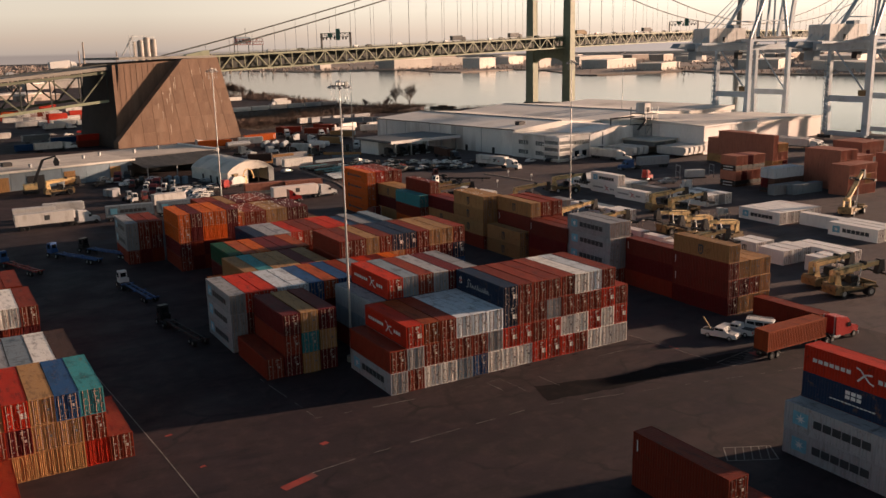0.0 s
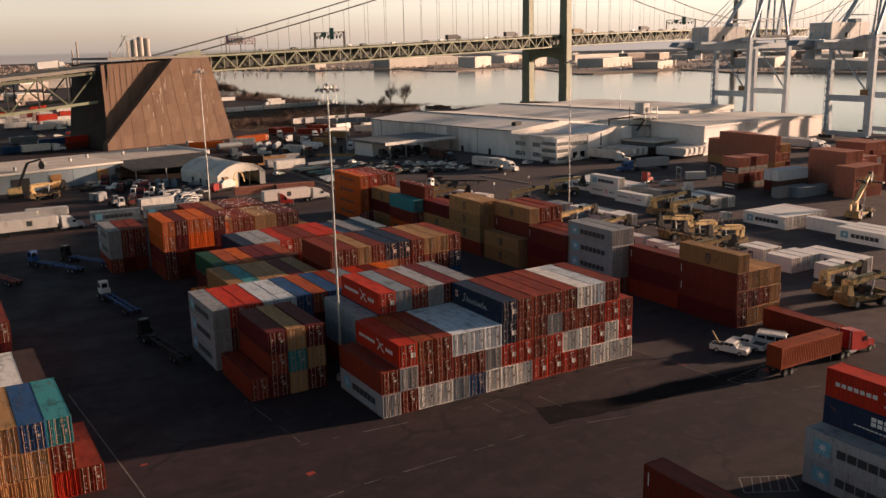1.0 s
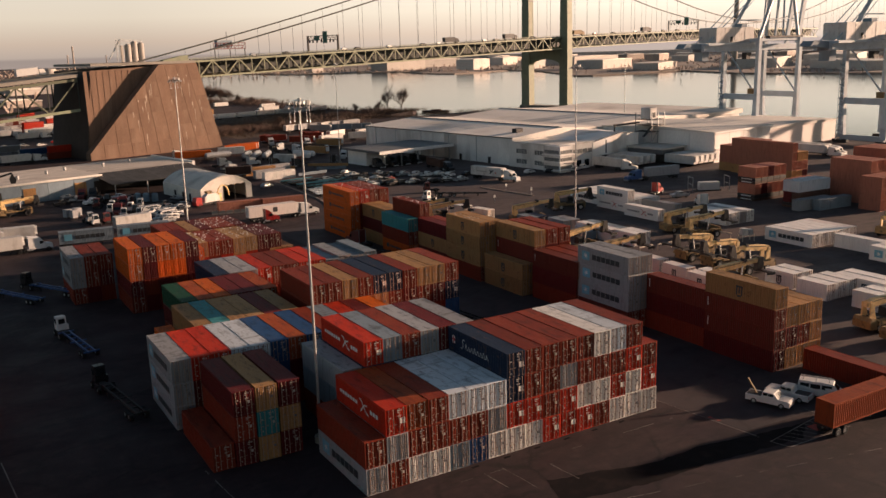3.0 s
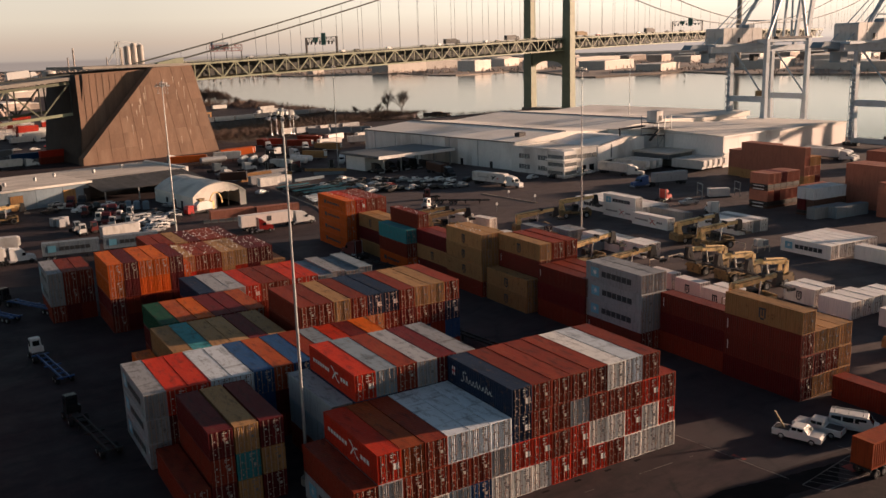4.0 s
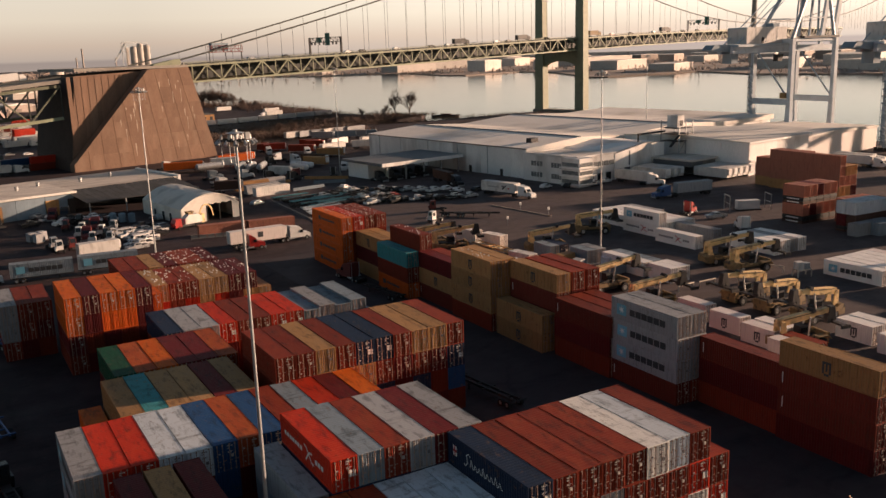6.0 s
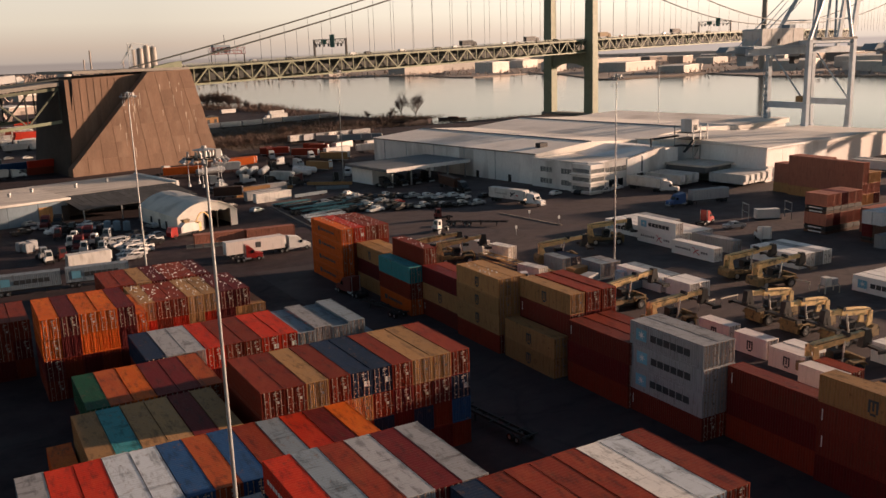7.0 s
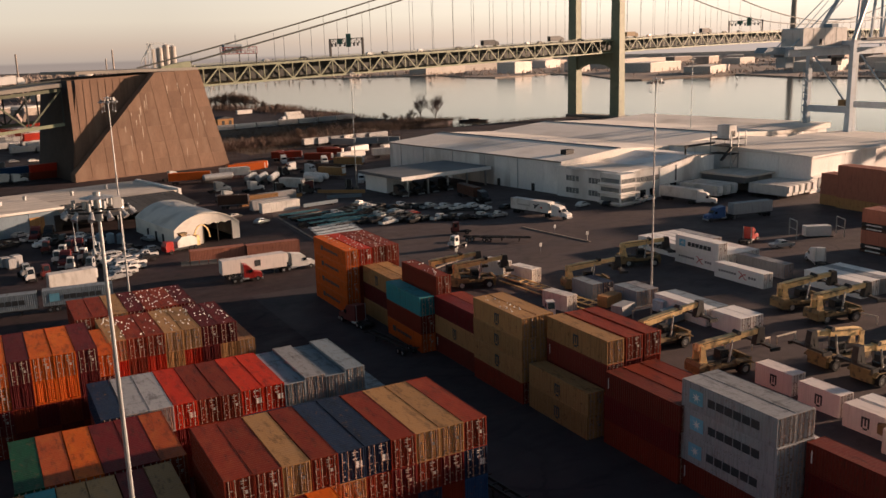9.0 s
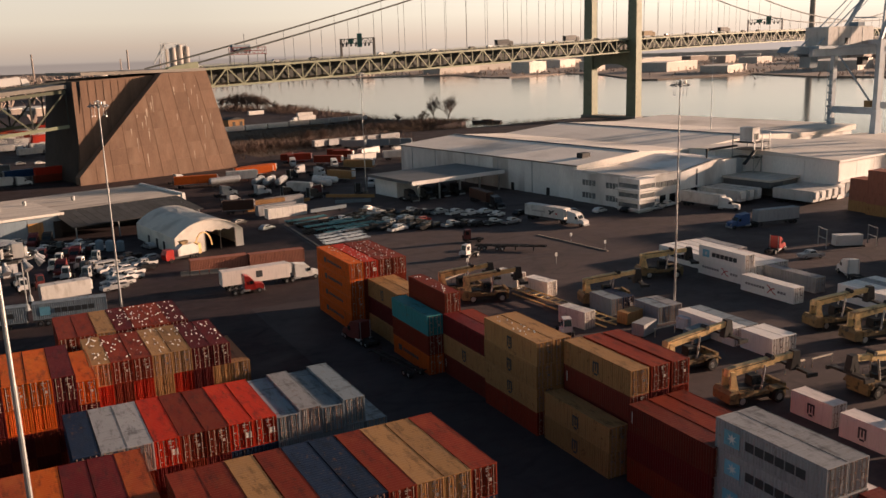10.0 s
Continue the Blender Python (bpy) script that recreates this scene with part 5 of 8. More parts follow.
# ---------------------------------------------------------------- big white warehouse
PANE = shade("dull_window_glass", (0.16, 0.17, 0.17), 0.25, 0, 0.25, 0.6, 4, 0, (0.34, 0.33, 0.30), 0.6, 0.5)
WH = pose(157, 196, 0, 0, 0, 8.5)        # local y runs along its long wall
wh = thing("warehouse", WH, "low white riverside warehouse with pale roof and dirty siding", "warehouse")
for k in range(12):
    y0, y1 = 8 * k, 8 * k + 7.92
    part("wall_panel", Geo().box(-.15, .15, y0, y1, 0, 9.9), SIDING, wh)
part("core", Geo().box(.1, 150, .2, 96, 0, 9.6), SIDING, wh)
part("eave", Geo().box(-.5, .3, -.3, 96.4, 10.0, 10.4), CONCRETE, wh)
g = Geo()
for x0, x1, z0, z1 in ((-.4, 26, 10.4, 12.2), (26, 52, 12.2, 10.6), (52, 84, 10.6, 12.6), (84, 120, 12.6, 10.8), (120, 152, 10.8, 11.6)):
    g.quad((x0, -.4, z0), (x1, -.4, z1), (x1, 96.5, z1), (x0, 96.5, z0))
    g.quad((x0, -.4, 9.5), (x1, -.4, 9.5), (x1, -.4, z1), (x0, -.4, z0))
    g.quad((x1, 96.5, 9.5), (x0, 96.5, 9.5), (x0, 96.5, z0), (x1, 96.5, z1))
part("roof", g, ROOFING, wh, "pale weathered roof sheeting")
for x in (26, 84):
    part("ridge_cap", Geo().box(x - .4, x + .4, -.5, 96.6, 12.1 if x < 50 else 12.5, 12.5 if x < 50 else 12.9), DARKROOF, wh)
for y in (20, 37, 55, 73, 88):
    part("downpipe", Geo().box(-.35, -.15, y, y + .2, 0, 10), STEEL, wh)
for y in (12, 29, 80):
    part("door", Geo().box(-.3, -.1, y, y + 1.4, 0, 2.4), DARK, wh)
part("roof_unit", Geo().box(9, 12.5, 7, 9.5, 11.0, 12.6), DARK, wh, "dark roof ventilator")
# two-storey office at the corner
off = part("office", Geo().prism([(-1.5, 0), (17, 0), (17, 8.8), (-1.5, 8.8)], -24.3, .2), SIDING, wh, "two-storey white office block")
part("parapet", Geo().box(-1.9, 17.3, -24.7, -23.9, 8.8, 9.4).box(-1.9, -1.1, -24.7, .3, 8.8, 9.4), SIDING, off)
part("office_roof", Geo().quad((-1.1, -23.9, 8.83), (17, -23.9, 8.83), (17, .2, 8.83), (-1.1, .2, 8.83)), ROOFING, off)
for z in (1.5, 5.2):
    for y in (-18.4, -9.0):
        part("window", Geo().box(-1.62, -1.45, y, y + 5.2, z, z + 1.6), PANE, off, "dull office window band")
        for k in (1.3, 2.6, 3.9):
            part("mullion", Geo().box(-1.66, -1.6, y + k - .06, y + k + .06, z, z + 1.6), SIDING, off)
for i in range(5):
    part("window", Geo().box(3.6 + 2.7 * i, 5.9 + 2.7 * i, -24.42, -24.25, 5.4, 6.9), PANE, off, "dull office window band")
for i in range(3):
    part("doorway", Geo().box(4.4 + 4.2 * i, 6.8 + 4.2 * i, -24.42, -24.25, 0, 3.0), GLASS, off)
part("entrance", Geo().prism([(-4, 0), (2.5, 0), (2.5, 9.2), (-4, 9.2)], -28, -20), SIDING, off, "projecting white entrance block")
for z in (1.2, 4.0, 6.6):
    part("window", Geo().box(-4.12, -3.95, -27.4, -20.6, z, z + 1.2), PANE, off, "ribbon window")
    part("window", Geo().box(-3.6, 2.1, -28.12, -27.95, z, z + 1.2), PANE, off, "ribbon window")
    part("canopy_slab", Geo().box(-5, 3.2, -28.9, -20, z - .55, z - .25), SIDING, off)
# loading front with a rising parapet
front = part("loading_front", Geo().prism([(17, 3.6), (43, 3.6), (43, 10.4), (33, 11.0), (17, 8.8)], -24.5, .2), SIDING, wh, "stained white loading front")
part("dock_wall", Geo().box(17, 43, -20, .2, 0, 3.6), DARK, front)
part("front_cap", Geo().rail([(17, -24.5, 8.9), (33, -24.5, 11.1), (43, -24.5, 10.5)], .5, .25), DARKROOF, front)
for i in range(7):
    part("dock_post", Geo().box(17.2 + 4.2 * i, 17.8 + 4.2 * i, -24.4, -23.8, 0, 3.6), SIDING, front)
for i in range(6):
    part("dock_door", Geo().box(18.4 + 4.2 * i, 21.0 + 4.2 * i, -20.15, -19.95, .9, 3.4), PANE, front)
part("stain_streak", Geo().box(24, 24.8, -24.53, -24.5, 4.2, 9.0), DARKROOF, front)
# roof plant tower on legs, with stairs
vent = part("cooling_tower", Geo().box(47.6, 51.4, -26.5, -22, 15.0, 19.2), SIDING, wh, "rusty roof plant tower with stairs")
part("louvre", Geo().box(48.6, 50.6, -26.6, -26.45, 15.4, 17.4), DARK, vent)
for z in (10.2, 12.6, 14.7):
    part("platform", Geo().box(46, 54, -28.5, -20.4, z, z + .15), DARK, vent)
    part("hand_rail", Geo().rail([(46, -20.5, z + 1.1), (46, -28.4, z + 1.1), (54, -28.4, z + 1.1)], .08, .08), STEEL, vent)
for x, y in ((46.2, -28.3), (50, -28.3), (53.8, -28.3), (46.2, -20.6), (53.8, -20.6)):
    part("leg", Geo().box(x - .15, x + .15, y - .15, y + .15, 5.8, 17.4), STEEL, vent)
part("stair", Geo().bar((46, -28.6, 12.6), (41, -28.6, 9.0), 1.0, .3), DARK, vent)
part("brace", Geo().bar((46.2, -28.3, 6.2), (53.8, -28.3, 14.7), .15, .15), STEEL, vent)
part("pipe_bridge", Geo().box(33, 47.6, -21.4, -20.6, 13.2, 13.8), DARK, vent)
part("pipe_post", Geo().box(33, 33.4, -21.2, -20.8, 10.6, 13.4), DARK, vent)
# lower wing and right-hand hall
part("low_wing", Geo().box(43.2, 50.2, -40.5, -24, 0, 5.2), CONCRETE, wh, "low grey dock wing")
part("wing_roof", Geo().box(36, 50.3, -41.5, -24.6, 5.2, 5.8), SHEDROOF, wh, "dull grey dock roof")
part("wing_screen", Geo().box(36.4, 43.2, -40.5, -25, 3.4, 5.2), DARKROOF, wh)
hall = thing("warehouse_hall", WH @ pose(50.6, -53, 0), "white warehouse hall beside the loading yard", "warehouse")
part("core", Geo().box(0, 37, 0, 52.8, 0, 11), SIDING, hall)
for i in range(4):
    part("wall_panel", Geo().box(9.25 * i, 9.25 * i + 9.15, -.2, .1, 0, 11), SIDING, hall)
for i in range(5):
    part("wall_panel", Geo().box(-.2, .1, 10.5 * i, 10.5 * i + 10.4, 0, 11), SIDING, hall)
part("roof", Geo().quad((-.8, -.8, 11.2), (37.8, -.8, 11.2), (37.8, 26, 12.4), (-.8, 26, 12.4)).quad((-.8, 26, 12.4), (37.8, 26, 12.4), (37.8, 52.8, 11.2), (-.8, 52.8, 11.2))
     .quad((-.8, -.8, 11.0), (-.8, -.8, 11.2), (-.8, 26, 12.4), (-.8, 52.8, 11.2), (-.8, 52.8, 11.0)), ROOFING, hall, "pale warm roof")
part("fascia", Geo().box(-.9, 38, -.9, -.6, 10.6, 11.25), SIDING, hall)
part("dock_lintel", Geo().box(0, 24, -.9, -.25, 4.6, 5.2), SIDING, hall)
for i in range(3):
    part("dock_door", Geo().box(4 + 9 * i, 8.2 + 9 * i, -.35, -.15, 1.2, 4.4), DARKROOF, hall)
shed2 = thing("riverside_shed", WH @ pose(89, -48, 0), "low pinkish riverside shed beyond the hall", "shed")
part("wall", Geo().box(0, 60, 0, 40, 0, 8.4), COAT["p"], shed2)
part("roof", Geo().prism([(-.5, 8.4), (60.5, 8.4), (60.5, 8.9), (30, 9.8), (-.5, 8.9)], -.5, 40.5), ROOFING, shed2)

# ---------------------------------------------------------------- canopy, left shed, tent
CN = pose(116, 232, 0, 0, 0, 8.5)
can = thing("fuel_canopy", CN, "grey flat-roofed service canopy over parked trucks", "canopy")
part("roof", Geo().box(-3, 33, -10, 16, 5.6, 6.5), DARKROOF, can)
part("fascia", Geo().box(-3.2, 33.2, -10.2, -9.9, 5.4, 6.6), SIDING, can)
part("kiosk", Geo().box(-1, 9, 2, 15, 0, 5.5), SIDING, can, "pale kiosk under the canopy")
for x in (0, 8, 16, 24, 32):
    for y in (-8.5, 14):
        part("column", Geo().box(x - .25, x + .25, y - .25, y + .25, 0, 5.6), STEEL, can)

LS = pose(-13, 226, 0, 0, 0, 13)
shed = thing("repair_shed", LS, "long white repair shed with a pale flat roof", "shed")
part("core", Geo().box(-78, 30, .2, 34, 0, 5.9), BLUEGREY, shed)
# Openings are dark panels on solid walls, painting in the shade inside.
for x, w, z in ((28.0, 1.9, 4.4), (-6.5, 5.6, 4.4)):
    part("bay_opening", Geo().box(x, x + w, -.32, -.06, 0, z), DARK, shed, "dark panel for the shade in an open workshop bay")
part("end_opening", Geo().box(29.9, 30.3, 3, 14, 0, 5.0), DARK, shed, "dark panel for the shade in an open workshop bay")
# Wall added at the awning's end to keep the low sun out below.
part("awning_end_wall", Geo().box(63.6, 63.9, -6, 5.8, 0, 4.9), BLUEGREY, shed)
# Solid block in a dark colour that stands for the shaded interior.
part("rear_bay", Geo().box(30.4, 66, 6, 36, 0, 5.68), DARK, shed, "solid rear bay painted dark for the shade inside")
# Right-hand panels blue-grey: shade on the white wall put into the colour.
for i in range(13):
    part("wall_panel", Geo().box(-78 + 8.3 * i, -78 + 8.3 * i + 8.2, -.1, .25, 0, 6), BLUEGREY if i > 6 else SIDING, shed)
part("roof", Geo().prism([(-78.6, 5.9), (30.6, 5.9), (30.6, 6.5), (-78.6, 6.5)], -.6, 34.5), SHEDROOF, shed, "pale sunlit roof")
part("rear_end_wall", Geo().box(66.2, 67.2, 4.4, 36.7, 4.4, 6.7), SIDING, shed, "white end wall")
part("rear_roof", Geo().box(30.62, 66.1, 4.6, 36.6, 5.7, 6.3), SHEDROOF, shed, "pale sunlit roof")
part("parapet", Geo().box(-78.8, 30.8, -.8, -.4, 6.0, 6.6), ROOFING, shed)
for x in (-62, -40, -16, 5.6, 21.6):
    part("roller_door", Geo().box(x, x + 3.8, -.3, -.05, 0, 4.6), COAT["t"], shed, "tan roller door")
for i, x in enumerate((-64, -44, -28, -16, -3, 8, 19, 27, 40, 52)):
    y = 6 + 5 * (i % 4) + (14 if x > 30 else 0)
    part("roof_vent", Geo().tube((x, y, 6.2), (x, y, 7.7), .45, .6, 8), STEEL, shed)
part("roof_unit", Geo().box(-9, -6, 14, 17, 6.4, 7.8), DARK, shed)
g = Geo()
g.box(29, 64.8, -12.1, -11.9, 4.05, 4.29)
for y, z in ((-9, 4.45), (-3, 5.15), (3, 5.85)):
    g.box(29, 64.8, y - .08, y + .08, z - .2, z)
awn = part("awning", g, AWNING, shed, "dark grey open-sided sloping awning roof")
for k in range(17):
    x0, x1 = 29 + 2.1 * k, 31.04 + 2.1 * k
    part("roof_sheet", Geo().quad((x0, -12, 4.31), (x1, -12, 4.31), (x1, 4.55, 6.26), (x0, 4.55, 6.26)), AWNING, awn)
for x in (30, 41, 52, 63.6):
    part("column", Geo().box(x - .15, x + .15, -11.9, -11.6, 0, 4.1), STEEL, awn)
bay = part("end_bay", Geo().box(-78, -34, -9, .1, 0, 7.4), SIDING, shed, "taller white shed bay")
part("bay_roof", Geo().box(-78.5, -33.5, -9.5, .3, 7.4, 7.9), ROOFING, bay)
part("bay_door", Geo().box(-42, -37.5, -9.25, -8.95, 0, 5.0), DARK, bay)
for z in (2, 5):
    part("bay_window", Geo().box(-52, -49, -9.2, -8.95, z, z + 1.2), GLASS, bay)


def tent():
    t = thing("storage_tent", pose(46.0, 191.4, 0, 0, 0, 9), "white low-arched fabric storage tent with an open front", "tent")
    w, eave, rise, d, n = 8.5, 4.1, 3.4, 28, 16

    def rim(k):
        x = -w + 2 * w * k / n
        return x, eave + rise * (1 - abs(x / w) ** 2.2)
    g = Geo()
    r = random.Random(4)
    bays = 8
    sag = {(k, j): r.uniform(-.10, .04) if 0 < k < n and 0 < j < bays else 0 for k in range(n + 1) for j in range(bays + 1)}
    for k in range(n):
        for j in range(bays):
            g.quad(*((rim(a)[0], d * c / bays, rim(a)[1] + sag[a, c]) for a, c in ((k, j), (k + 1, j), (k + 1, j + 1), (k, j + 1))))
    g.quad(*[(rim(k)[0], d, rim(k)[1]) for k in range(n + 1)], (w, d, 0), (-w, d, 0))
    part("cover", g, FABRIC, t)
    for x in (-w, w):
        part("side_wall", Geo().box(x - .08, x + .08, 0, d, 0, eave - .02), FABRIC, t)
    f = Geo()
    lo, hi = 7, 14
    for k in range(n):
        (x0, z0), (x1, z1) = rim(k), rim(k + 1)
        b = 4.6 + .25 * (k % 2) if lo <= k < hi else 0
        f.quad((x0, -.06, b), (x1, -.06, b), (x1, -.06, z1), (x0, -.06, z0))
    part("front_wall", f, FABRIC, t)
    part("front_hem", Geo().rail([(rim(k)[0], -.12, rim(k)[1] + .05) for k in range(n + 1)], .35, .22), FABRIC, t)
    for x in (rim(lo)[0], (rim(lo)[0] + rim(hi)[0]) / 2, rim(hi)[0]):
        part("door_post", Geo().box(x - .1, x + .1, -.15, .1, 0, 4.7), DARK, t)
    for k in range(1, bays):
        part("rib", Geo().rail([(rim(i)[0], d * k / bays, rim(i)[1] - .16) for i in range(n + 1)], .12, .12), STEEL, t)
    for y in (7, 12, 18):
        part("side_door", Geo().box(-w - .16, -w - .06, y, y + 1.3, 0, 2.3), DARK, t)


tent()


# ---------------------------------------------------------------- high light masts
def light_mast(x, y, h=39.0):
    t = thing("light_mast", pose(x, y, 0), "tall galvanised yard light mast with a ring of floodlights", "light mast", "yard light masts")
    part("footing", Geo().tube((0, 0, 0), (0, 0, .8), .7, n=12), CONCRETE, t)
    g = Geo()
    zs = [0.8, 13, 26, h - .8]
    for i in range(3):
        g.tube((0, 0, zs[i]), (0, 0, zs[i + 1]), .20 - .04 * i, .16 - .04 * i, 10)
    part("pole", g, STEEL, t)
    head = part("head_frame", Geo().tube((0, 0, h - 1.0), (0, 0, h + .3), .17, n=10), STEEL, t)
    part("cap", Geo().tube((0, 0, h + .05), (0, 0, h + .14), .75, .35, 14), SILVER, head)
    g = Geo()
    for k in range(12):
        a, b = 2 * math.pi * k / 12, 2 * math.pi * (k + 1) / 12
        g.bar((1.32 * math.cos(a), 1.32 * math.sin(a), h - .45), (1.32 * math.cos(b), 1.32 * math.sin(b), h - .45), .09, .09)
        if k % 2 == 0:
            g.bar((0, 0, h - .45), (1.32 * math.cos(a), 1.32 * math.sin(a), h - .45), .08, .08)
    part("ring", g, DARK, head)
    lamp = Geo().tube((0, 0, 0), (.16, 0, -.2), .09, .16, 10).tube((-.06, 0, .14), (0, 0, 0), .07, .09, 8).mesh("floodlight", SILVER)
    for k in range(12):
        a = 2 * math.pi * k / 12 + .2
        part("floodlight", lamp, None, head, "pale floodlight head", pose(1.36 * math.cos(a), 1.36 * math.sin(a), h - .55, 0, 0, math.degrees(a)))
    ballast = Geo().tube((0, 0, 0), (0, 0, .34), .085, n=8).mesh("ballast", STEEL)
    for k in range(8):
        a, rad = .79 * k + .3, .62 + .45 * (k % 2)
        part("ballast", ballast, None, head, "", pose(rad * math.cos(a), rad * math.sin(a), h - .4))
    part("control_box", Geo().box(-.17, .17, -.14, .14, 0, .5), BOXWHITE, head, "pale control box", pose(.75, -.5, h - .42))
    rod = Geo().tube((0, 0, -1.6), (0, 0, 0), .025, n=5).tube((0, 0, -1.8), (0, 0, -1.58), .09, .05, 8).mesh("drop_rod", SILVER)
    for k in range(5):
        a = 1.257 * k + .5
        part("drop_rod", rod, None, head, "thin hanging rod with a weight", pose(1.1 * math.cos(a), 1.1 * math.sin(a), h - .48))
    return t


M0 = light_mast(1.2, 14.6)
for x, y in ((17.7, 130.0), (102.6, 92.6), (110.8, 250), (255, 243)):
    copy_thing(M0, pose(x, y, 0, 0, 0, x % 30))


# ---------------------------------------------------------------- vehicles and machines
WHEELS = {}


def wheel(parent, x, y, r, w):
    """One wheel with its axle across y; tyre with a rim inside."""
    key = (r, w)
    if key not in WHEELS:
        t = Geo()
        n = 14
        for k in range(n):
            a, b = 2 * math.pi * k / n, 2 * math.pi * (k + 1) / n
            prof = ((.55 * r, -w / 2), (.92 * r, -w / 2), (r, -w * .32), (r, w * .32), (.92 * r, w / 2), (.55 * r, w / 2))
            for (r0, y0), (r1, y1) in zip(prof, prof[1:]):
                t.quad((r0 * math.cos(a), y0, r0 * math.sin(a)), (r1 * math.cos(a), y1, r1 * math.sin(a)),
                       (r1 * math.cos(b), y1, r1 * math.sin(b)), (r0 * math.cos(b), y0, r0 * math.sin(b)))
        rim = Geo().tube((0, -w * .42, 0), (0, w * .42, 0), .56 * r, n=12).tube((0, -w * .5, 0), (0, w * .5, 0), .2 * r, n=8)
        WHEELS[key] = (t.mesh("tyre", RUBBER), rim.mesh("rim", STEEL))
    tyre, rim = WHEELS[key]
    ob = part("wheel", tyre, None, parent, "", pose(x, y, r))
    if (parent.matrix_basis.translation - Vector((60, 40, 0))).length < 125:
        part("rim", rim, None, ob, "steel rim")
    return ob


def chassis_frame(parent, x0, x1, coat, z=1.05, axles=2):
    """The skeleton of a container trailer between x0 (rear) and x1 (front)."""
    g = Geo()
    for y in (-.5, .5):
        g.box(x0, x1, y - .09, y + .09, z - .32, z)
    for i in range(7):
        x = x0 + .2 + (x1 - x0 - .4) * i / 6
        g.box(x - .08, x + .08, -1.2 if i in (0, 3, 6) else -.5, 1.2 if i in (0, 3, 6) else .5, z - .2, z - .02)
    part("frame", g, coat, parent)
    for i in range(axles):
        for y in (-1.0, 1.0):
            wheel(parent, x0 + 1.2 + 1.25 * i, y, .5, .5)
    for y in (-.7, .7):
        part("landing_leg", Geo().box(x1 - 3.0, x1 - 2.8, y - .08, y + .08, .08, z - .2), DARK, parent)


def tractor_unit(parent, x0, coat, sleeper=True):
    """A bonneted road tractor; its rear end at x0, nose forward."""
    s = 1.5 if sleeper else 0
    part("truck_frame", Geo().box(x0, x0 + 6.0 + s, -.45, .45, .55, .95), DARK, parent)
    cab = part("cab", Geo().prism([(x0 + 2.6, .75), (x0 + 4.6 + s, .75), (x0 + 4.7 + s, 1.9), (x0 + 4.2 + s, 2.75), (x0 + 3.6 + s, 3.35), (x0 + 2.7, 3.7), (x0 + 2.6, 3.6)],
                                  -1.2, 1.2, .12), coat, parent)
    part("bonnet", Geo().prism([(x0 + 4.6 + s, .7), (x0 + 6.3 + s, .7), (x0 + 6.4 + s, 1.5), (x0 + 6.0 + s, 1.75), (x0 + 4.6 + s, 1.95)], -1.05, 1.05, .16), coat, parent)
    part("windscreen", Geo().quad((x0 + 4.73 + s, -.95, 1.98), (x0 + 4.73 + s, .95, 1.98), (x0 + 4.25 + s, .9, 2.75), (x0 + 4.25 + s, -.9, 2.75)), GLASS, cab)
    for y in (-1.215, 1.215):
        part("side_window", Geo().box(x0 + 3.6 + s, x0 + 4.35 + s, y - .012, y + .012, 1.9, 2.55), GLASS, cab)
        if parent.matrix_basis.translation.y < 200:
            part("headlight", Geo().box(x0 + 6.28 + s, x0 + 6.44 + s, y * .68 - .16, y * .68 + .16, 1.05, 1.3), LENS, parent)
        part("fuel_tank", Geo().tube((x0 + 2.2, y * .78, .75), (x0 + 3.6, y * .78, .75), .32, n=10), SILVER, parent)
        wheel(parent, x0 + 5.4 + s, y * .83, .5, .32)
        for x in (x0 + .7, x0 + 1.95):
            wheel(parent, x, y * .8, .5, .55)
        part("exhaust_pipe", Geo().tube((x0 + 2.45, y * .75, 1), (x0 + 2.45, y * .75, 3.8), .08, n=6), STEEL, parent)
    part("bumper", Geo().box(x0 + 6.2 + s, x0 + 6.5 + s, -1.15, 1.15, .35, .75), SILVER, parent)


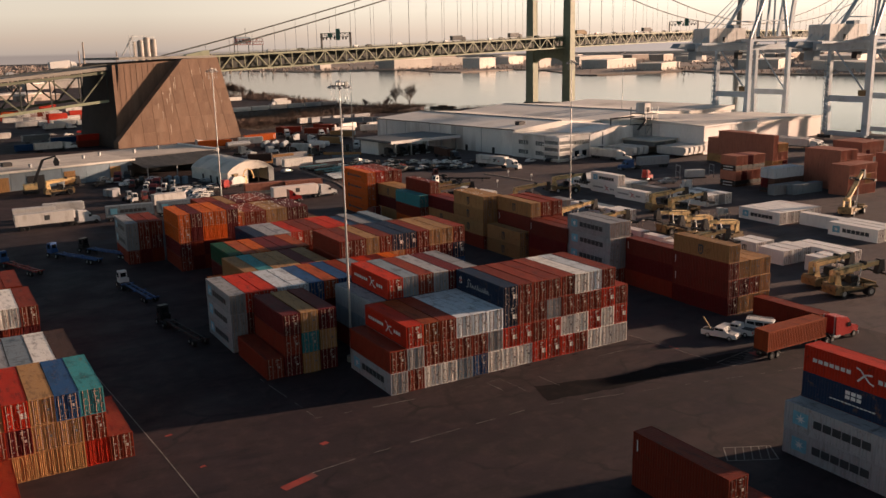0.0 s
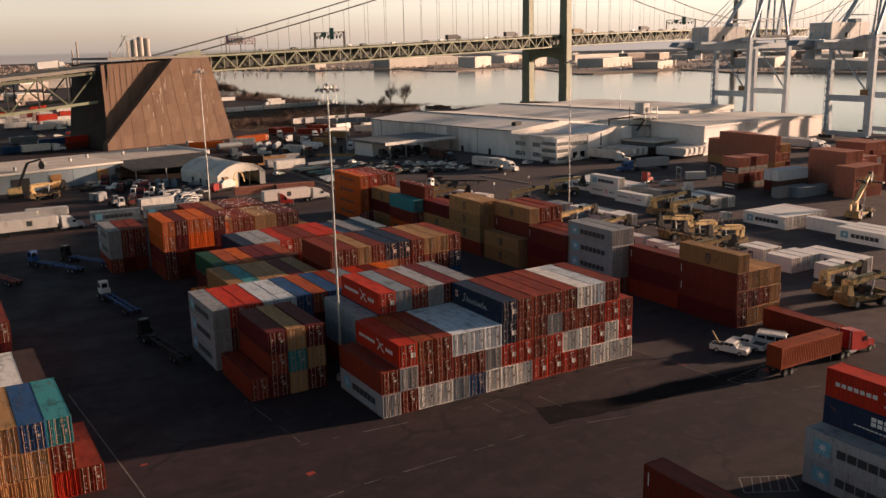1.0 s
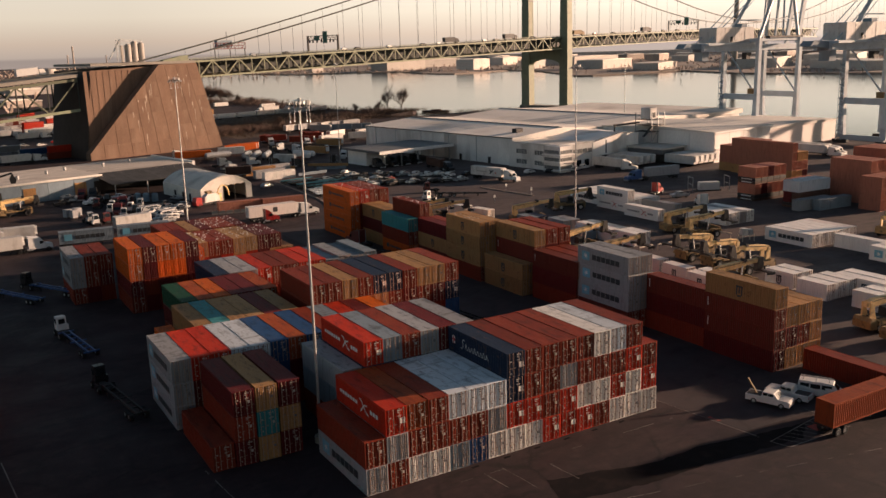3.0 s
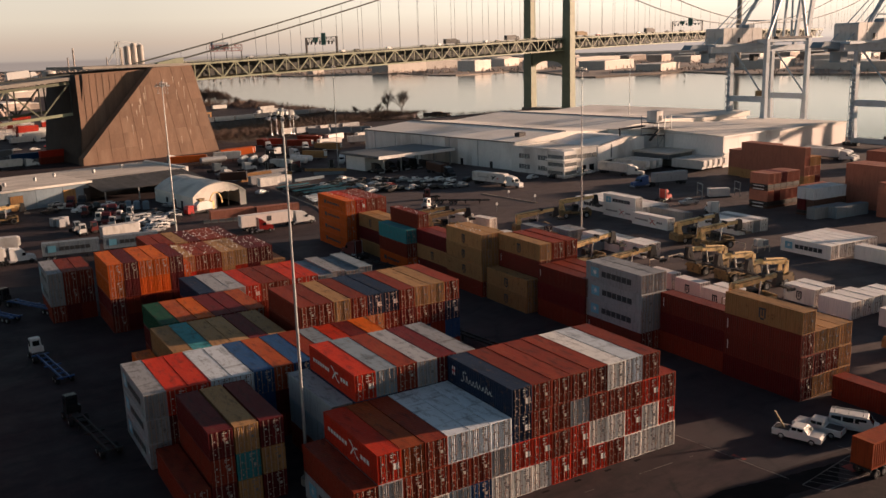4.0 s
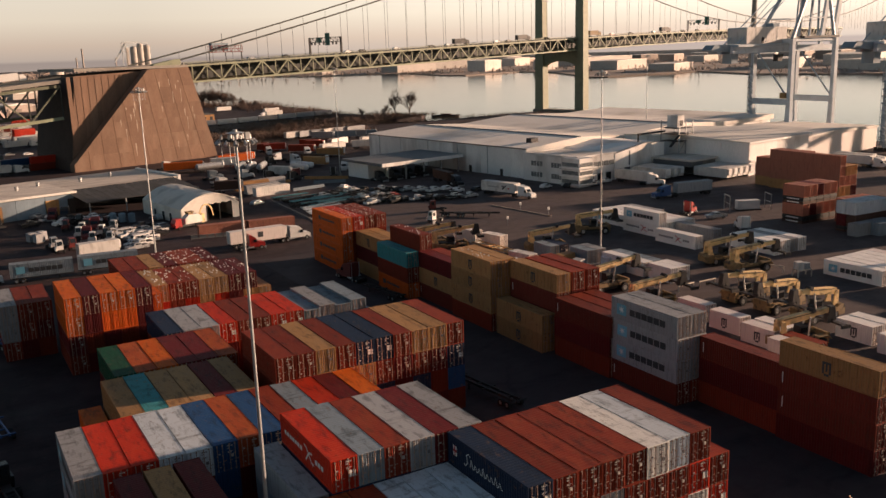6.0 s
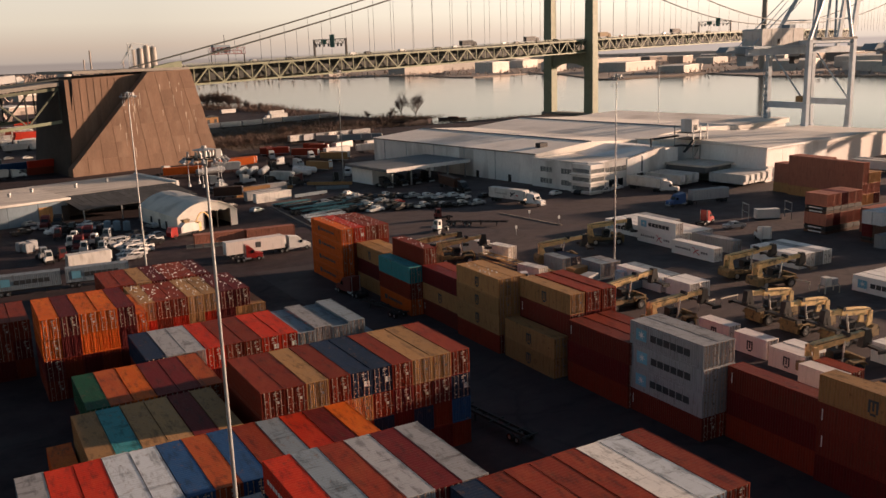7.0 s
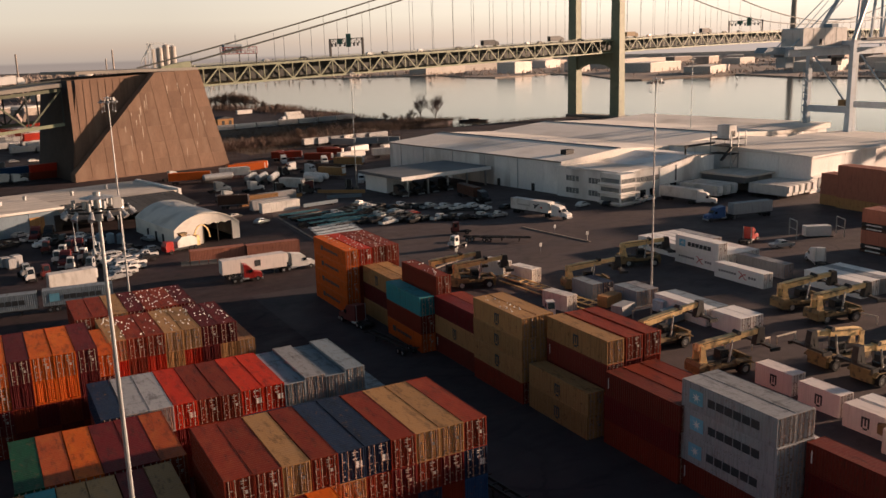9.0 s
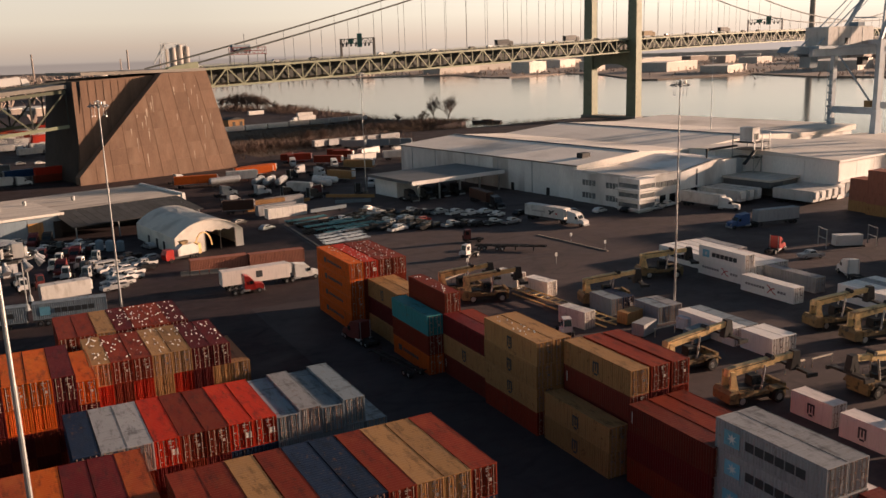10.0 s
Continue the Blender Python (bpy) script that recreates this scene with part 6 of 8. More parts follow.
def semi_truck(m, coat, colour, load="container", sleeper=True, label="", sign=""):
    t = thing("semi_truck", m, label, "truck", "road trucks")
    tractor_unit(t, 4.0, coat, sleeper)
    chassis_frame(t, -8.2, 5.6, DARK, 1.2)
    if load == "container":
        g = Geo()
        src = BODY.setdefault(12.192, container_body(12.192))
        rot = pose(-1.9, 0, 1.22, 0, 0, -90)
        g.v = [tuple(rot @ Vector(v)) for v in src.v]
        g.f = list(src.f)
        g.quad((-7.96, 1.1, 1.35), (-7.96, -1.1, 1.35), (-7.96, -1.1, 4.0), (-7.96, 1.1, 4.0))
        part("loaded_box", g, COAT[colour], t, f"{LABEL[colour]} corrugated container on the trailer")
    elif load == "van":
        part("loaded_box", Geo().prism([(-8.4, 1.25), (5.4, 1.25), (5.4, 4.05), (5.25, 4.15), (-8.4, 4.15)], -1.28, 1.28), BOXWHITE if colour == "w" else COAT[colour], t, f"smooth {LABEL[colour]} trailer box")
        part("reefer_unit", Geo().box(5.4, 5.9, -.95, .95, 2.0, 3.9), WHITE, t)
    if sign == "s":
        for y in (-1.3, 1.3):
            part("sign_square", Geo().box(-1.6, -.3, y - .006, y + .006, 2.2, 3.5), LOGO_DARK, t, "dark square sign")
    for y in (-1.3, 1.3) if sign == "r" else ():
        part("sign_mark", Geo().prism([(.2, 2.1), (.7, 2.0), (1.5, 2.7), (2.3, 3.3), (1.9, 3.4), (1.0, 3.0), (.4, 3.3), (.1, 3.1), (.6, 2.7)], y - .006, y + .006), LOGO_DARK, t, "dark swooping mark")
        part("sign_bar", Geo().box(-5.6, -1.0, y - .006, y + .006, 2.45, 2.85), LOGO_PALE, t, "faint pale grey lettering as a plain bar")
        part("sign_spot", Geo().box(2.6, 3.3, y - .006, y + .006, 2.3, 2.7), LOGO_RED, t)
    return t


def yard_tractor(m, coat, trailer=None, label="white terminal tractor parked on asphalt"):
    t = thing("terminal_tractor", m, label, "terminal tractor", "terminal tractors")
    part("truck_frame", Geo().box(-2.4, 2.6, -.5, .5, .5, .95), DARK, t)
    cab = part("cab", Geo().prism([(.7, .9), (2.3, .9), (2.35, 1.9), (2.1, 3.1), (.8, 3.2), (.7, 3.1)], -.75, .75, .06), coat, t)
    part("windscreen", Geo().quad((2.37, -.62, 1.95), (2.37, .62, 1.95), (2.14, .58, 2.95), (2.14, -.58, 2.95)), GLASS, cab)
    for y in (-.765, .765):
        part("side_window", Geo().box(1.1, 1.95, y - .01, y + .01, 1.9, 2.8), GLASS, cab)
    part("rear_window", Geo().box(.68, .70, -.5, .5, 2.0, 2.8), GLASS, cab)
    part("engine_cover", Geo().box(1.0, 2.6, -1.1, -.76, .8, 1.6), coat, t)
    part("fifth_wheel", Geo().box(-1.8, -.6, -.5, .5, .95, 1.15), DARK, t)
    for y in (-.95, .95):
        wheel(t, 1.75, y, .5, .32)
        wheel(t, -1.2, y, .5, .5)
    if trailer is not None:
        chassis_frame(t, -14.2, -1.0, trailer, 1.2)
    return t


def pickup(m, coat, label="white pickup truck parked on asphalt", van=False, rack=False, name="pickup_truck", cat="pickup"):
    t = thing(name, m, label, cat, "parked cars")
    if van:
        body = [(-2.6, .35), (2.6, .35), (2.65, .95), (2.2, 1.15), (1.5, 2.05), (-2.5, 2.1), (-2.65, 1.2)]
    else:
        body = [(-2.7, .4), (2.7, .4), (2.72, .95), (2.5, 1.12), (1.35, 1.15), (.75, 1.75), (-.6, 1.78), (-.75, 1.12), (-2.7, 1.1)]
    part("body", Geo().prism(body, -.97, .97, .13), coat, t)
    if van:
        part("windscreen", Geo().quad((2.14, -.8, 1.24), (2.14, .8, 1.24), (1.6, .74, 1.98), (1.6, -.74, 1.98)), GLASS, t)
        sides = ((.2, 1.4), (-1.1, .05), (-2.3, -1.25))
    else:
        part("windscreen", Geo().quad((1.3, -.8, 1.2), (1.3, .8, 1.2), (.8, .76, 1.7), (.8, -.76, 1.7)), GLASS, t)
        part("bed", Geo().box(-2.6, -.9, -.75, .75, 1.06, 1.125), DARK, t)
        sides = ((.08, .7), (-.55, .0))
    for x0, x1 in sides:
        for y in (-.875, .875):
            part("side_window", Geo().box(x0, x1, y - .05, y + .05, 1.22, 1.66 if not van else 1.8), GLASS, t)
    for y in (-.62, .62) if m.translation.y < 150 else ():
        part("headlight", Geo().box(2.66, 2.75, y - .18, y + .18, .72, .92), LENS, t)
        part("tail_light", Geo().box(-2.73, -2.66, y * 1.25 - .08, y * 1.25 + .08, .75, 1.05), LOGO_RED, t)
    for x in (-1.65, 1.7):
        for y in (-.86, .86):
            wheel(t, x, y, .38, .26)
    if rack:
        g = Geo()
        for x in (-2, -.5, 1):
            g.bar((x, -.7, 2.35), (x, .7, 2.35), .07, .07).bar((x, -.7, 2.05), (x, -.7, 2.35), .06, .06).bar((x, .7, 2.05), (x, .7, 2.35), .06, .06)
        g.bar((-2.4, .3, 2.42), (1.4, .3, 2.42), .08, .06).bar((-2.4, -.1, 2.42), (1.4, -.1, 2.42), .08, .06)
        part("roof_rack", g, STEEL, t)
    return t


def car(m, coat, label):
    t = thing("car", m, label, "car", "parked cars")
    part("body", Geo().prism([(-2.25, .32), (2.25, .32), (2.3, .7), (1.2, .95), (.5, 1.46), (-1.3, 1.48), (-2.15, 1.0), (-2.3, .8)], -.9, .9, .14), coat, t)
    part("windscreen", Geo().quad((1.14, -.7, 1.0), (1.14, .7, 1.0), (.56, .64, 1.42), (.56, -.64, 1.42)), GLASS, t)
    for y in (-.8, .8):
        part("side_window", Geo().box(-1.2, .6, y - .05, y + .05, 1.0, 1.36), GLASS, t)
    for x in (-1.4, 1.4):
        for y in (-.8, .8):
            wheel(t, x, y, .34, .22)
    return t


def reach_stacker(m, lift=5.2, reach=9.8):
    """A container handler; it looks along +x, its boom hinged at the rear and the spreader at the front."""
    t = thing("reach_stacker", m, "weathered yellow container reach stacker on the yard", "reach stacker", "reach stackers")
    part("chassis", Geo().prism([(-4.0, .8), (3.2, .6), (3.4, 1.2), (2.8, 1.55), (.6, 1.5), (-4.0, 1.7)], -1.3, 1.3), DARK, t)
    part("counterweight", Geo().prism([(-4.9, .75), (-3.5, .65), (-3.3, 2.0), (-3.7, 2.35), (-4.6, 2.4), (-4.95, 1.9)], -1.7, 1.7, .1), GRIME, t)
    part("engine_cover", Geo().prism([(-3.4, 1.6), (-.7, 1.5), (-.7, 2.15), (-3.4, 2.4)], -.95, .95, .1), DARK, t)
    for y in (-1.45, 1.45):
        part("side_deck", Geo().prism([(-3.4, 1.35), (1.1, 1.35), (1.1, 1.75), (-1.4, 1.75), (-1.6, 2.1), (-3.4, 2.1)], y - .38, y + .38), GRIME, t)
        part("hand_rail", Geo().rail([(-1.4, y * 1.2, 1.75), (-1.4, y * 1.2, 2.7), (.9, y * 1.2, 2.7), (.9, y * 1.2, 1.75)], .06, .06), DARK, t)
        part("boom_support", Geo().prism([(-4.3, 1.9), (-2.9, 1.8), (-3.3, 3.2), (-3.5, 4.5), (-4.2, 4.6), (-4.2, 3.4)], y * .52 - .14, y * .52 + .14), YELLOW, t)
        part("lift_cylinder", Geo().tube((.6, y * .5, 1.5), (-.1 + .13 * reach, y * .42, 4.35 + (lift - 4.4) * .4), .17, .13, 8), STEEL, t)
        part("fender", Geo().prism([(1.0, 1.75), (1.4, 2.05), (3.2, 2.05), (3.8, 1.6), (3.7, 1.45), (3.1, 1.9), (1.5, 1.9), (1.1, 1.6)], y * 1.08 - .68, y * 1.08 + .68), GRIME, t)
        for yy in (y * .85, y * 1.35):
            wheel(t, 2.35, yy, .85, .6)
        wheel(t, -2.9, y * .95, .82, .6)
    cab = part("operator_cab", Geo().prism([(-.9, 1.75), (.8, 1.75), (.95, 2.5), (.6, 3.45), (-.8, 3.5)], -.72, .72, .08), DARK, t, "dark glazed operator cab")
    part("cab_glass", Geo().quad((.97, -.55, 2.45), (.97, .55, 2.45), (.63, .5, 3.35), (.63, -.5, 3.35)), GLASS, cab)
    for y in (-.73, .73):
        part("side_window", Geo().box(-.7, .6, y - .02, y + .02, 2.3, 3.2), GLASS, cab)
    up = (lift - 4.4) / reach
    boom = part("boom", Geo().prism([(-4.4, 3.9), (-3.2, 3.85), (-3.9 + reach * .66, 3.95 + up * reach * .66), (-3.9 + reach * .66, 4.95 + up * reach * .66), (-3.0, 5.0), (-4.2, 4.8)], -.45, .45), YELLOW, t,
                "yellow box-section boom")
    part("boom_section", Geo().bar((-3.9 + reach * .5, 0, 4.45 + up * reach * .5), (-3.9 + reach, 0, 4.45 + up * reach), .66, .72), YELLOW, boom)
    part("hose_reel", Geo().tube((-3.9 + reach * .62, -.6, 5.0 + up * reach * .6), (-3.9 + reach * .62, .6, 5.0 + up * reach * .6), .34, n=10), DARK, boom)
    for y in (-.5, .5):
        part("hydraulic_pipe", Geo().tube((-3.6, y, 4.75), (-3.9 + reach * .64, y, 4.75 + up * reach * .64), .05, n=5), DARK, boom)
    x, z = -3.9 + reach, 4.45 + up * reach
    part("boom_head", Geo().prism([(x - .6, z - .6), (x + .3, z - 1.7), (x + .8, z - 1.6), (x + .5, z + .5), (x - .4, z + .55)], -.48, .48), DARK, t)
    sp = part("spreader", Geo().box(x - .1, x + .7, -3.0, 3.0, z - 2.0, z - 1.7), DARK, t, "dark container spreader")
    part("rotator", Geo().tube((x + .4, 0, z - 1.8), (x + .4, 0, z - 1.3), .55, n=12), DARK, sp)
    for y in (-3.0, 3.0):
        part("spreader_arm", Geo().box(x - .5, x + 1.1, y - .16, y + .16, z - 2.2, z - 1.7), DARK, sp)
    part("tilt_frame", Geo().prism([(x - .9, z - 2.0), (x - .2, z - 2.0), (x + .1, z - .6), (x - .6, z - .4)], -.5, .5), DARK, sp)
    part("front_guard", Geo().box(3.3, 3.75, -1.7, 1.7, .5, 2.3), GRIME, t)
    for y in (-.9, .9):
        part("headlight", Geo().box(3.36, 3.5, y - .15, y + .15, .95, 1.2), LENS, t)
    return t


def empty_chassis(m, coat, label="empty skeletal container chassis parked on asphalt"):
    t = thing("container_chassis", m, label, "trailer", "parked chassis")
    chassis_frame(t, -6.2, 6.2, coat, 1.2)
    return t


def box_trailer(m, colour, label, length=14.5):
    t = thing("box_trailer", m, label, "trailer", "parked trailers")
    h = length / 2
    part("box_body", Geo().prism([(-h, 1.15), (h, 1.15), (h, 4.0), (h - .12, 4.1), (-h + .12, 4.1), (-h, 4.0)], -1.28, 1.28), BOXWHITE if colour == "w" else COAT[colour], t)
    for x in (-h * .4, h * .4) if m.translation.y < 260 else ():
        part("roof_seam", Geo().box(x - .06, x + .06, -1.26, 1.26, 4.09, 4.125), SILVER, t)
    part("side_skirt", Geo().box(-h + .3, h - .3, -1.3, 1.3, 1.12, 1.28), SILVER, t)
    part("door_frame", Geo().box(-h - .04, -h + .02, -1.2, 1.2, 1.2, 4.0), SILVER, t)
    for x in (-h + 1.6, -h + 2.9):
        for y in (-1, 1):
            wheel(t, x, y, .5, .5)
    for y in (-.8, .8):
        part("landing_leg", Geo().box(h - 3.2, h - 3.0, y - .1, y + .1, .06, 1.15), DARK, t)
    part("front_unit", Geo().box(h, h + .45, -.9, .9, 2.0, 3.9), WHITE, t)
    return t


def tanker(m, coat, label):
    t = thing("tank_trailer", m, label, "trailer", "parked trailers")
    g = Geo().tube((-5.4, 0, 2.2), (5.4, 0, 2.2), 1.15, n=16).tube((-5.8, 0, 2.2), (-5.4, 0, 2.2), .7, 1.15, 16).tube((5.4, 0, 2.2), (5.8, 0, 2.2), 1.15, .7, 16)
    part("tank", g, coat, t)
    for x in (-2, 0, 2):
        part("hatch", Geo().tube((x, 0, 3.25), (x, 0, 3.5), .3, n=10), STEEL, t)
    part("frame", Geo().box(-5.2, 5.2, -.5, .5, .85, 1.1), DARK, t)
    for x in (-4.2, -3.0):
        for y in (-.95, .95):
            wheel(t, x, y, .5, .5)
    for y in (-.7, .7):
        part("landing_leg", Geo().box(2.9, 3.1, y - .08, y + .08, .05, .9), DARK, t)
    return t


# trucks on the yard
semi_truck(pose(57.4, -16.4, 0, 0, 0, -0.5), CABRED, "q", label="red semi truck hauling an orange-brown container across the yard")
container("b", pose(66.5, -7.6, 0, 0, 0, 0.6), 12.192, "lone boxes", "standing on asphalt")
semi_truck(pose(-21.6, 148.9, 0, 0, 0, 2), WHITE, "w", "van", True, "white semi truck with a white box trailer", "s")
semi_truck(pose(47.3, 151.4, 0, 0, 0, 1), WHITE, "p", "van", True, "white semi truck with a cream box trailer", "s")
yt = thing("road_tractor", pose(43.9, 147.6, 0, 0, 0, -4), "red bonneted road tractor without a trailer", "truck", "road trucks")
tractor_unit(yt, -4, CABRED, False)
yt = thing("road_tractor", pose(50.6, 107.4, 0, 0, 0, 100), "dark red road tractor parked beside the stacks", "truck", "road trucks")
tractor_unit(yt, -4, MAROON, True)
semi_truck(pose(131.6, 172.5, 0, 0, 0, -76), WHITE, "w", "van", True, "white semi truck with a white refrigerated trailer", "r")
semi_truck(pose(131, 207, 0, 0, 0, -95), CABBLACK, "d", label="dark semi truck with a dull red container")
semi_truck(pose(172.4, 136.4, 0, 0, 0, 171), CABBLUE, "g", label="blue semi truck with a grey container")
yt = thing("road_tractor", pose(146, 92, 0, 0, 0, 60), "white road tractor parked among the boxes", "truck", "road trucks")
tractor_unit(yt, -4, WHITE, True)
yt = thing("road_tractor", pose(151.6, 115, 0, 0, 0, 20), "red day cab tractor parked among the boxes", "truck", "road trucks")
tractor_unit(yt, -4, CABRED, False)
for x, y, a, c in ((178.5, 157.5, -55, WHITE), (119.5, 357, 70, WHITE), (63, 316, 10, WHITE), (67, 252, 10, WHITE), (229, 151, -30, WHITE)):
    yt = thing("road_tractor", pose(x, y, 0, 0, 0, a), "white road tractor parked in the yard", "truck", "road trucks")
    tractor_unit(yt, -4, c, True)
for x, y in ((115.3, 226.0), (121.5, 227), (127.2, 228), (133.0, 229)):
    yt = thing("road_tractor", pose(x, y, 0, 0, 0, -82), "road tractor parked under the service canopy", "truck", "road trucks")
    tractor_unit(yt, -4, random.Random(int(x)).choice((CABBLACK, DARK, SILVER)), True)

# long grey boxes on trailers beside the road
for x, y, a, code in ((-2.2, 147.4, -7, "k"), (10.9, 146.6, -7, "k")):
    tb = thing("container_trailer", pose(x, y, 0, 0, 0, a), "slate-grey container on a roadside trailer", "trailer", "roadside trailers")
    chassis_frame(tb, -6.2, 6.2, DARK, 1.2)
    g = Geo()
    g.v = [tuple(pose(0, 0, 1.22, 0, 0, 90) @ Vector(v)) for v in BODY[12.192].v]
    g.f = list(BODY[12.192].f)
    part("loaded_box", g, COAT["s"], tb)
    part("sign_square", Geo().box(-4.9, -3.2, -1.245, -1.235, 2.0, 3.5), LOGO_BLUE, tb)
    for i in range(6):
        part("sign_block", Geo().box(-2.5 + 1.11 * i, -1.52 + 1.11 * i, -1.245, -1.235, 2.25, 3.1), LOGO_DARK, tb)
for x, y, a, c in ((11.2, 161.0, 8, "w"), (-24.5, 158.5, -2, "w"), (-16.8, 162.0, -6, "w")):
    box_trailer(pose(x, y, 0, 0, 0, a), c, "white box trailer parked beside the road", 9 if x > 0 else 10)
for x, y in ((43, 170.4), (55.4, 168.6)):
    container("f", pose(x, y, 0, 0, 0, 86), 12.192, "boxes by the tent", "standing on asphalt")

# left lane tractors with empty chassis
yard_tractor(pose(-17.8, 75.2, 0, 0, 0, 98), WHITE, CABBLUE, "white terminal tractor pulling an empty blue chassis")
yard_tractor(pose(-16.9, 46.8, 0, 0, 0, 98), CABBLACK, DARK, "black terminal tractor pulling an empty chassis")
yard_tractor(pose(-25.2, 111, 0, 0, 0, 118), CABBLUE, CABBLUE, "blue terminal tractor pulling an empty chassis")
yard_tractor(pose(-18.5, 112, 0, 0, 0, 118), CABBLACK, CABBLUE, "dark terminal tractor pulling an empty chassis")
yard_tractor(pose(-35.5, 108, 0, 0, 0, 110), CABBLUE, CABRED, "blue terminal tractor with a red chassis")
yard_tractor(pose(94, 149, 0, 0, 0, 200), WHITE, None)
yard_tractor(pose(102.3, 162.4, 0, 0, 0, 160), MAROON, None, "maroon terminal tractor parked on the open lot")
yard_tractor(pose(80.0, 93.0, 0, 0, 0, 250), WHITE, None)
for i, (x, y, a) in enumerate(((13.2, 196, 250), (15.3, 201, 245), (18.1, 205, 250), (14.8, 210, 240), (3.5, 179.8, 280), (4.2, 174.6, 275), (7.2, 176.2, 280), (13.2, 180.5, 255),
                               (17.6, 183.5, 235), (17.4, 178, 240), (17.2, 189, 240), (10.2, 203.5, 250), (11.5, 190, 250), (20.4, 201.0, 240), (21, 194, 240))):
    yard_tractor(pose(x, y, 0, 0, 0, a), (WHITE, MAROON, WHITE, CABBLACK, SILVER)[i % 5], None, ("white", "maroon", "white", "black", "silver")[i % 5] + " terminal tractor parked in a loose row")

# cars, pickups and vans
pk = pickup(pose(51.7, -7.1, 0, 0, 0, -70), WHITE, "white pickup truck with a small raised jib")
part("jib", Geo().bar((-1.6, 0, 1.1), (-2.9, .3, 2.7), .16, .16), GRIME, pk)
pickup(pose(55.1, -7.2, 0, 0, 0, 108), WHITE)
pickup(pose(58.8, -9.0, 0, 0, 0, -60), WHITE, "white work van with a ladder rack", True, True, "van", "van")
for i, (x, y, a) in enumerate(((-1.4, 230.3, 20), (5.4, 229.2, 25), (10.6, 214.5, 20), (23.6, 186.1, 200), (24.5, 181, 200), (22.4, 168.4, 190), (25.6, 176.0, 200), (31.5, 188.8, 190),
                               (94, 193.2, 20), (92.7, 185.2, 15), (100.5, 198.2, 20), (97.4, 216.9, 30), (152.3, 106.5, 165), (163.9, 168.9, 5), (123.1, 186.6, 20), (170, 171, 10))):
    if i % 3 == 1:
        car(pose(x, y, 0, 0, 0, a), (WHITE, SILVER, CABBLACK)[i % 2], "pale car parked on asphalt" if i % 2 < 2 else "")
    else:
        pickup(pose(x, y, 0, 0, 0, a), WHITE if i % 4 else SILVER)
for i in range(9):
    car(pose(104 + 6.5 * i, 206 - 4.2 * i if i < 4 else 199 - 3.4 * i, 0, 0, 0, 10 + 7 * (i % 3)), (CABBLACK, DARK, SILVER, WHITE)[i % 4], "car parked among empty chassis")

# reach stackers, by the foot of the boom
for x, y, a, lift, reach in ((114.5, 73.6, -11, 5.4, 10.2), (113.7, 66.0, -10, 5.2, 10.0), (80.8, 58.3, -7, 5.2, 10.2), (81.8, 70.7, -2, 5.6, 10.6), (104.3, 51.3, 176, 5.2, 8.8), (104.3, 44.5, 178, 5.0, 8.5),
                             (104.8, 37.4, 176, 5.2, 8.8), (113.2, 113.7, -24, 5.2, 9.2), (92.7, 104.5, -18, 5.4, 9.6), (73.6, 123.5, -11, 5.2, 9.6), (75.8, 118.0, -17, 5.4, 9.8), (84.2, 31.0, -11, 5.2, 9.0),
                             (86.1, 3.2, -8, 5.0, 8.6), (83.9, -2.6, -11, 5.2, 9.8), (148.5, 41.0, 14, 10.2, 9.0), (-15.5, 205.0, 8, 4.8, 9.4)):
    reach_stacker(pose(x, y, 0, 0, 0, a) @ pose(3.9, 0, 0), lift, reach)

# material handler by the shed
mh = thing("material_handler", pose(-19.5, 214, 0), "dark material handling crane with a raised jib", "crane")
part("undercarriage", Geo().box(-2.4, 2.4, -1.8, 1.8, .3, 1.3), DARK, mh)
part("house", Geo().prism([(-2, 1.4), (2, 1.4), (2, 3.4), (-2, 3.0)], -1.4, 1.4), YELLOW, mh)
part("jib", Geo().bar((1, 0, 3), (4.5, 0, 10.5), .6, .8), DARK, mh)
part("stick", Geo().bar((4.5, 0, 10.5), (8.5, 0, 11.5), .45, .5), DARK, mh)
part("grab", Geo().prism([(7.9, 8.4), (9.1, 8.4), (9.4, 9.6), (8.5, 11.4), (7.6, 9.6)], -.8, .8), DARK, mh)
for x in (-1.7, 1.7):
    for y in (-1.7, 1.7):
        wheel(mh, x, y, .6, .5)

# empty chassis lot
for i, (x, y) in enumerate(((76, 178.5), (76.5, 182), (77, 185.5), (77.5, 189), (76.5, 196), (78, 206))):
    empty_chassis(pose(x, y, 0, 0, 0, 8 + 3 * (i % 2)), CRANEBLUE if i < 4 else DARK, "empty pale blue skeletal chassis parked in a row" if i < 4 else "empty dark skeletal chassis")
for i in range(7):
    empty_chassis(pose(85.0 + 2.2 * (i % 2), 190 + 2.9 * i, 0, 0, 0, 12), TEAL if i % 3 else DARK, "empty teal skeletal chassis parked in a row")
for x, y, a in ((103.5, 151.5, -38), (106.5, 148.5, -38), (112, 178, -30), (116, 186, -32), (68, 131, 22)):
    empty_chassis(pose(x, y, 0, 0, 0, a), DARK)
empty_chassis(pose(40.2, 41.0, 0, 0, 0, 97), DARK)
empty_chassis(pose(50.6, 93.5, 0, 0, 0, 98), DARK)

# trailers at the docks and along the bank
for x in (15.6, 24.6, 28.2, 31.6):
    box_trailer(WH @ pose(x, -33.6, 0, 0, 0, -90), "w", "white refrigerated trailer backed to a dock", 13.6)
for i in range(5):
    box_trailer(WH @ pose(37.2 + 3.1 * i, -48.5, 0, 0, 0, -90), "w", "white refrigerated trailer backed to a dock", 12.6)
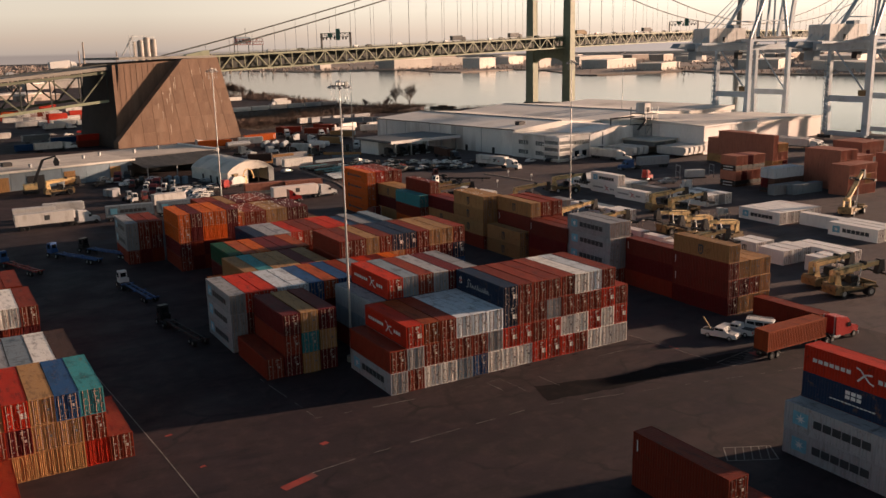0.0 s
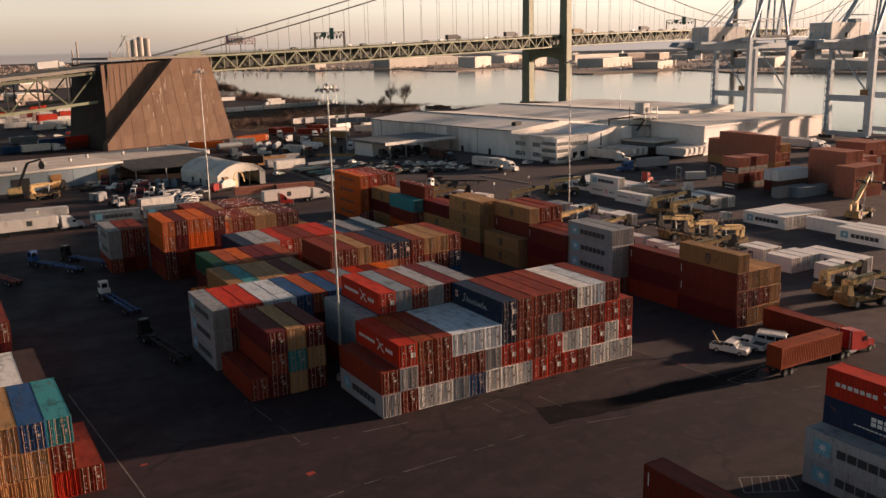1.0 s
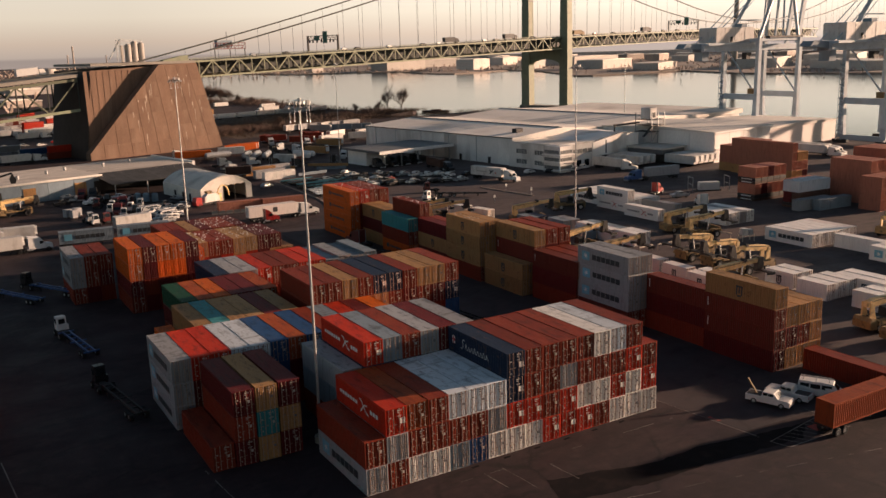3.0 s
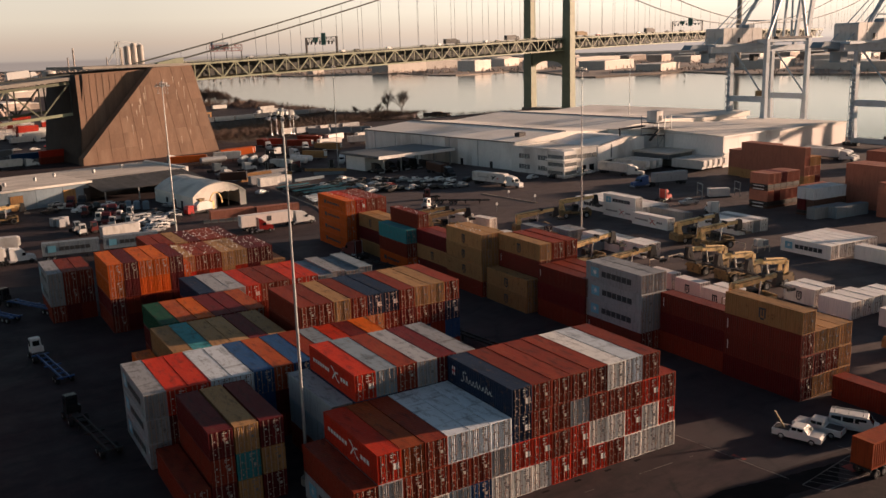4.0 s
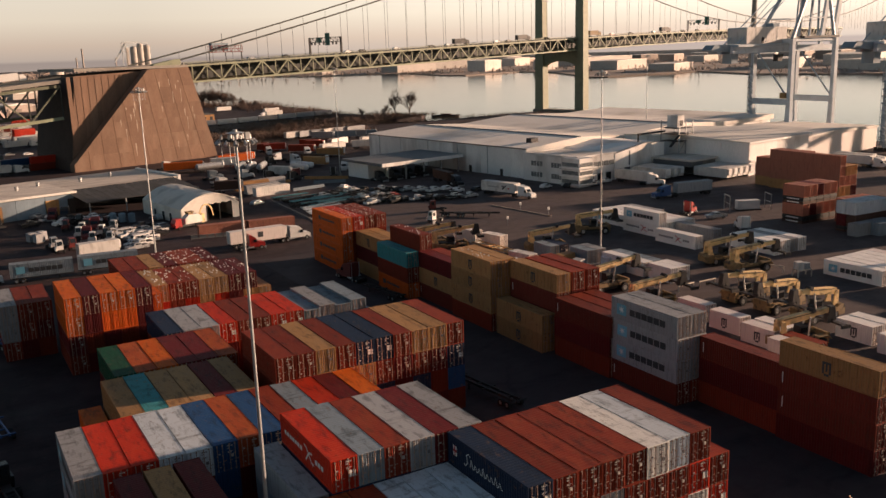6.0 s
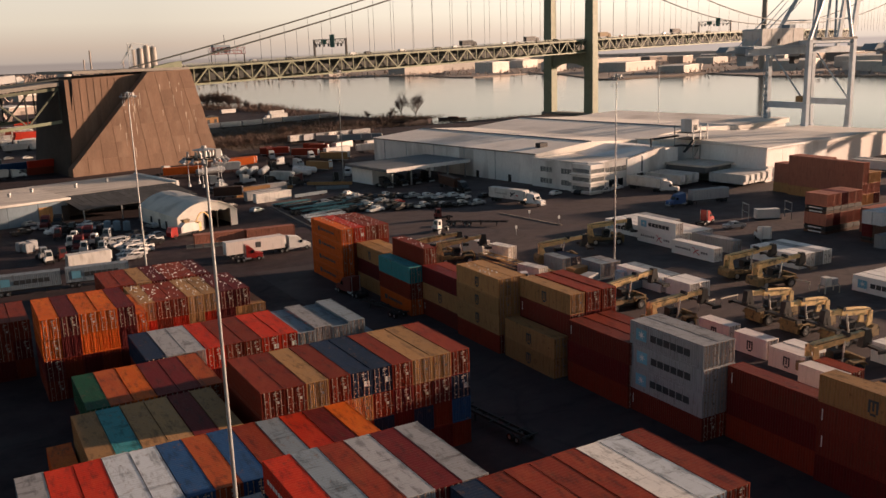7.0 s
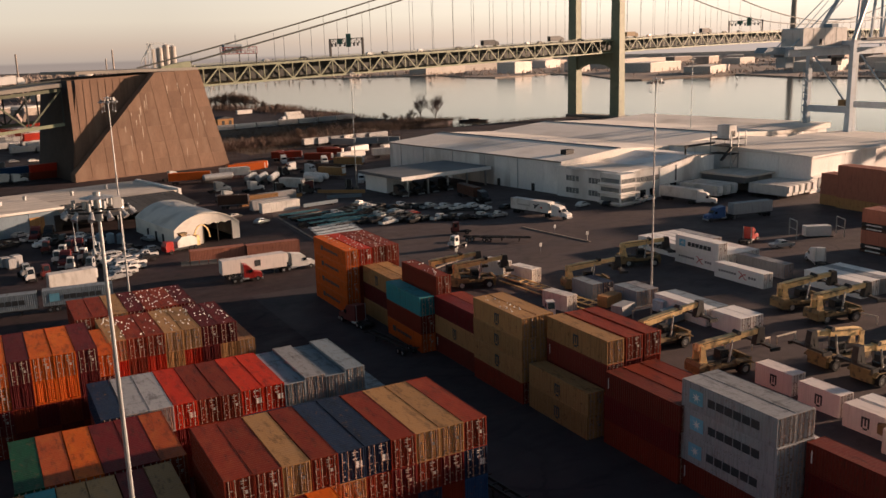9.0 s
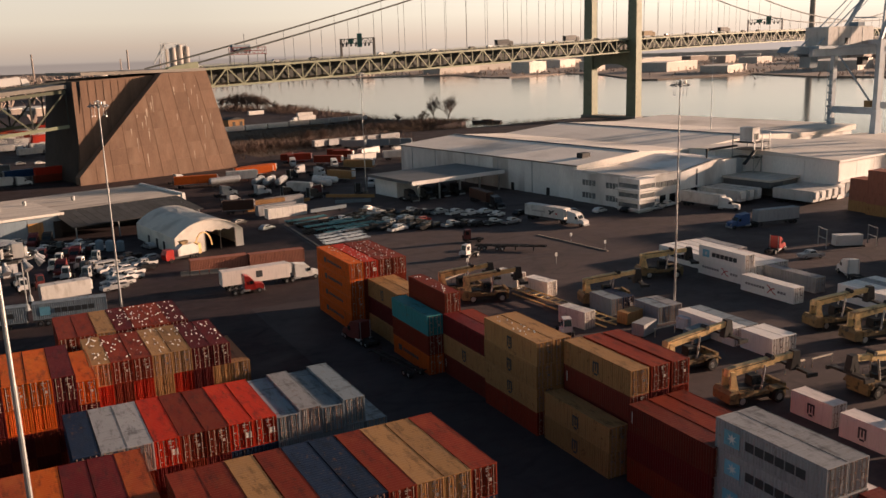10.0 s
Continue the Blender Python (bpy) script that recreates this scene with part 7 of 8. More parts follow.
for x, y in ((258.5, 142), (263.0, 144)):
    semi_truck(pose(x, y, 0, 0, 0, -82), WHITE, "w", "van", True, "white semi truck waiting near the quay")
for i in range(6):
    box_trailer(pose(150 + 7.5 * i, 398 + 1.2 * i, 0, 0, 0, 14 + 4 * (i % 2)), "g" if i % 3 else "w", "dull grey trailer parked near the river bank", 13)
for i in range(7):
    box_trailer(pose(136 + 15.2 * i, 523 + 3.75 * i, 0, 0, 0, 14), "s" if i % 3 else "g", "dull blue-grey trailer in a long row along the bank")
for x, y, a, c in ((212, 612, 15, "w"), (140.5, 326, 14, "w"), (152, 346, 30, "w"), (168, 342, 12, "w")):
    box_trailer(pose(x, y, 0, 0, 0, a), c, "white trailer parked near the river bank", 13)
for x, y, a in ((66.5, 303, -10), (91, 315, 5)):
    box_trailer(pose(x, y, 0, 0, 0, a), "o", "orange box trailer parked by the anchorage", 15)
for x, y, a in ((85.5, 289, 60), (89, 287, 60), (92.5, 284, 60), (76, 299, 8), (106, 276, -65)):
    tanker(pose(x, y, 0, 0, 0, a), SILVER if x < 100 else WHITE, "pale cylindrical tank trailer")
for x, y, a, c in ((75.5, 225, 8, "w"), (74.5, 231.5, 8, "g"), (124, 356, 70, "b")):
    container(c, pose(x, y, 0, 0, 0, a + 90), 12.192, "boxes by the canopy", "standing on asphalt")

# loose rows between the anchorage, the canopy and the tent
for x, y, a, c, ln in ((118.5, 347, -20, "b", 13), (176, 381, 10, "g", 13), (158, 328, -10, "w", 13),
                       (166, 322, -12, "g", 13), (139, 344, -42, "b", 9), (134, 309, -60, "w", 8), (114, 281, -60, "t", 11), (117.5, 288, -60, "d", 9), (191, 668, 14, "w", 13), (65, 238, -16, "d", 9),
                       (84, 306, -10, "w", 11), (92, 262, -55, "w", 9)):
    box_trailer(pose(x, y, 0, 0, 0, a), c, f"{LABEL[c]} trailer parked on the rough yard", ln)
semi_truck(pose(200, 576, 0, 0, 0, 195), WHITE, "w", "van", True, "white semi truck on the road along the bank")
for x, y, a, c in ((108.5, 311, 190, WHITE), (143, 351, 200, WHITE), (118, 262, 240, WHITE)):
    yt = thing("road_tractor", pose(x, y, 0, 0, 0, a), "road tractor parked without a trailer", "truck", "road trucks")
    tractor_unit(yt, -4, c, True)
for x, y, a, ln in ((102, 242, -38, 16), (99, 232, -20, 11), (82, 243, 6, 14), (88, 224, 10, 12)):
    bm = thing("steel_beam", pose(x, y, 0, 0, 0, a), "long tan steel beam lying on timber blocks", "beam", "stored beams")
    part("beam", Geo().box(-ln / 2, ln / 2, -.35, .35, .5, 1.5), COAT["t" if ln > 13 else "s"], bm)
    for xx in (-ln / 3, ln / 3):
        part("block", Geo().box(xx - .2, xx + .2, -.7, .7, 0, .5), BARK, bm)
RL = random.Random(31)
for x, y, a in ((27.5, 193, 200), (29.5, 183.5, 195), (26.6, 188.0, 200), (24.8, 172.4, 192), (28.8, 179.4, 195), (20.8, 170.2, 190), (12.6, 218, 25), (2.0, 216, 20), (7.6, 222, 22), (33.5, 203, 110), (21.5, 208.5, 200),
                (98.8, 190.6, 18), (99.8, 183.6, 15), (104.0, 193.4, 18), (112.4, 180.2, 12), (117.0, 178.0, 10), (121.4, 176.0, 10), (166.5, 171.5, 8), (64.8, 208, 30), (60.6, 221, 20), (68.5, 262, 15), (52, 262, 12)):
    if RL.random() < .5:
        pickup(pose(x, y, 0, 0, 0, a + RL.uniform(-6, 6)), RL.choice((WHITE, WHITE, SILVER, CABBLACK)), "pickup truck parked among other vehicles")
    else:
        car(pose(x, y, 0, 0, 0, a + RL.uniform(-6, 6)), RL.choice((WHITE, SILVER, CABBLACK, CABRED, SILVER)), "car parked among other vehicles")

# rows of parked vehicles on the lot by the service canopy
RC = random.Random(57)
for x0, y0, n, dx, dy in ((85.6, 206.5, 6, 3.0, -3.2), (88.4, 210.0, 6, 3.0, -3.2), (94.5, 213.5, 5, 3.2, -2.6), (88.0, 190.5, 5, 3.3, -1.4), (106.5, 207, 5, 3.0, -3.4), (103.5, 184, 4, 3.2, -1.6)):
    for i in range(n):
        at = pose(x0 + dx * i, y0 + dy * i, 0, 0, 0, 14 + RC.uniform(-4, 4))
        if RC.random() < .6:
            pickup(at, RC.choice((WHITE, SILVER, DARK, CABBLACK)), "pickup truck parked in a row of vehicles")
        else:
            car(at, RC.choice((SILVER, CABBLACK, DARK)), "car parked in a row of vehicles")
for i in range(5):
    empty_chassis(pose(77.2 + .9 * i, 212.5 - 5.4 * i, 0, 0, 0, 10), TEAL, "empty teal skeletal chassis parked in a row")
# trucks and loads between the anchorage and the canopy
semi_truck(pose(115.5, 345, 0, 0, 0, -102), WHITE, "b", "container", True, "white semi truck with a dull red container")
box_trailer(pose(94, 318.5, 0, 0, 0, 12), "o", "orange box trailer parked by the anchorage", 14)
tanker(pose(103, 271, 0, 0, 0, -82), WHITE, "long white tank trailer on the yard")
for x, y in ((74.0, 241.0), (80.6, 243.0)):
    container("t" if x < 77 else "g", pose(x, y, 0, 0, 0, 98), 12.192, "boxes by the canopy", "standing on asphalt")
for x, y, a, c, ln in ((131, 306, -42, "t", 12), (127, 330, -40, "b", 12), (117, 290, -60, "d", 12), (160, 384, -45, "g", 12),
                       (170, 379, -28, "s", 12), (175, 377, -28, "g", 12), (180, 375, -28, "s", 12), (139, 350, -50, "b", 10)):
    box_trailer(pose(x, y, 0, 0, 0, a), c, f"{LABEL[c]} trailer parked on the rough yard", ln)
for x, y, a, c in ((92, 250, 20, DARK), (96, 256, 160, MAROON), (86, 258, 10, CABBLACK), (108, 250, 70, DARK), (80, 268, 15, WHITE), (101, 300, 40, CABBLACK), (112, 300, -60, WHITE), (126.5, 322, -100, WHITE), (70, 274, 8, SILVER)):
    yt = thing("road_tractor", pose(x, y, 0, 0, 0, a), "road tractor parked on the rough yard", "truck", "road trucks")
    tractor_unit(yt, -4, c, True)
# vehicles in front of the repair shed
for i, (x, y, a) in enumerate(((9.9, 211.6, 200), (12.4, 211.8, 198), (15.0, 213.6, 200), (17.4, 211, 200), (19.0, 216.5, 195), (21.2, 212.5, 200))):
    pickup(pose(x, y, 0, 0, 0, a), (WHITE, DARK, WHITE, SILVER, WHITE, CABBLACK)[i], "pickup truck parked before the repair shed")
for i, (x, y) in enumerate(((19.2, 188.4), (20.8, 185.2), (22.0, 181.8), (22.6, 178.0), (22.9, 174.0), (22.4, 169.4), (20.6, 165.2))):
    pickup(pose(x, y, 0, 0, 0, 196), (WHITE, SILVER, WHITE, SILVER, WHITE, WHITE, SILVER)[i], "pale pickup truck parked in a close row", i % 3 == 1, False, "van" if i % 3 == 1 else "pickup_truck", "van" if i % 3 == 1 else "pickup")
for x, y, c in ((8.6, 221.4, MAROON), (11.8, 220.6, DARK), (16.2, 197, MAROON), (12.2, 184.5, MAROON)):
    yt = thing("road_tractor", pose(x, y, 0, 0, 0, 250), "road tractor parked before the repair shed", "truck", "road trucks")
    tractor_unit(yt, -4, c, False)
for i, (x, y) in enumerate(((22.7, 207.4), (24.8, 205.4), (27.0, 203.4))):
    tk = thing("liquid_tote", pose(x, y, 0, 0, 0, 12), "blue-grey upright storage tank under the awning", "tank", "storage tanks")
    part("tank", Geo().tube((0, 0, .2), (0, 0, 2.5), .95, n=14).tube((0, 0, 2.5), (0, 0, 2.8), .95, .4, 14), BLUEGREY, tk)
    part("base", Geo().box(-1.1, 1.1, -1.1, 1.1, 0, .2), DARK, tk)
for x, y in ((.2, 192.4), (1.6, 190.2), (2.6, 193.4)):
    pl = thing("pallet_stack", pose(x, y, 0, 0, 0, 20), "wrapped pale goods stacked on pallets", "pallet", "pallet stacks")
    part("load", Geo().prism([(-1.1, .2), (1.1, .2), (1.05, 2.2), (.9, 2.35), (-.9, 2.35), (-1.05, 2.2)], -1.0, 1.0, .05), COAT["g"], pl)
    part("pallet", Geo().box(-1.15, 1.15, -1.05, 1.05, 0, .2), BARK, pl)
for i in range(5):
    bl = thing("concrete_barrier", pose(35.4 + 1.95 * i, 168.9 - .42 * i, 0, 0, 0, -12), "pale concrete road barrier block", "barrier", "barrier blocks")
    part("block", Geo().prism([(-.35, 0), (.35, 0), (.2, .35), (.12, .95), (-.12, .95), (-.2, .35)], -.9, .9), CONCRETE, bl, at=pose(0, 0, 0, 0, 0, 90))

# generator in its cage, kerbs, posts and barriers
gen = thing("generator", pose(167.8, 110.0, 0, 0, 0, -26), "white generator box inside a pale steel frame", "generator")
part("housing", Geo().box(-3, 3, -1.1, 1.1, .3, 2.6), WHITE, gen)
part("base", Geo().box(-3.4, 3.4, -1.4, 1.4, 0, .3), DARK, gen)
for x in (-5.6, 5.6):
    g = Geo()
    for y in (-2, 2):
        g.box(x - .1, x + .1, y - .1, y + .1, 0, 4.2)
    g.box(x - .1, x + .1, -2, 2, 4.05, 4.25).box(x - .08, x + .08, -2, 2, 2.0, 2.15)
    part("frame", g, STEEL, gen)
for i, (a, b) in enumerate((((71.1, 212.5), (69.0, 173)), ((69.0, 173), (66, 158)), ((119, 160), (122, 136)), ((73.5, 131), (88, 138.3)), ((79, 213), (104, 222)))):
    d = Vector((b[0] - a[0], b[1] - a[1]))
    k = setting(f"kerb_{i + 1}", Geo().prism([(0, 0), (d.length, 0), (d.length, .2), (0, .2)], -.25, .25), OLDKERB, "low worn concrete kerb", "kerb",
                pose(a[0], a[1], 0, 0, 0, math.degrees(math.atan2(d.y, d.x))))
for x, y in ((120.5, 148), (106, 133), (88, 139.5), (122, 137)):
    p = thing("bollard_sign", pose(x, y, 0), "short post with a small pale sign", "sign")
    part("post", Geo().tube((0, 0, 0), (0, 0, 2.2), .06, n=6), STEEL, p)
    part("board", Geo().box(-.3, .3, -.03, .03, 1.6, 2.4), LOGO_WHITE, p)
for x, y, a in ((102.2, 61.8, 0), (97.0, 62.0, 4), (93, 84, 0), (120.5, 62.0, -78)):
    f = thing("pipe_barrier", pose(x, y, 0, 0, 0, a), "pale steel pipe barrier on the yard", "barrier", "pipe barriers")
    for xx in (-2.0, 2.0):
        part("post", Geo().tube((xx, 0, 0), (xx, 0, 1.3), .09, n=6), CREAM, f)
    part("rail", Geo().bar((-2.09, 0, 1.3), (2.09, 0, 1.3), .18, .18), CREAM, f)
st = thing("equipment_stand", pose(121.9, 56.6, 0, 0, 0, -14), "cream steel stand carrying two pale machine cabinets", "stand")
for x in (-1.5, 1.5):
    for y in (-.8, .8):
        part("leg", Geo().box(x - .08, x + .08, y - .08, y + .08, 0, 1.35), CREAM, st)
for y in (-.8, .8):
    part("side_rail", Geo().box(-1.58, 1.58, y - .09, y + .09, 1.3, 1.5), CREAM, st)
part("deck", Geo().box(-1.5, 1.5, -.75, .75, 1.36, 1.44), DARK, st)
part("cabinet", Geo().box(-1.45, -.1, -.68, .68, 1.44, 2.9), BOXWHITE, st)
part("cabinet", Geo().box(.1, 1.3, -.6, .6, 1.44, 2.6), SILVER, st)
lad = thing("loading_frame", pose(87.4, 104.5, 0, 0, 0, -86), "long yellow lattice lifting frame on the ground", "lifting frame")
for y in (-1.1, 1.1):
    for z in (.15, 1.1):
        part("beam", Geo().box(-13, 13, y - .12, y + .12, z, z + .22), YELLOW, lad)
for i in range(14):
    part("rung", Geo().box(-13 + 2 * i - .08, -13 + 2 * i + .08, -1.1, 1.1, 1.12, 1.28), YELLOW, lad)
for x, y, a, c in ((95, 79, 10, "s"), (90.5, 86, 20, "g"), (98.5, 84.5, 12, "l"), (101, 80.5, 12, "s"), (92.5, 92.0, 12, "t")):
    b = thing("equipment_box", pose(x, y, 0, 0, 0, a), "grey steel equipment box on skids", "box", "equipment boxes")
    part("housing", Geo().box(-2, 2, -1.1, 1.1, .25, 2.2), COAT[c], b)
    for yy in (-.8, .8):
        part("skid", Geo().box(-2.1, 2.1, yy - .1, yy + .1, 0, .25), DARK, b)
for x, y, a in ((88.6, 123.5, -75), (90.2, 115.2, -78), (84.6, 96.0, -80)):
    container("w", pose(x, y, 0, 0, 0, a + 90), 6.058, "small boxes by the lifting frame", "standing on asphalt")
# concrete mixer with its yellow chute by the tent
mx = thing("pump_truck", pose(38.5, 185.6, 0, 0, 0, -160), "red truck with a yellow folded boom by the tent", "truck")
part("truck_frame", Geo().box(-4, 3, -.9, .9, .6, 1.1), DARK, mx)
part("cab", Geo().prism([(3.0, .6), (5.0, .6), (5.1, 1.8), (4.7, 2.9), (3.0, 2.9)], -1.1, 1.1, .1), CABRED, mx)
part("chute", Geo().box(-4.2, -3.4, -1.0, 1.0, .8, 3.2), YELLOW, mx)
part("tool_body", Geo().prism([(-3.4, 1.1), (1.9, 1.1), (1.9, 2.6), (.6, 3.5), (-2.2, 3.5), (-3.4, 2.8)], -1.05, 1.05, .15), BOXWHITE, mx, "dusty pale pump body")
part("hopper", Geo().prism([(-.8, 3.5), (.4, 3.5), (.9, 4.3), (-1.2, 4.3)], -.7, .7), GRIME, mx)
part("side_box", Geo().box(-2.6, 1.0, -1.2, -1.05, 1.2, 2.0), DARK, mx)
g = Geo().rail([(-5.5 + 2.2 * math.cos(math.pi * k / 8), 0, 2 + 3.4 * math.sin(math.pi * k / 8)) for k in range(9)], .28, .28)
part("boom", g, YELLOW, mx)
for x in (-3, -1.6, 3.8):
    for y in (-.95, .95):
        wheel(mx, x, y, .5, .4)


# ---------------------------------------------------------------- trees, scrub and far bank
def bare_tree(x, y, h, seed, least=.032):
    """A leafless tree: a forking trunk and six orders of limbs; least is the thinnest twig bundle."""
    r = random.Random(seed)
    t = thing("bare_tree", pose(x, y, -.2), "leafless winter tree on the river bank", "tree", "bank trees")
    trunk, crown = Geo(), Geo()

    def limb(g, p, d, length, rad, level):
        q = p + d * length
        g.tube(p, q, max(rad, least), max(rad * .6, least * .5), 4 if level else 7, False)
        if level > 4:
            return
        for k in range((7, 5, 4, 3, 3)[level]):
            n = (d + Vector((r.uniform(-.8, .8), r.uniform(-.8, .8), r.uniform(.0, .45)))).normalized()
            limb(crown, p + d * length * r.uniform(.35, 1), n, length * (r.uniform(.9, 1.35) if level == 0 else r.uniform(.5, .8)), rad * (.55 if level == 0 else .6), level + 1)
    limb(trunk, Vector((0, 0, 0)), Vector((r.uniform(-.06, .06), r.uniform(-.06, .06), 1)).normalized(), h * .27, h * .018, 0)
    part("trunk", trunk, BARK, t)
    part("crown", crown, TWIG, t, "bare branching twigs")


for i, (x, y, h) in enumerate(((268, 490, 19), (273.5, 522, 19), (252, 494, 9), (236, 500, 8), (150, 425, 8), (158, 422, 7), (165, 440, 7))):
    bare_tree(x, y, h, 20 + i)


def scrub(name, spots, material, label, size, seed, wide=.045):
    """Loose low growth: many small twig tufts, all in one mesh."""
    r = random.Random(seed)
    g = Geo()
    for cx, cy, rx, ry, n in spots:
        for _ in range(n):
            x, y = cx + r.gauss(0, rx), cy + r.gauss(0, ry)
            for _ in range(6):
                s = size * r.uniform(.4, 1.2)
                a = r.uniform(0, 6.28)
                tip = Vector((x + s * .8 * math.cos(a), y + s * .8 * math.sin(a), s * r.uniform(.6, 1.3)))
                b = Vector((x, y, -.3))
                side = Vector((-math.sin(a), math.cos(a), 0)) * s * wide
                g.quad(b - side * .5, b + side * .5, tip + side * .5, tip - side * .3)
    ob = new(name, g.mesh(name, material))
    return tagged(ob, label, "shrubs", "", "stuff")


scrub("scrub", [(200, 505, 24, 15, 1700), (172, 470, 30, 16, 1900), (140, 450, 28, 22, 1600), (235, 550, 10, 26, 500), (120, 400, 16, 14, 500)], SCRUB, "brown winter scrub on the waste ground", 1.25, 5)
scrub("red_thicket", [(128, 418, 11, 6, 300), (154, 414, 8, 6, 260), (110, 412, 8, 6, 160), (186, 424, 9, 7, 200), (170, 405, 12, 4, 140), (215, 478, 12, 5, 160), (250, 500, 10, 8, 200)], TWIG, "reddish leafless thicket on the waste ground", 3.2, 15)
scrub("bank_thicket", [(228, 700, 10, 28, 700), (200, 765, 8, 18, 400), (232, 590, 8, 30, 300)], TWIG, "leafless brown thicket along the bank", 3.5, 6)
scrub("shore_scrub", [(272, 492, 9, 3, 260), (248, 482, 12, 3, 260), (222, 470, 9, 4, 200), (262, 506, 6, 6, 200), (240, 445, 24, 3, 260), (300, 446, 26, 4, 200)], SCRUB, "brown scrub along the river edge", 1.8, 16)
for i, (x, y, h) in enumerate(((188, 742, 15), (192, 736, 17), (196, 730, 18), (200, 726, 19), (204, 720, 17), (208, 716, 16), (212, 709, 14), (195, 748, 17), (203, 738, 18), (217, 702, 10), (186, 758, 13), (209, 726, 16), (226, 690, 8))):
    bare_tree(x, y, h, 60 + i, .05)
setting("waste_ground", Geo().quad((112, 380, .03), (186, 420, .03), (206, 458, .03), (236, 480, .03), (246, 520, .03), (240, 540, .03), (130, 528, .03), (104, 440, .03)), SCRUB,
        "brown waste ground beside the river", "ground")

hut = thing("site_hut", pose(151, 580, 0, 0, 0, 16), "small tan site hut by the bank road", "hut")
part("wall", Geo().box(-6, 6, -4, 4, 0, 4.4), COAT["t"], hut)
part("roof", Geo().prism([(-6.4, 4.4), (6.4, 4.4), (6.4, 4.7), (0, 6.0), (-6.4, 4.7)], -4.4, 4.4), AWNING, hut)
for x in (-3, 2.4):
    part("doorway", Geo().box(x, x + 2.2, -4.12, -3.95, 0, 3), DARK, hut)
for x, y, a in ((204, 520, 20), (222, 534, 28), (190, 530, 10)):
    pl = thing("rubble_heap", pose(x, y, 0, 0, 0, a), "low heap of brown rubble on the bank", "rubble", "rubble heaps")
    rr = random.Random(int(x))
    g = Geo()
    for _ in range(60):
        px, py = rr.gauss(0, 4), rr.gauss(0, 2.2)
        sz = rr.uniform(.4, 1.2)
        g.tube((px, py, -.1), (px + rr.uniform(-.4, .4), py, sz * rr.uniform(.6, 1.3)), sz, sz * .4, 5)
    part("mound", g, SCRUB, pl)

# barge and mooring piles
bg = thing("barge", pose(299, 494, WATER_Z, 0, 0, -44), "low dark barge moored off the bank", "barge")
part("hull", Geo().prism([(-9, -.3), (9, -.3), (10, 1.3), (-10, 1.3)], -3, 3), DARK, bg)
part("deck_gear", Geo().box(-3, 4, -1.6, 1.6, 1.3, 2.1), COAT["d"], bg)

# silo works far behind the anchorage
si = thing("silo_works", pose(262, 1350, 0, 0, 0, 13), "pale concrete silo works far behind the bridge", "silos")
for i in range(3):
    part("silo", Geo().tube((10.5 * i, 0, 0), (10.5 * i, 0, (61, 65, 63)[i]), 4.8, n=18).tube((10.5 * i, 0, (61, 65, 63)[i]), (10.5 * i, 0, (63, 67, 65)[i]), 4.8, 1.2, 18), FARWALL, si)
part("elevator_tower", Geo().box(-11, -7.5, -2, 2, 0, 60), FARWALL, si)
for z in (52, 57, 62, 67):
    part("platform", Geo().box(-18, -8, -2.5, 2.5, z, z + .6), STEEL, si)
for x in (-18, -13):
    part("tower_leg", Geo().box(x - .5, x + .5, -2.5, -1.5, 0, 70), STEEL, si)
part("conveyor", Geo().bar((-30, 0, 40), (-12, 0, 68), 1.6, 1.6), STEEL, si)
part("catwalk", Geo().bar((-10, 0, 69), (24, 0, 66), 1.4, 1.2), STEEL, si)
part("base_hall", Geo().box(-60, 46, -12, 12, 0, 18), FARDARK, si)
st = thing("chimney", pose(1171, 980, -1), "tall slender concrete chimney on the far bank", "chimney")
part("shaft", Geo().tube((0, 0, 0), (0, 0, 112), 5.2, 3.8, 14), CONCRETE, st)

for x, y, h, r in ((-120, 2500, 62, 2.0), (-60, 2650, 50, 1.6), (150, 2900, 74, 2.4), (330, 2400, 52, 1.6), (420, 2900, 80, 2.4), (480, 2700, 50, 1.6), (40, 2300, 48, 1.6)):
    st = thing("chimney", pose(x, y, -1), "slender dark chimney on the hazy horizon", "chimney", "far chimneys")
    part("shaft", Geo().tube((0, 0, 0), (0, 0, h), r * 1.2, r, 10), FARDARK, st)
for x, y, h, r in ((-170, 2000, 24, 14), (-120, 1950, 20, 16), (-60, 1980, 26, 12), (250, 2150, 22, 15)):
    st = thing("storage_tank", pose(x, y, -1), "pale round storage tank on the hazy horizon", "tank", "far tanks")
    part("shell", Geo().tube((0, 0, 0), (0, 0, h), r, n=20).tube((0, 0, h), (0, 0, h + 2), r, r * .3, 20), FARWALL, st)
# low buildings on both far sides
rb = random.Random(11)


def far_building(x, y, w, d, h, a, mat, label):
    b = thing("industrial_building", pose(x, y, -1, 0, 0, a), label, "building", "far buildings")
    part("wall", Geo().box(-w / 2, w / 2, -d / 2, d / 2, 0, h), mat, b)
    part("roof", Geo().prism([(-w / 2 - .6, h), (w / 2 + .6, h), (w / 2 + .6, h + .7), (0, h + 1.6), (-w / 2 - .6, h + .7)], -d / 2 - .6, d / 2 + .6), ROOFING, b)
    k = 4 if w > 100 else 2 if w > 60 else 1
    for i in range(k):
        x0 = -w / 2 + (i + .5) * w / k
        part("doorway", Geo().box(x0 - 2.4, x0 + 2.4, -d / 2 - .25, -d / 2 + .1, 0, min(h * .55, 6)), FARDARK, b)


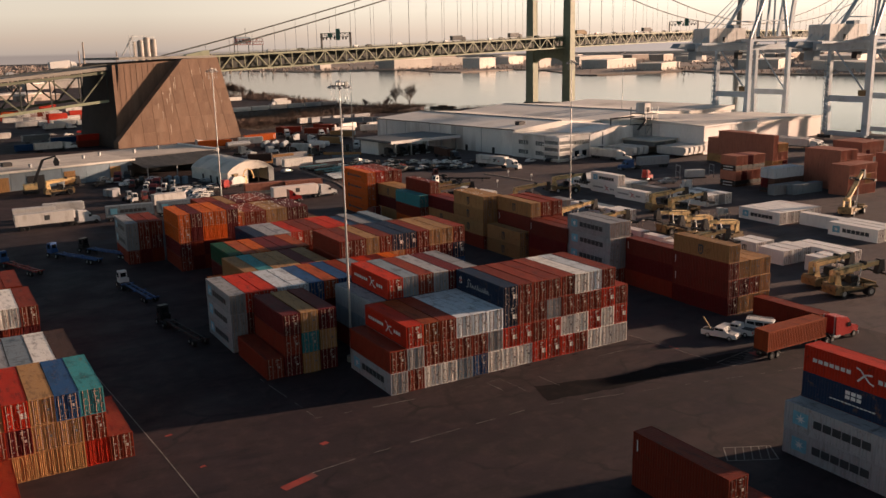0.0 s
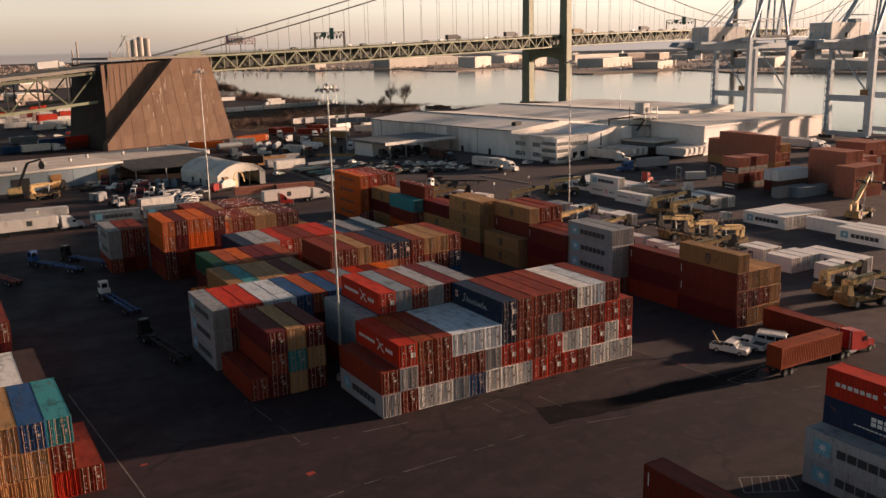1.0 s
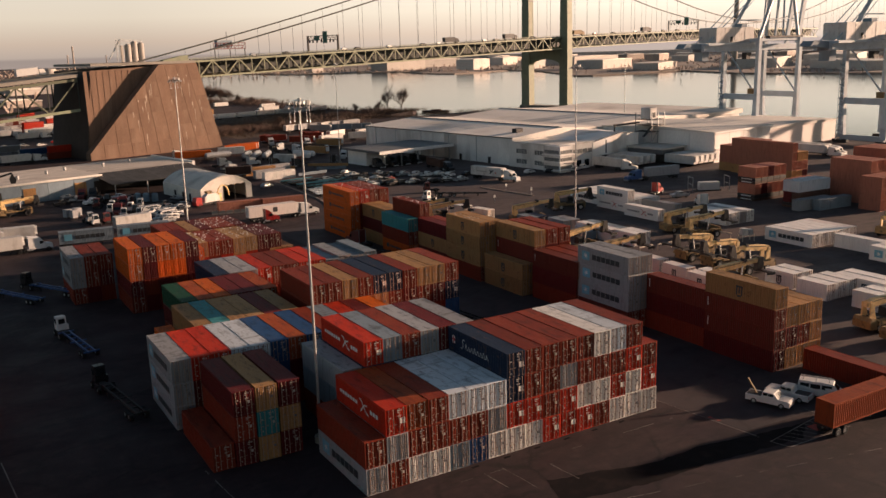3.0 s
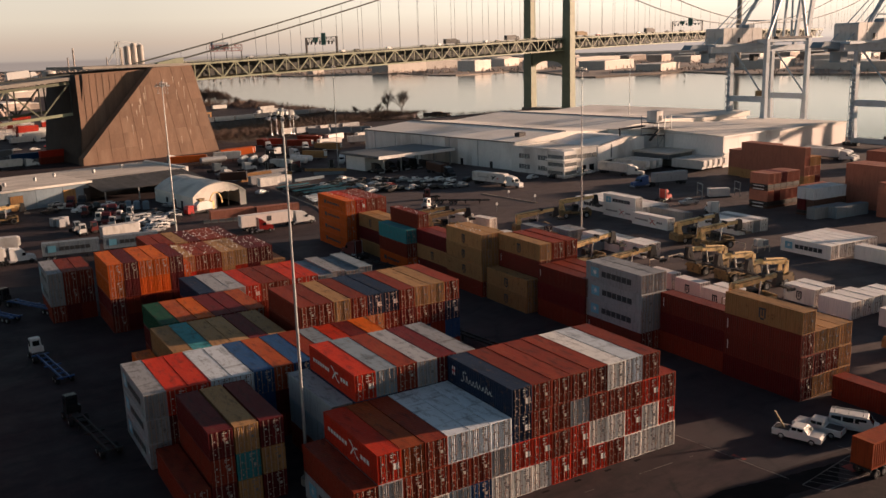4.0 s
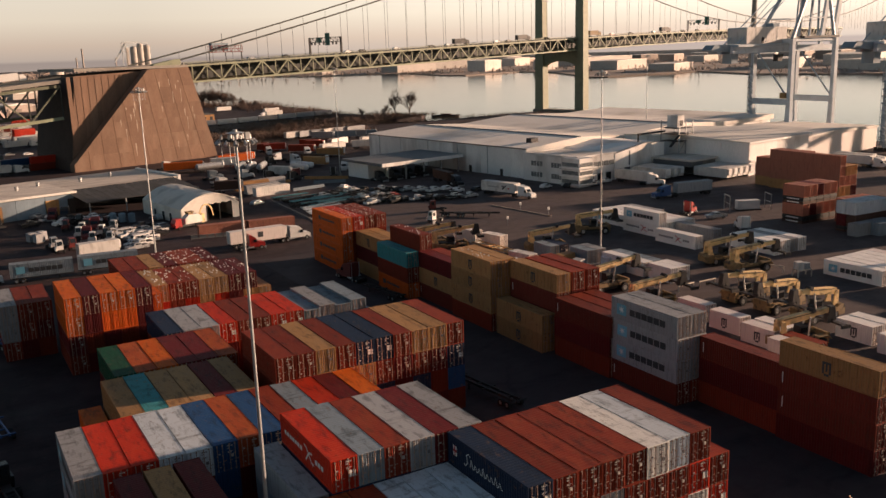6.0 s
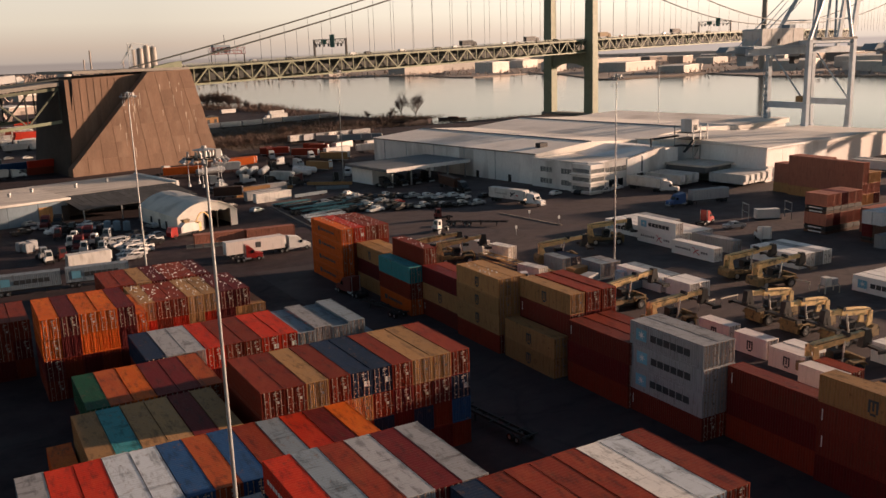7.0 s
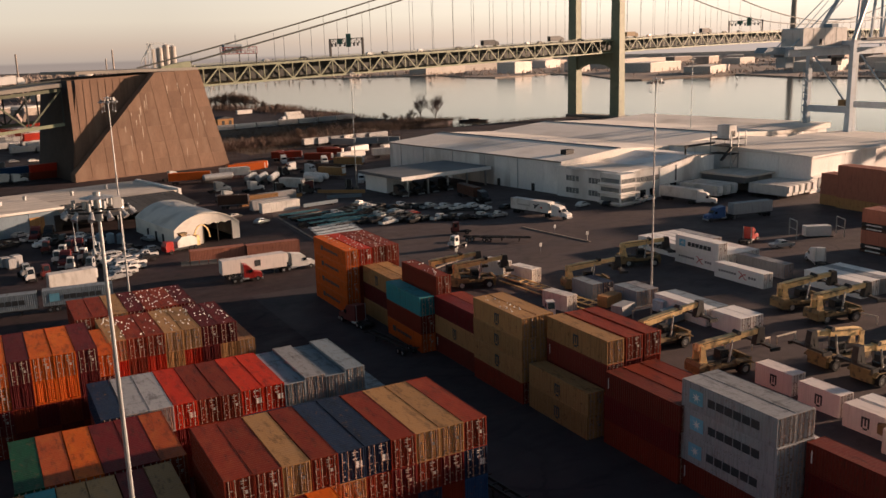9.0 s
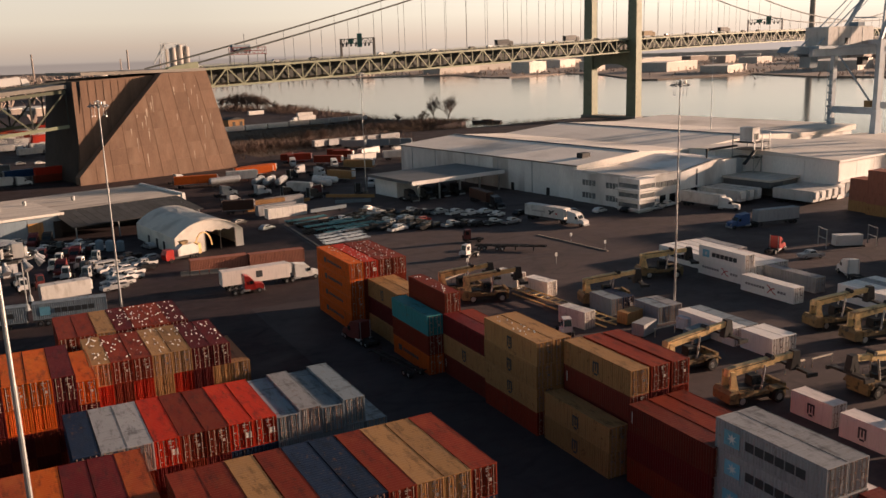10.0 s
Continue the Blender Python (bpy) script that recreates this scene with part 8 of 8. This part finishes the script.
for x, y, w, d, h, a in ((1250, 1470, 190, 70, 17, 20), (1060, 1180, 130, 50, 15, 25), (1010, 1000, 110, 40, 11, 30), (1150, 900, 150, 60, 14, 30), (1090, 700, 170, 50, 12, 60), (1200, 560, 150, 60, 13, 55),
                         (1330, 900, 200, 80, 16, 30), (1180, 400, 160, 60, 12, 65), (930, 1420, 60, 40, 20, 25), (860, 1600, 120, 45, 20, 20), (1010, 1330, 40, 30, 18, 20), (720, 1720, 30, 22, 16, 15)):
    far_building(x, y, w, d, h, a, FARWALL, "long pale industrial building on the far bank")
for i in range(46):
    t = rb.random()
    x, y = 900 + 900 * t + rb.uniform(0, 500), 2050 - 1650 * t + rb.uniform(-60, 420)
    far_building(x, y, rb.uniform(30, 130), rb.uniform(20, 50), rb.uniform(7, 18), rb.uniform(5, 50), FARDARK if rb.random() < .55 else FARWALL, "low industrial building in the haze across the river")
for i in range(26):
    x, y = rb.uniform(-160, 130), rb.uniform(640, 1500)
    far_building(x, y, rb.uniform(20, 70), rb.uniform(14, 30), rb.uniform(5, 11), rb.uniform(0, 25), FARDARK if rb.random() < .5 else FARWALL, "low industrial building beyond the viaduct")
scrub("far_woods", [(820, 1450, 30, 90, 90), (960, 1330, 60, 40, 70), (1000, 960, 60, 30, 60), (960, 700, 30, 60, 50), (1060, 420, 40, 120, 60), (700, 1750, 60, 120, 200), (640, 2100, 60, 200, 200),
                    (1300, 1500, 300, 260, 700), (1500, 900, 200, 400, 700), (1800, 2600, 500, 500, 900)], FARTWIG, "haze-pale line of leafless woods on the far bank", 3.6, 8, .3)
scrub("land_woods", [(60, 1700, 240, 120, 700), (-200, 1300, 120, 200, 500), (150, 2400, 400, 200, 900), (-300, 3200, 700, 200, 900)], FARTWIG, "leafless woods beyond the viaduct, paled for haze", 7, 9, .3)

# yard under the viaduct
for x, y, a, code in ((30, 532, 15, "r"), (30, 537, 15, "b"), (41, 553, 10, "w"), (47, 560, 10, "b"), (52, 578, 8, "o"), (23, 573, 12, "g"), (58, 653, 5, "w"), (39, 656, 5, "b"), (-5, 359, 12, "u"), (22, 359, 12, "b")):
    bury(code, pose(x, y, 0, 0, 0, 90 + a), 12.192)
    if code in "rbo":
        bury("w" if code == "o" else "r", pose(x + .4, y + .2, CH, 0, 0, 90 + a), 12.192)
for x, y, a in ((29, 474, 20), (38, 496, 15), (17, 502, 10), (11, 351, 12)):
    yt = thing("road_tractor", pose(x, y, 0, 0, 0, a), "white road tractor parked under the viaduct", "truck", "road trucks")
    tractor_unit(yt, -4, WHITE, True)
    box_trailer(pose(x - 9, y - 3, 0, 0, 0, a), "w", "pale box trailer parked under the viaduct", 12)
for i, code in enumerate("wgwbrobwgnmw"):
    bury(code, pose(6 + (i % 4) * 8, 560 + (i // 4) * 16, 0, 0, 0, 90), 12.192)
    bury("gwbwobrwmbgw"[i], pose(6 + (i % 4) * 8 + 1, 560 + (i // 4) * 16, CH, 0, 0, 90), 12.192)
for x, y, c in ((28, 500, "w"), (33, 506, "w"), (14, 505, "g"), (2, 395, "g"), (12, 372, "u"), (-14, 420, "w"), (-30, 380, "w")):
    box_trailer(pose(x, y, 0, 0, 0, 12), c, "pale box trailer parked under the viaduct", 13)
for x, y, c in ((5, 430, WHITE), (14, 432, SILVER), (22, 428, WHITE), (-8, 440, CABBLACK), (30, 440, CABRED)):
    car(pose(x, y, 0, 0, 0, 10), c, "car parked under the viaduct")


for paint, geo in BURIED.items():
    hid = new("lower_container_tiers", geo.mesh("lower_container_tiers", COAT[paint]))
    tagged(hid, f"{LABEL[paint]} shipping containers in the lower tiers", "container", "", "stuff")
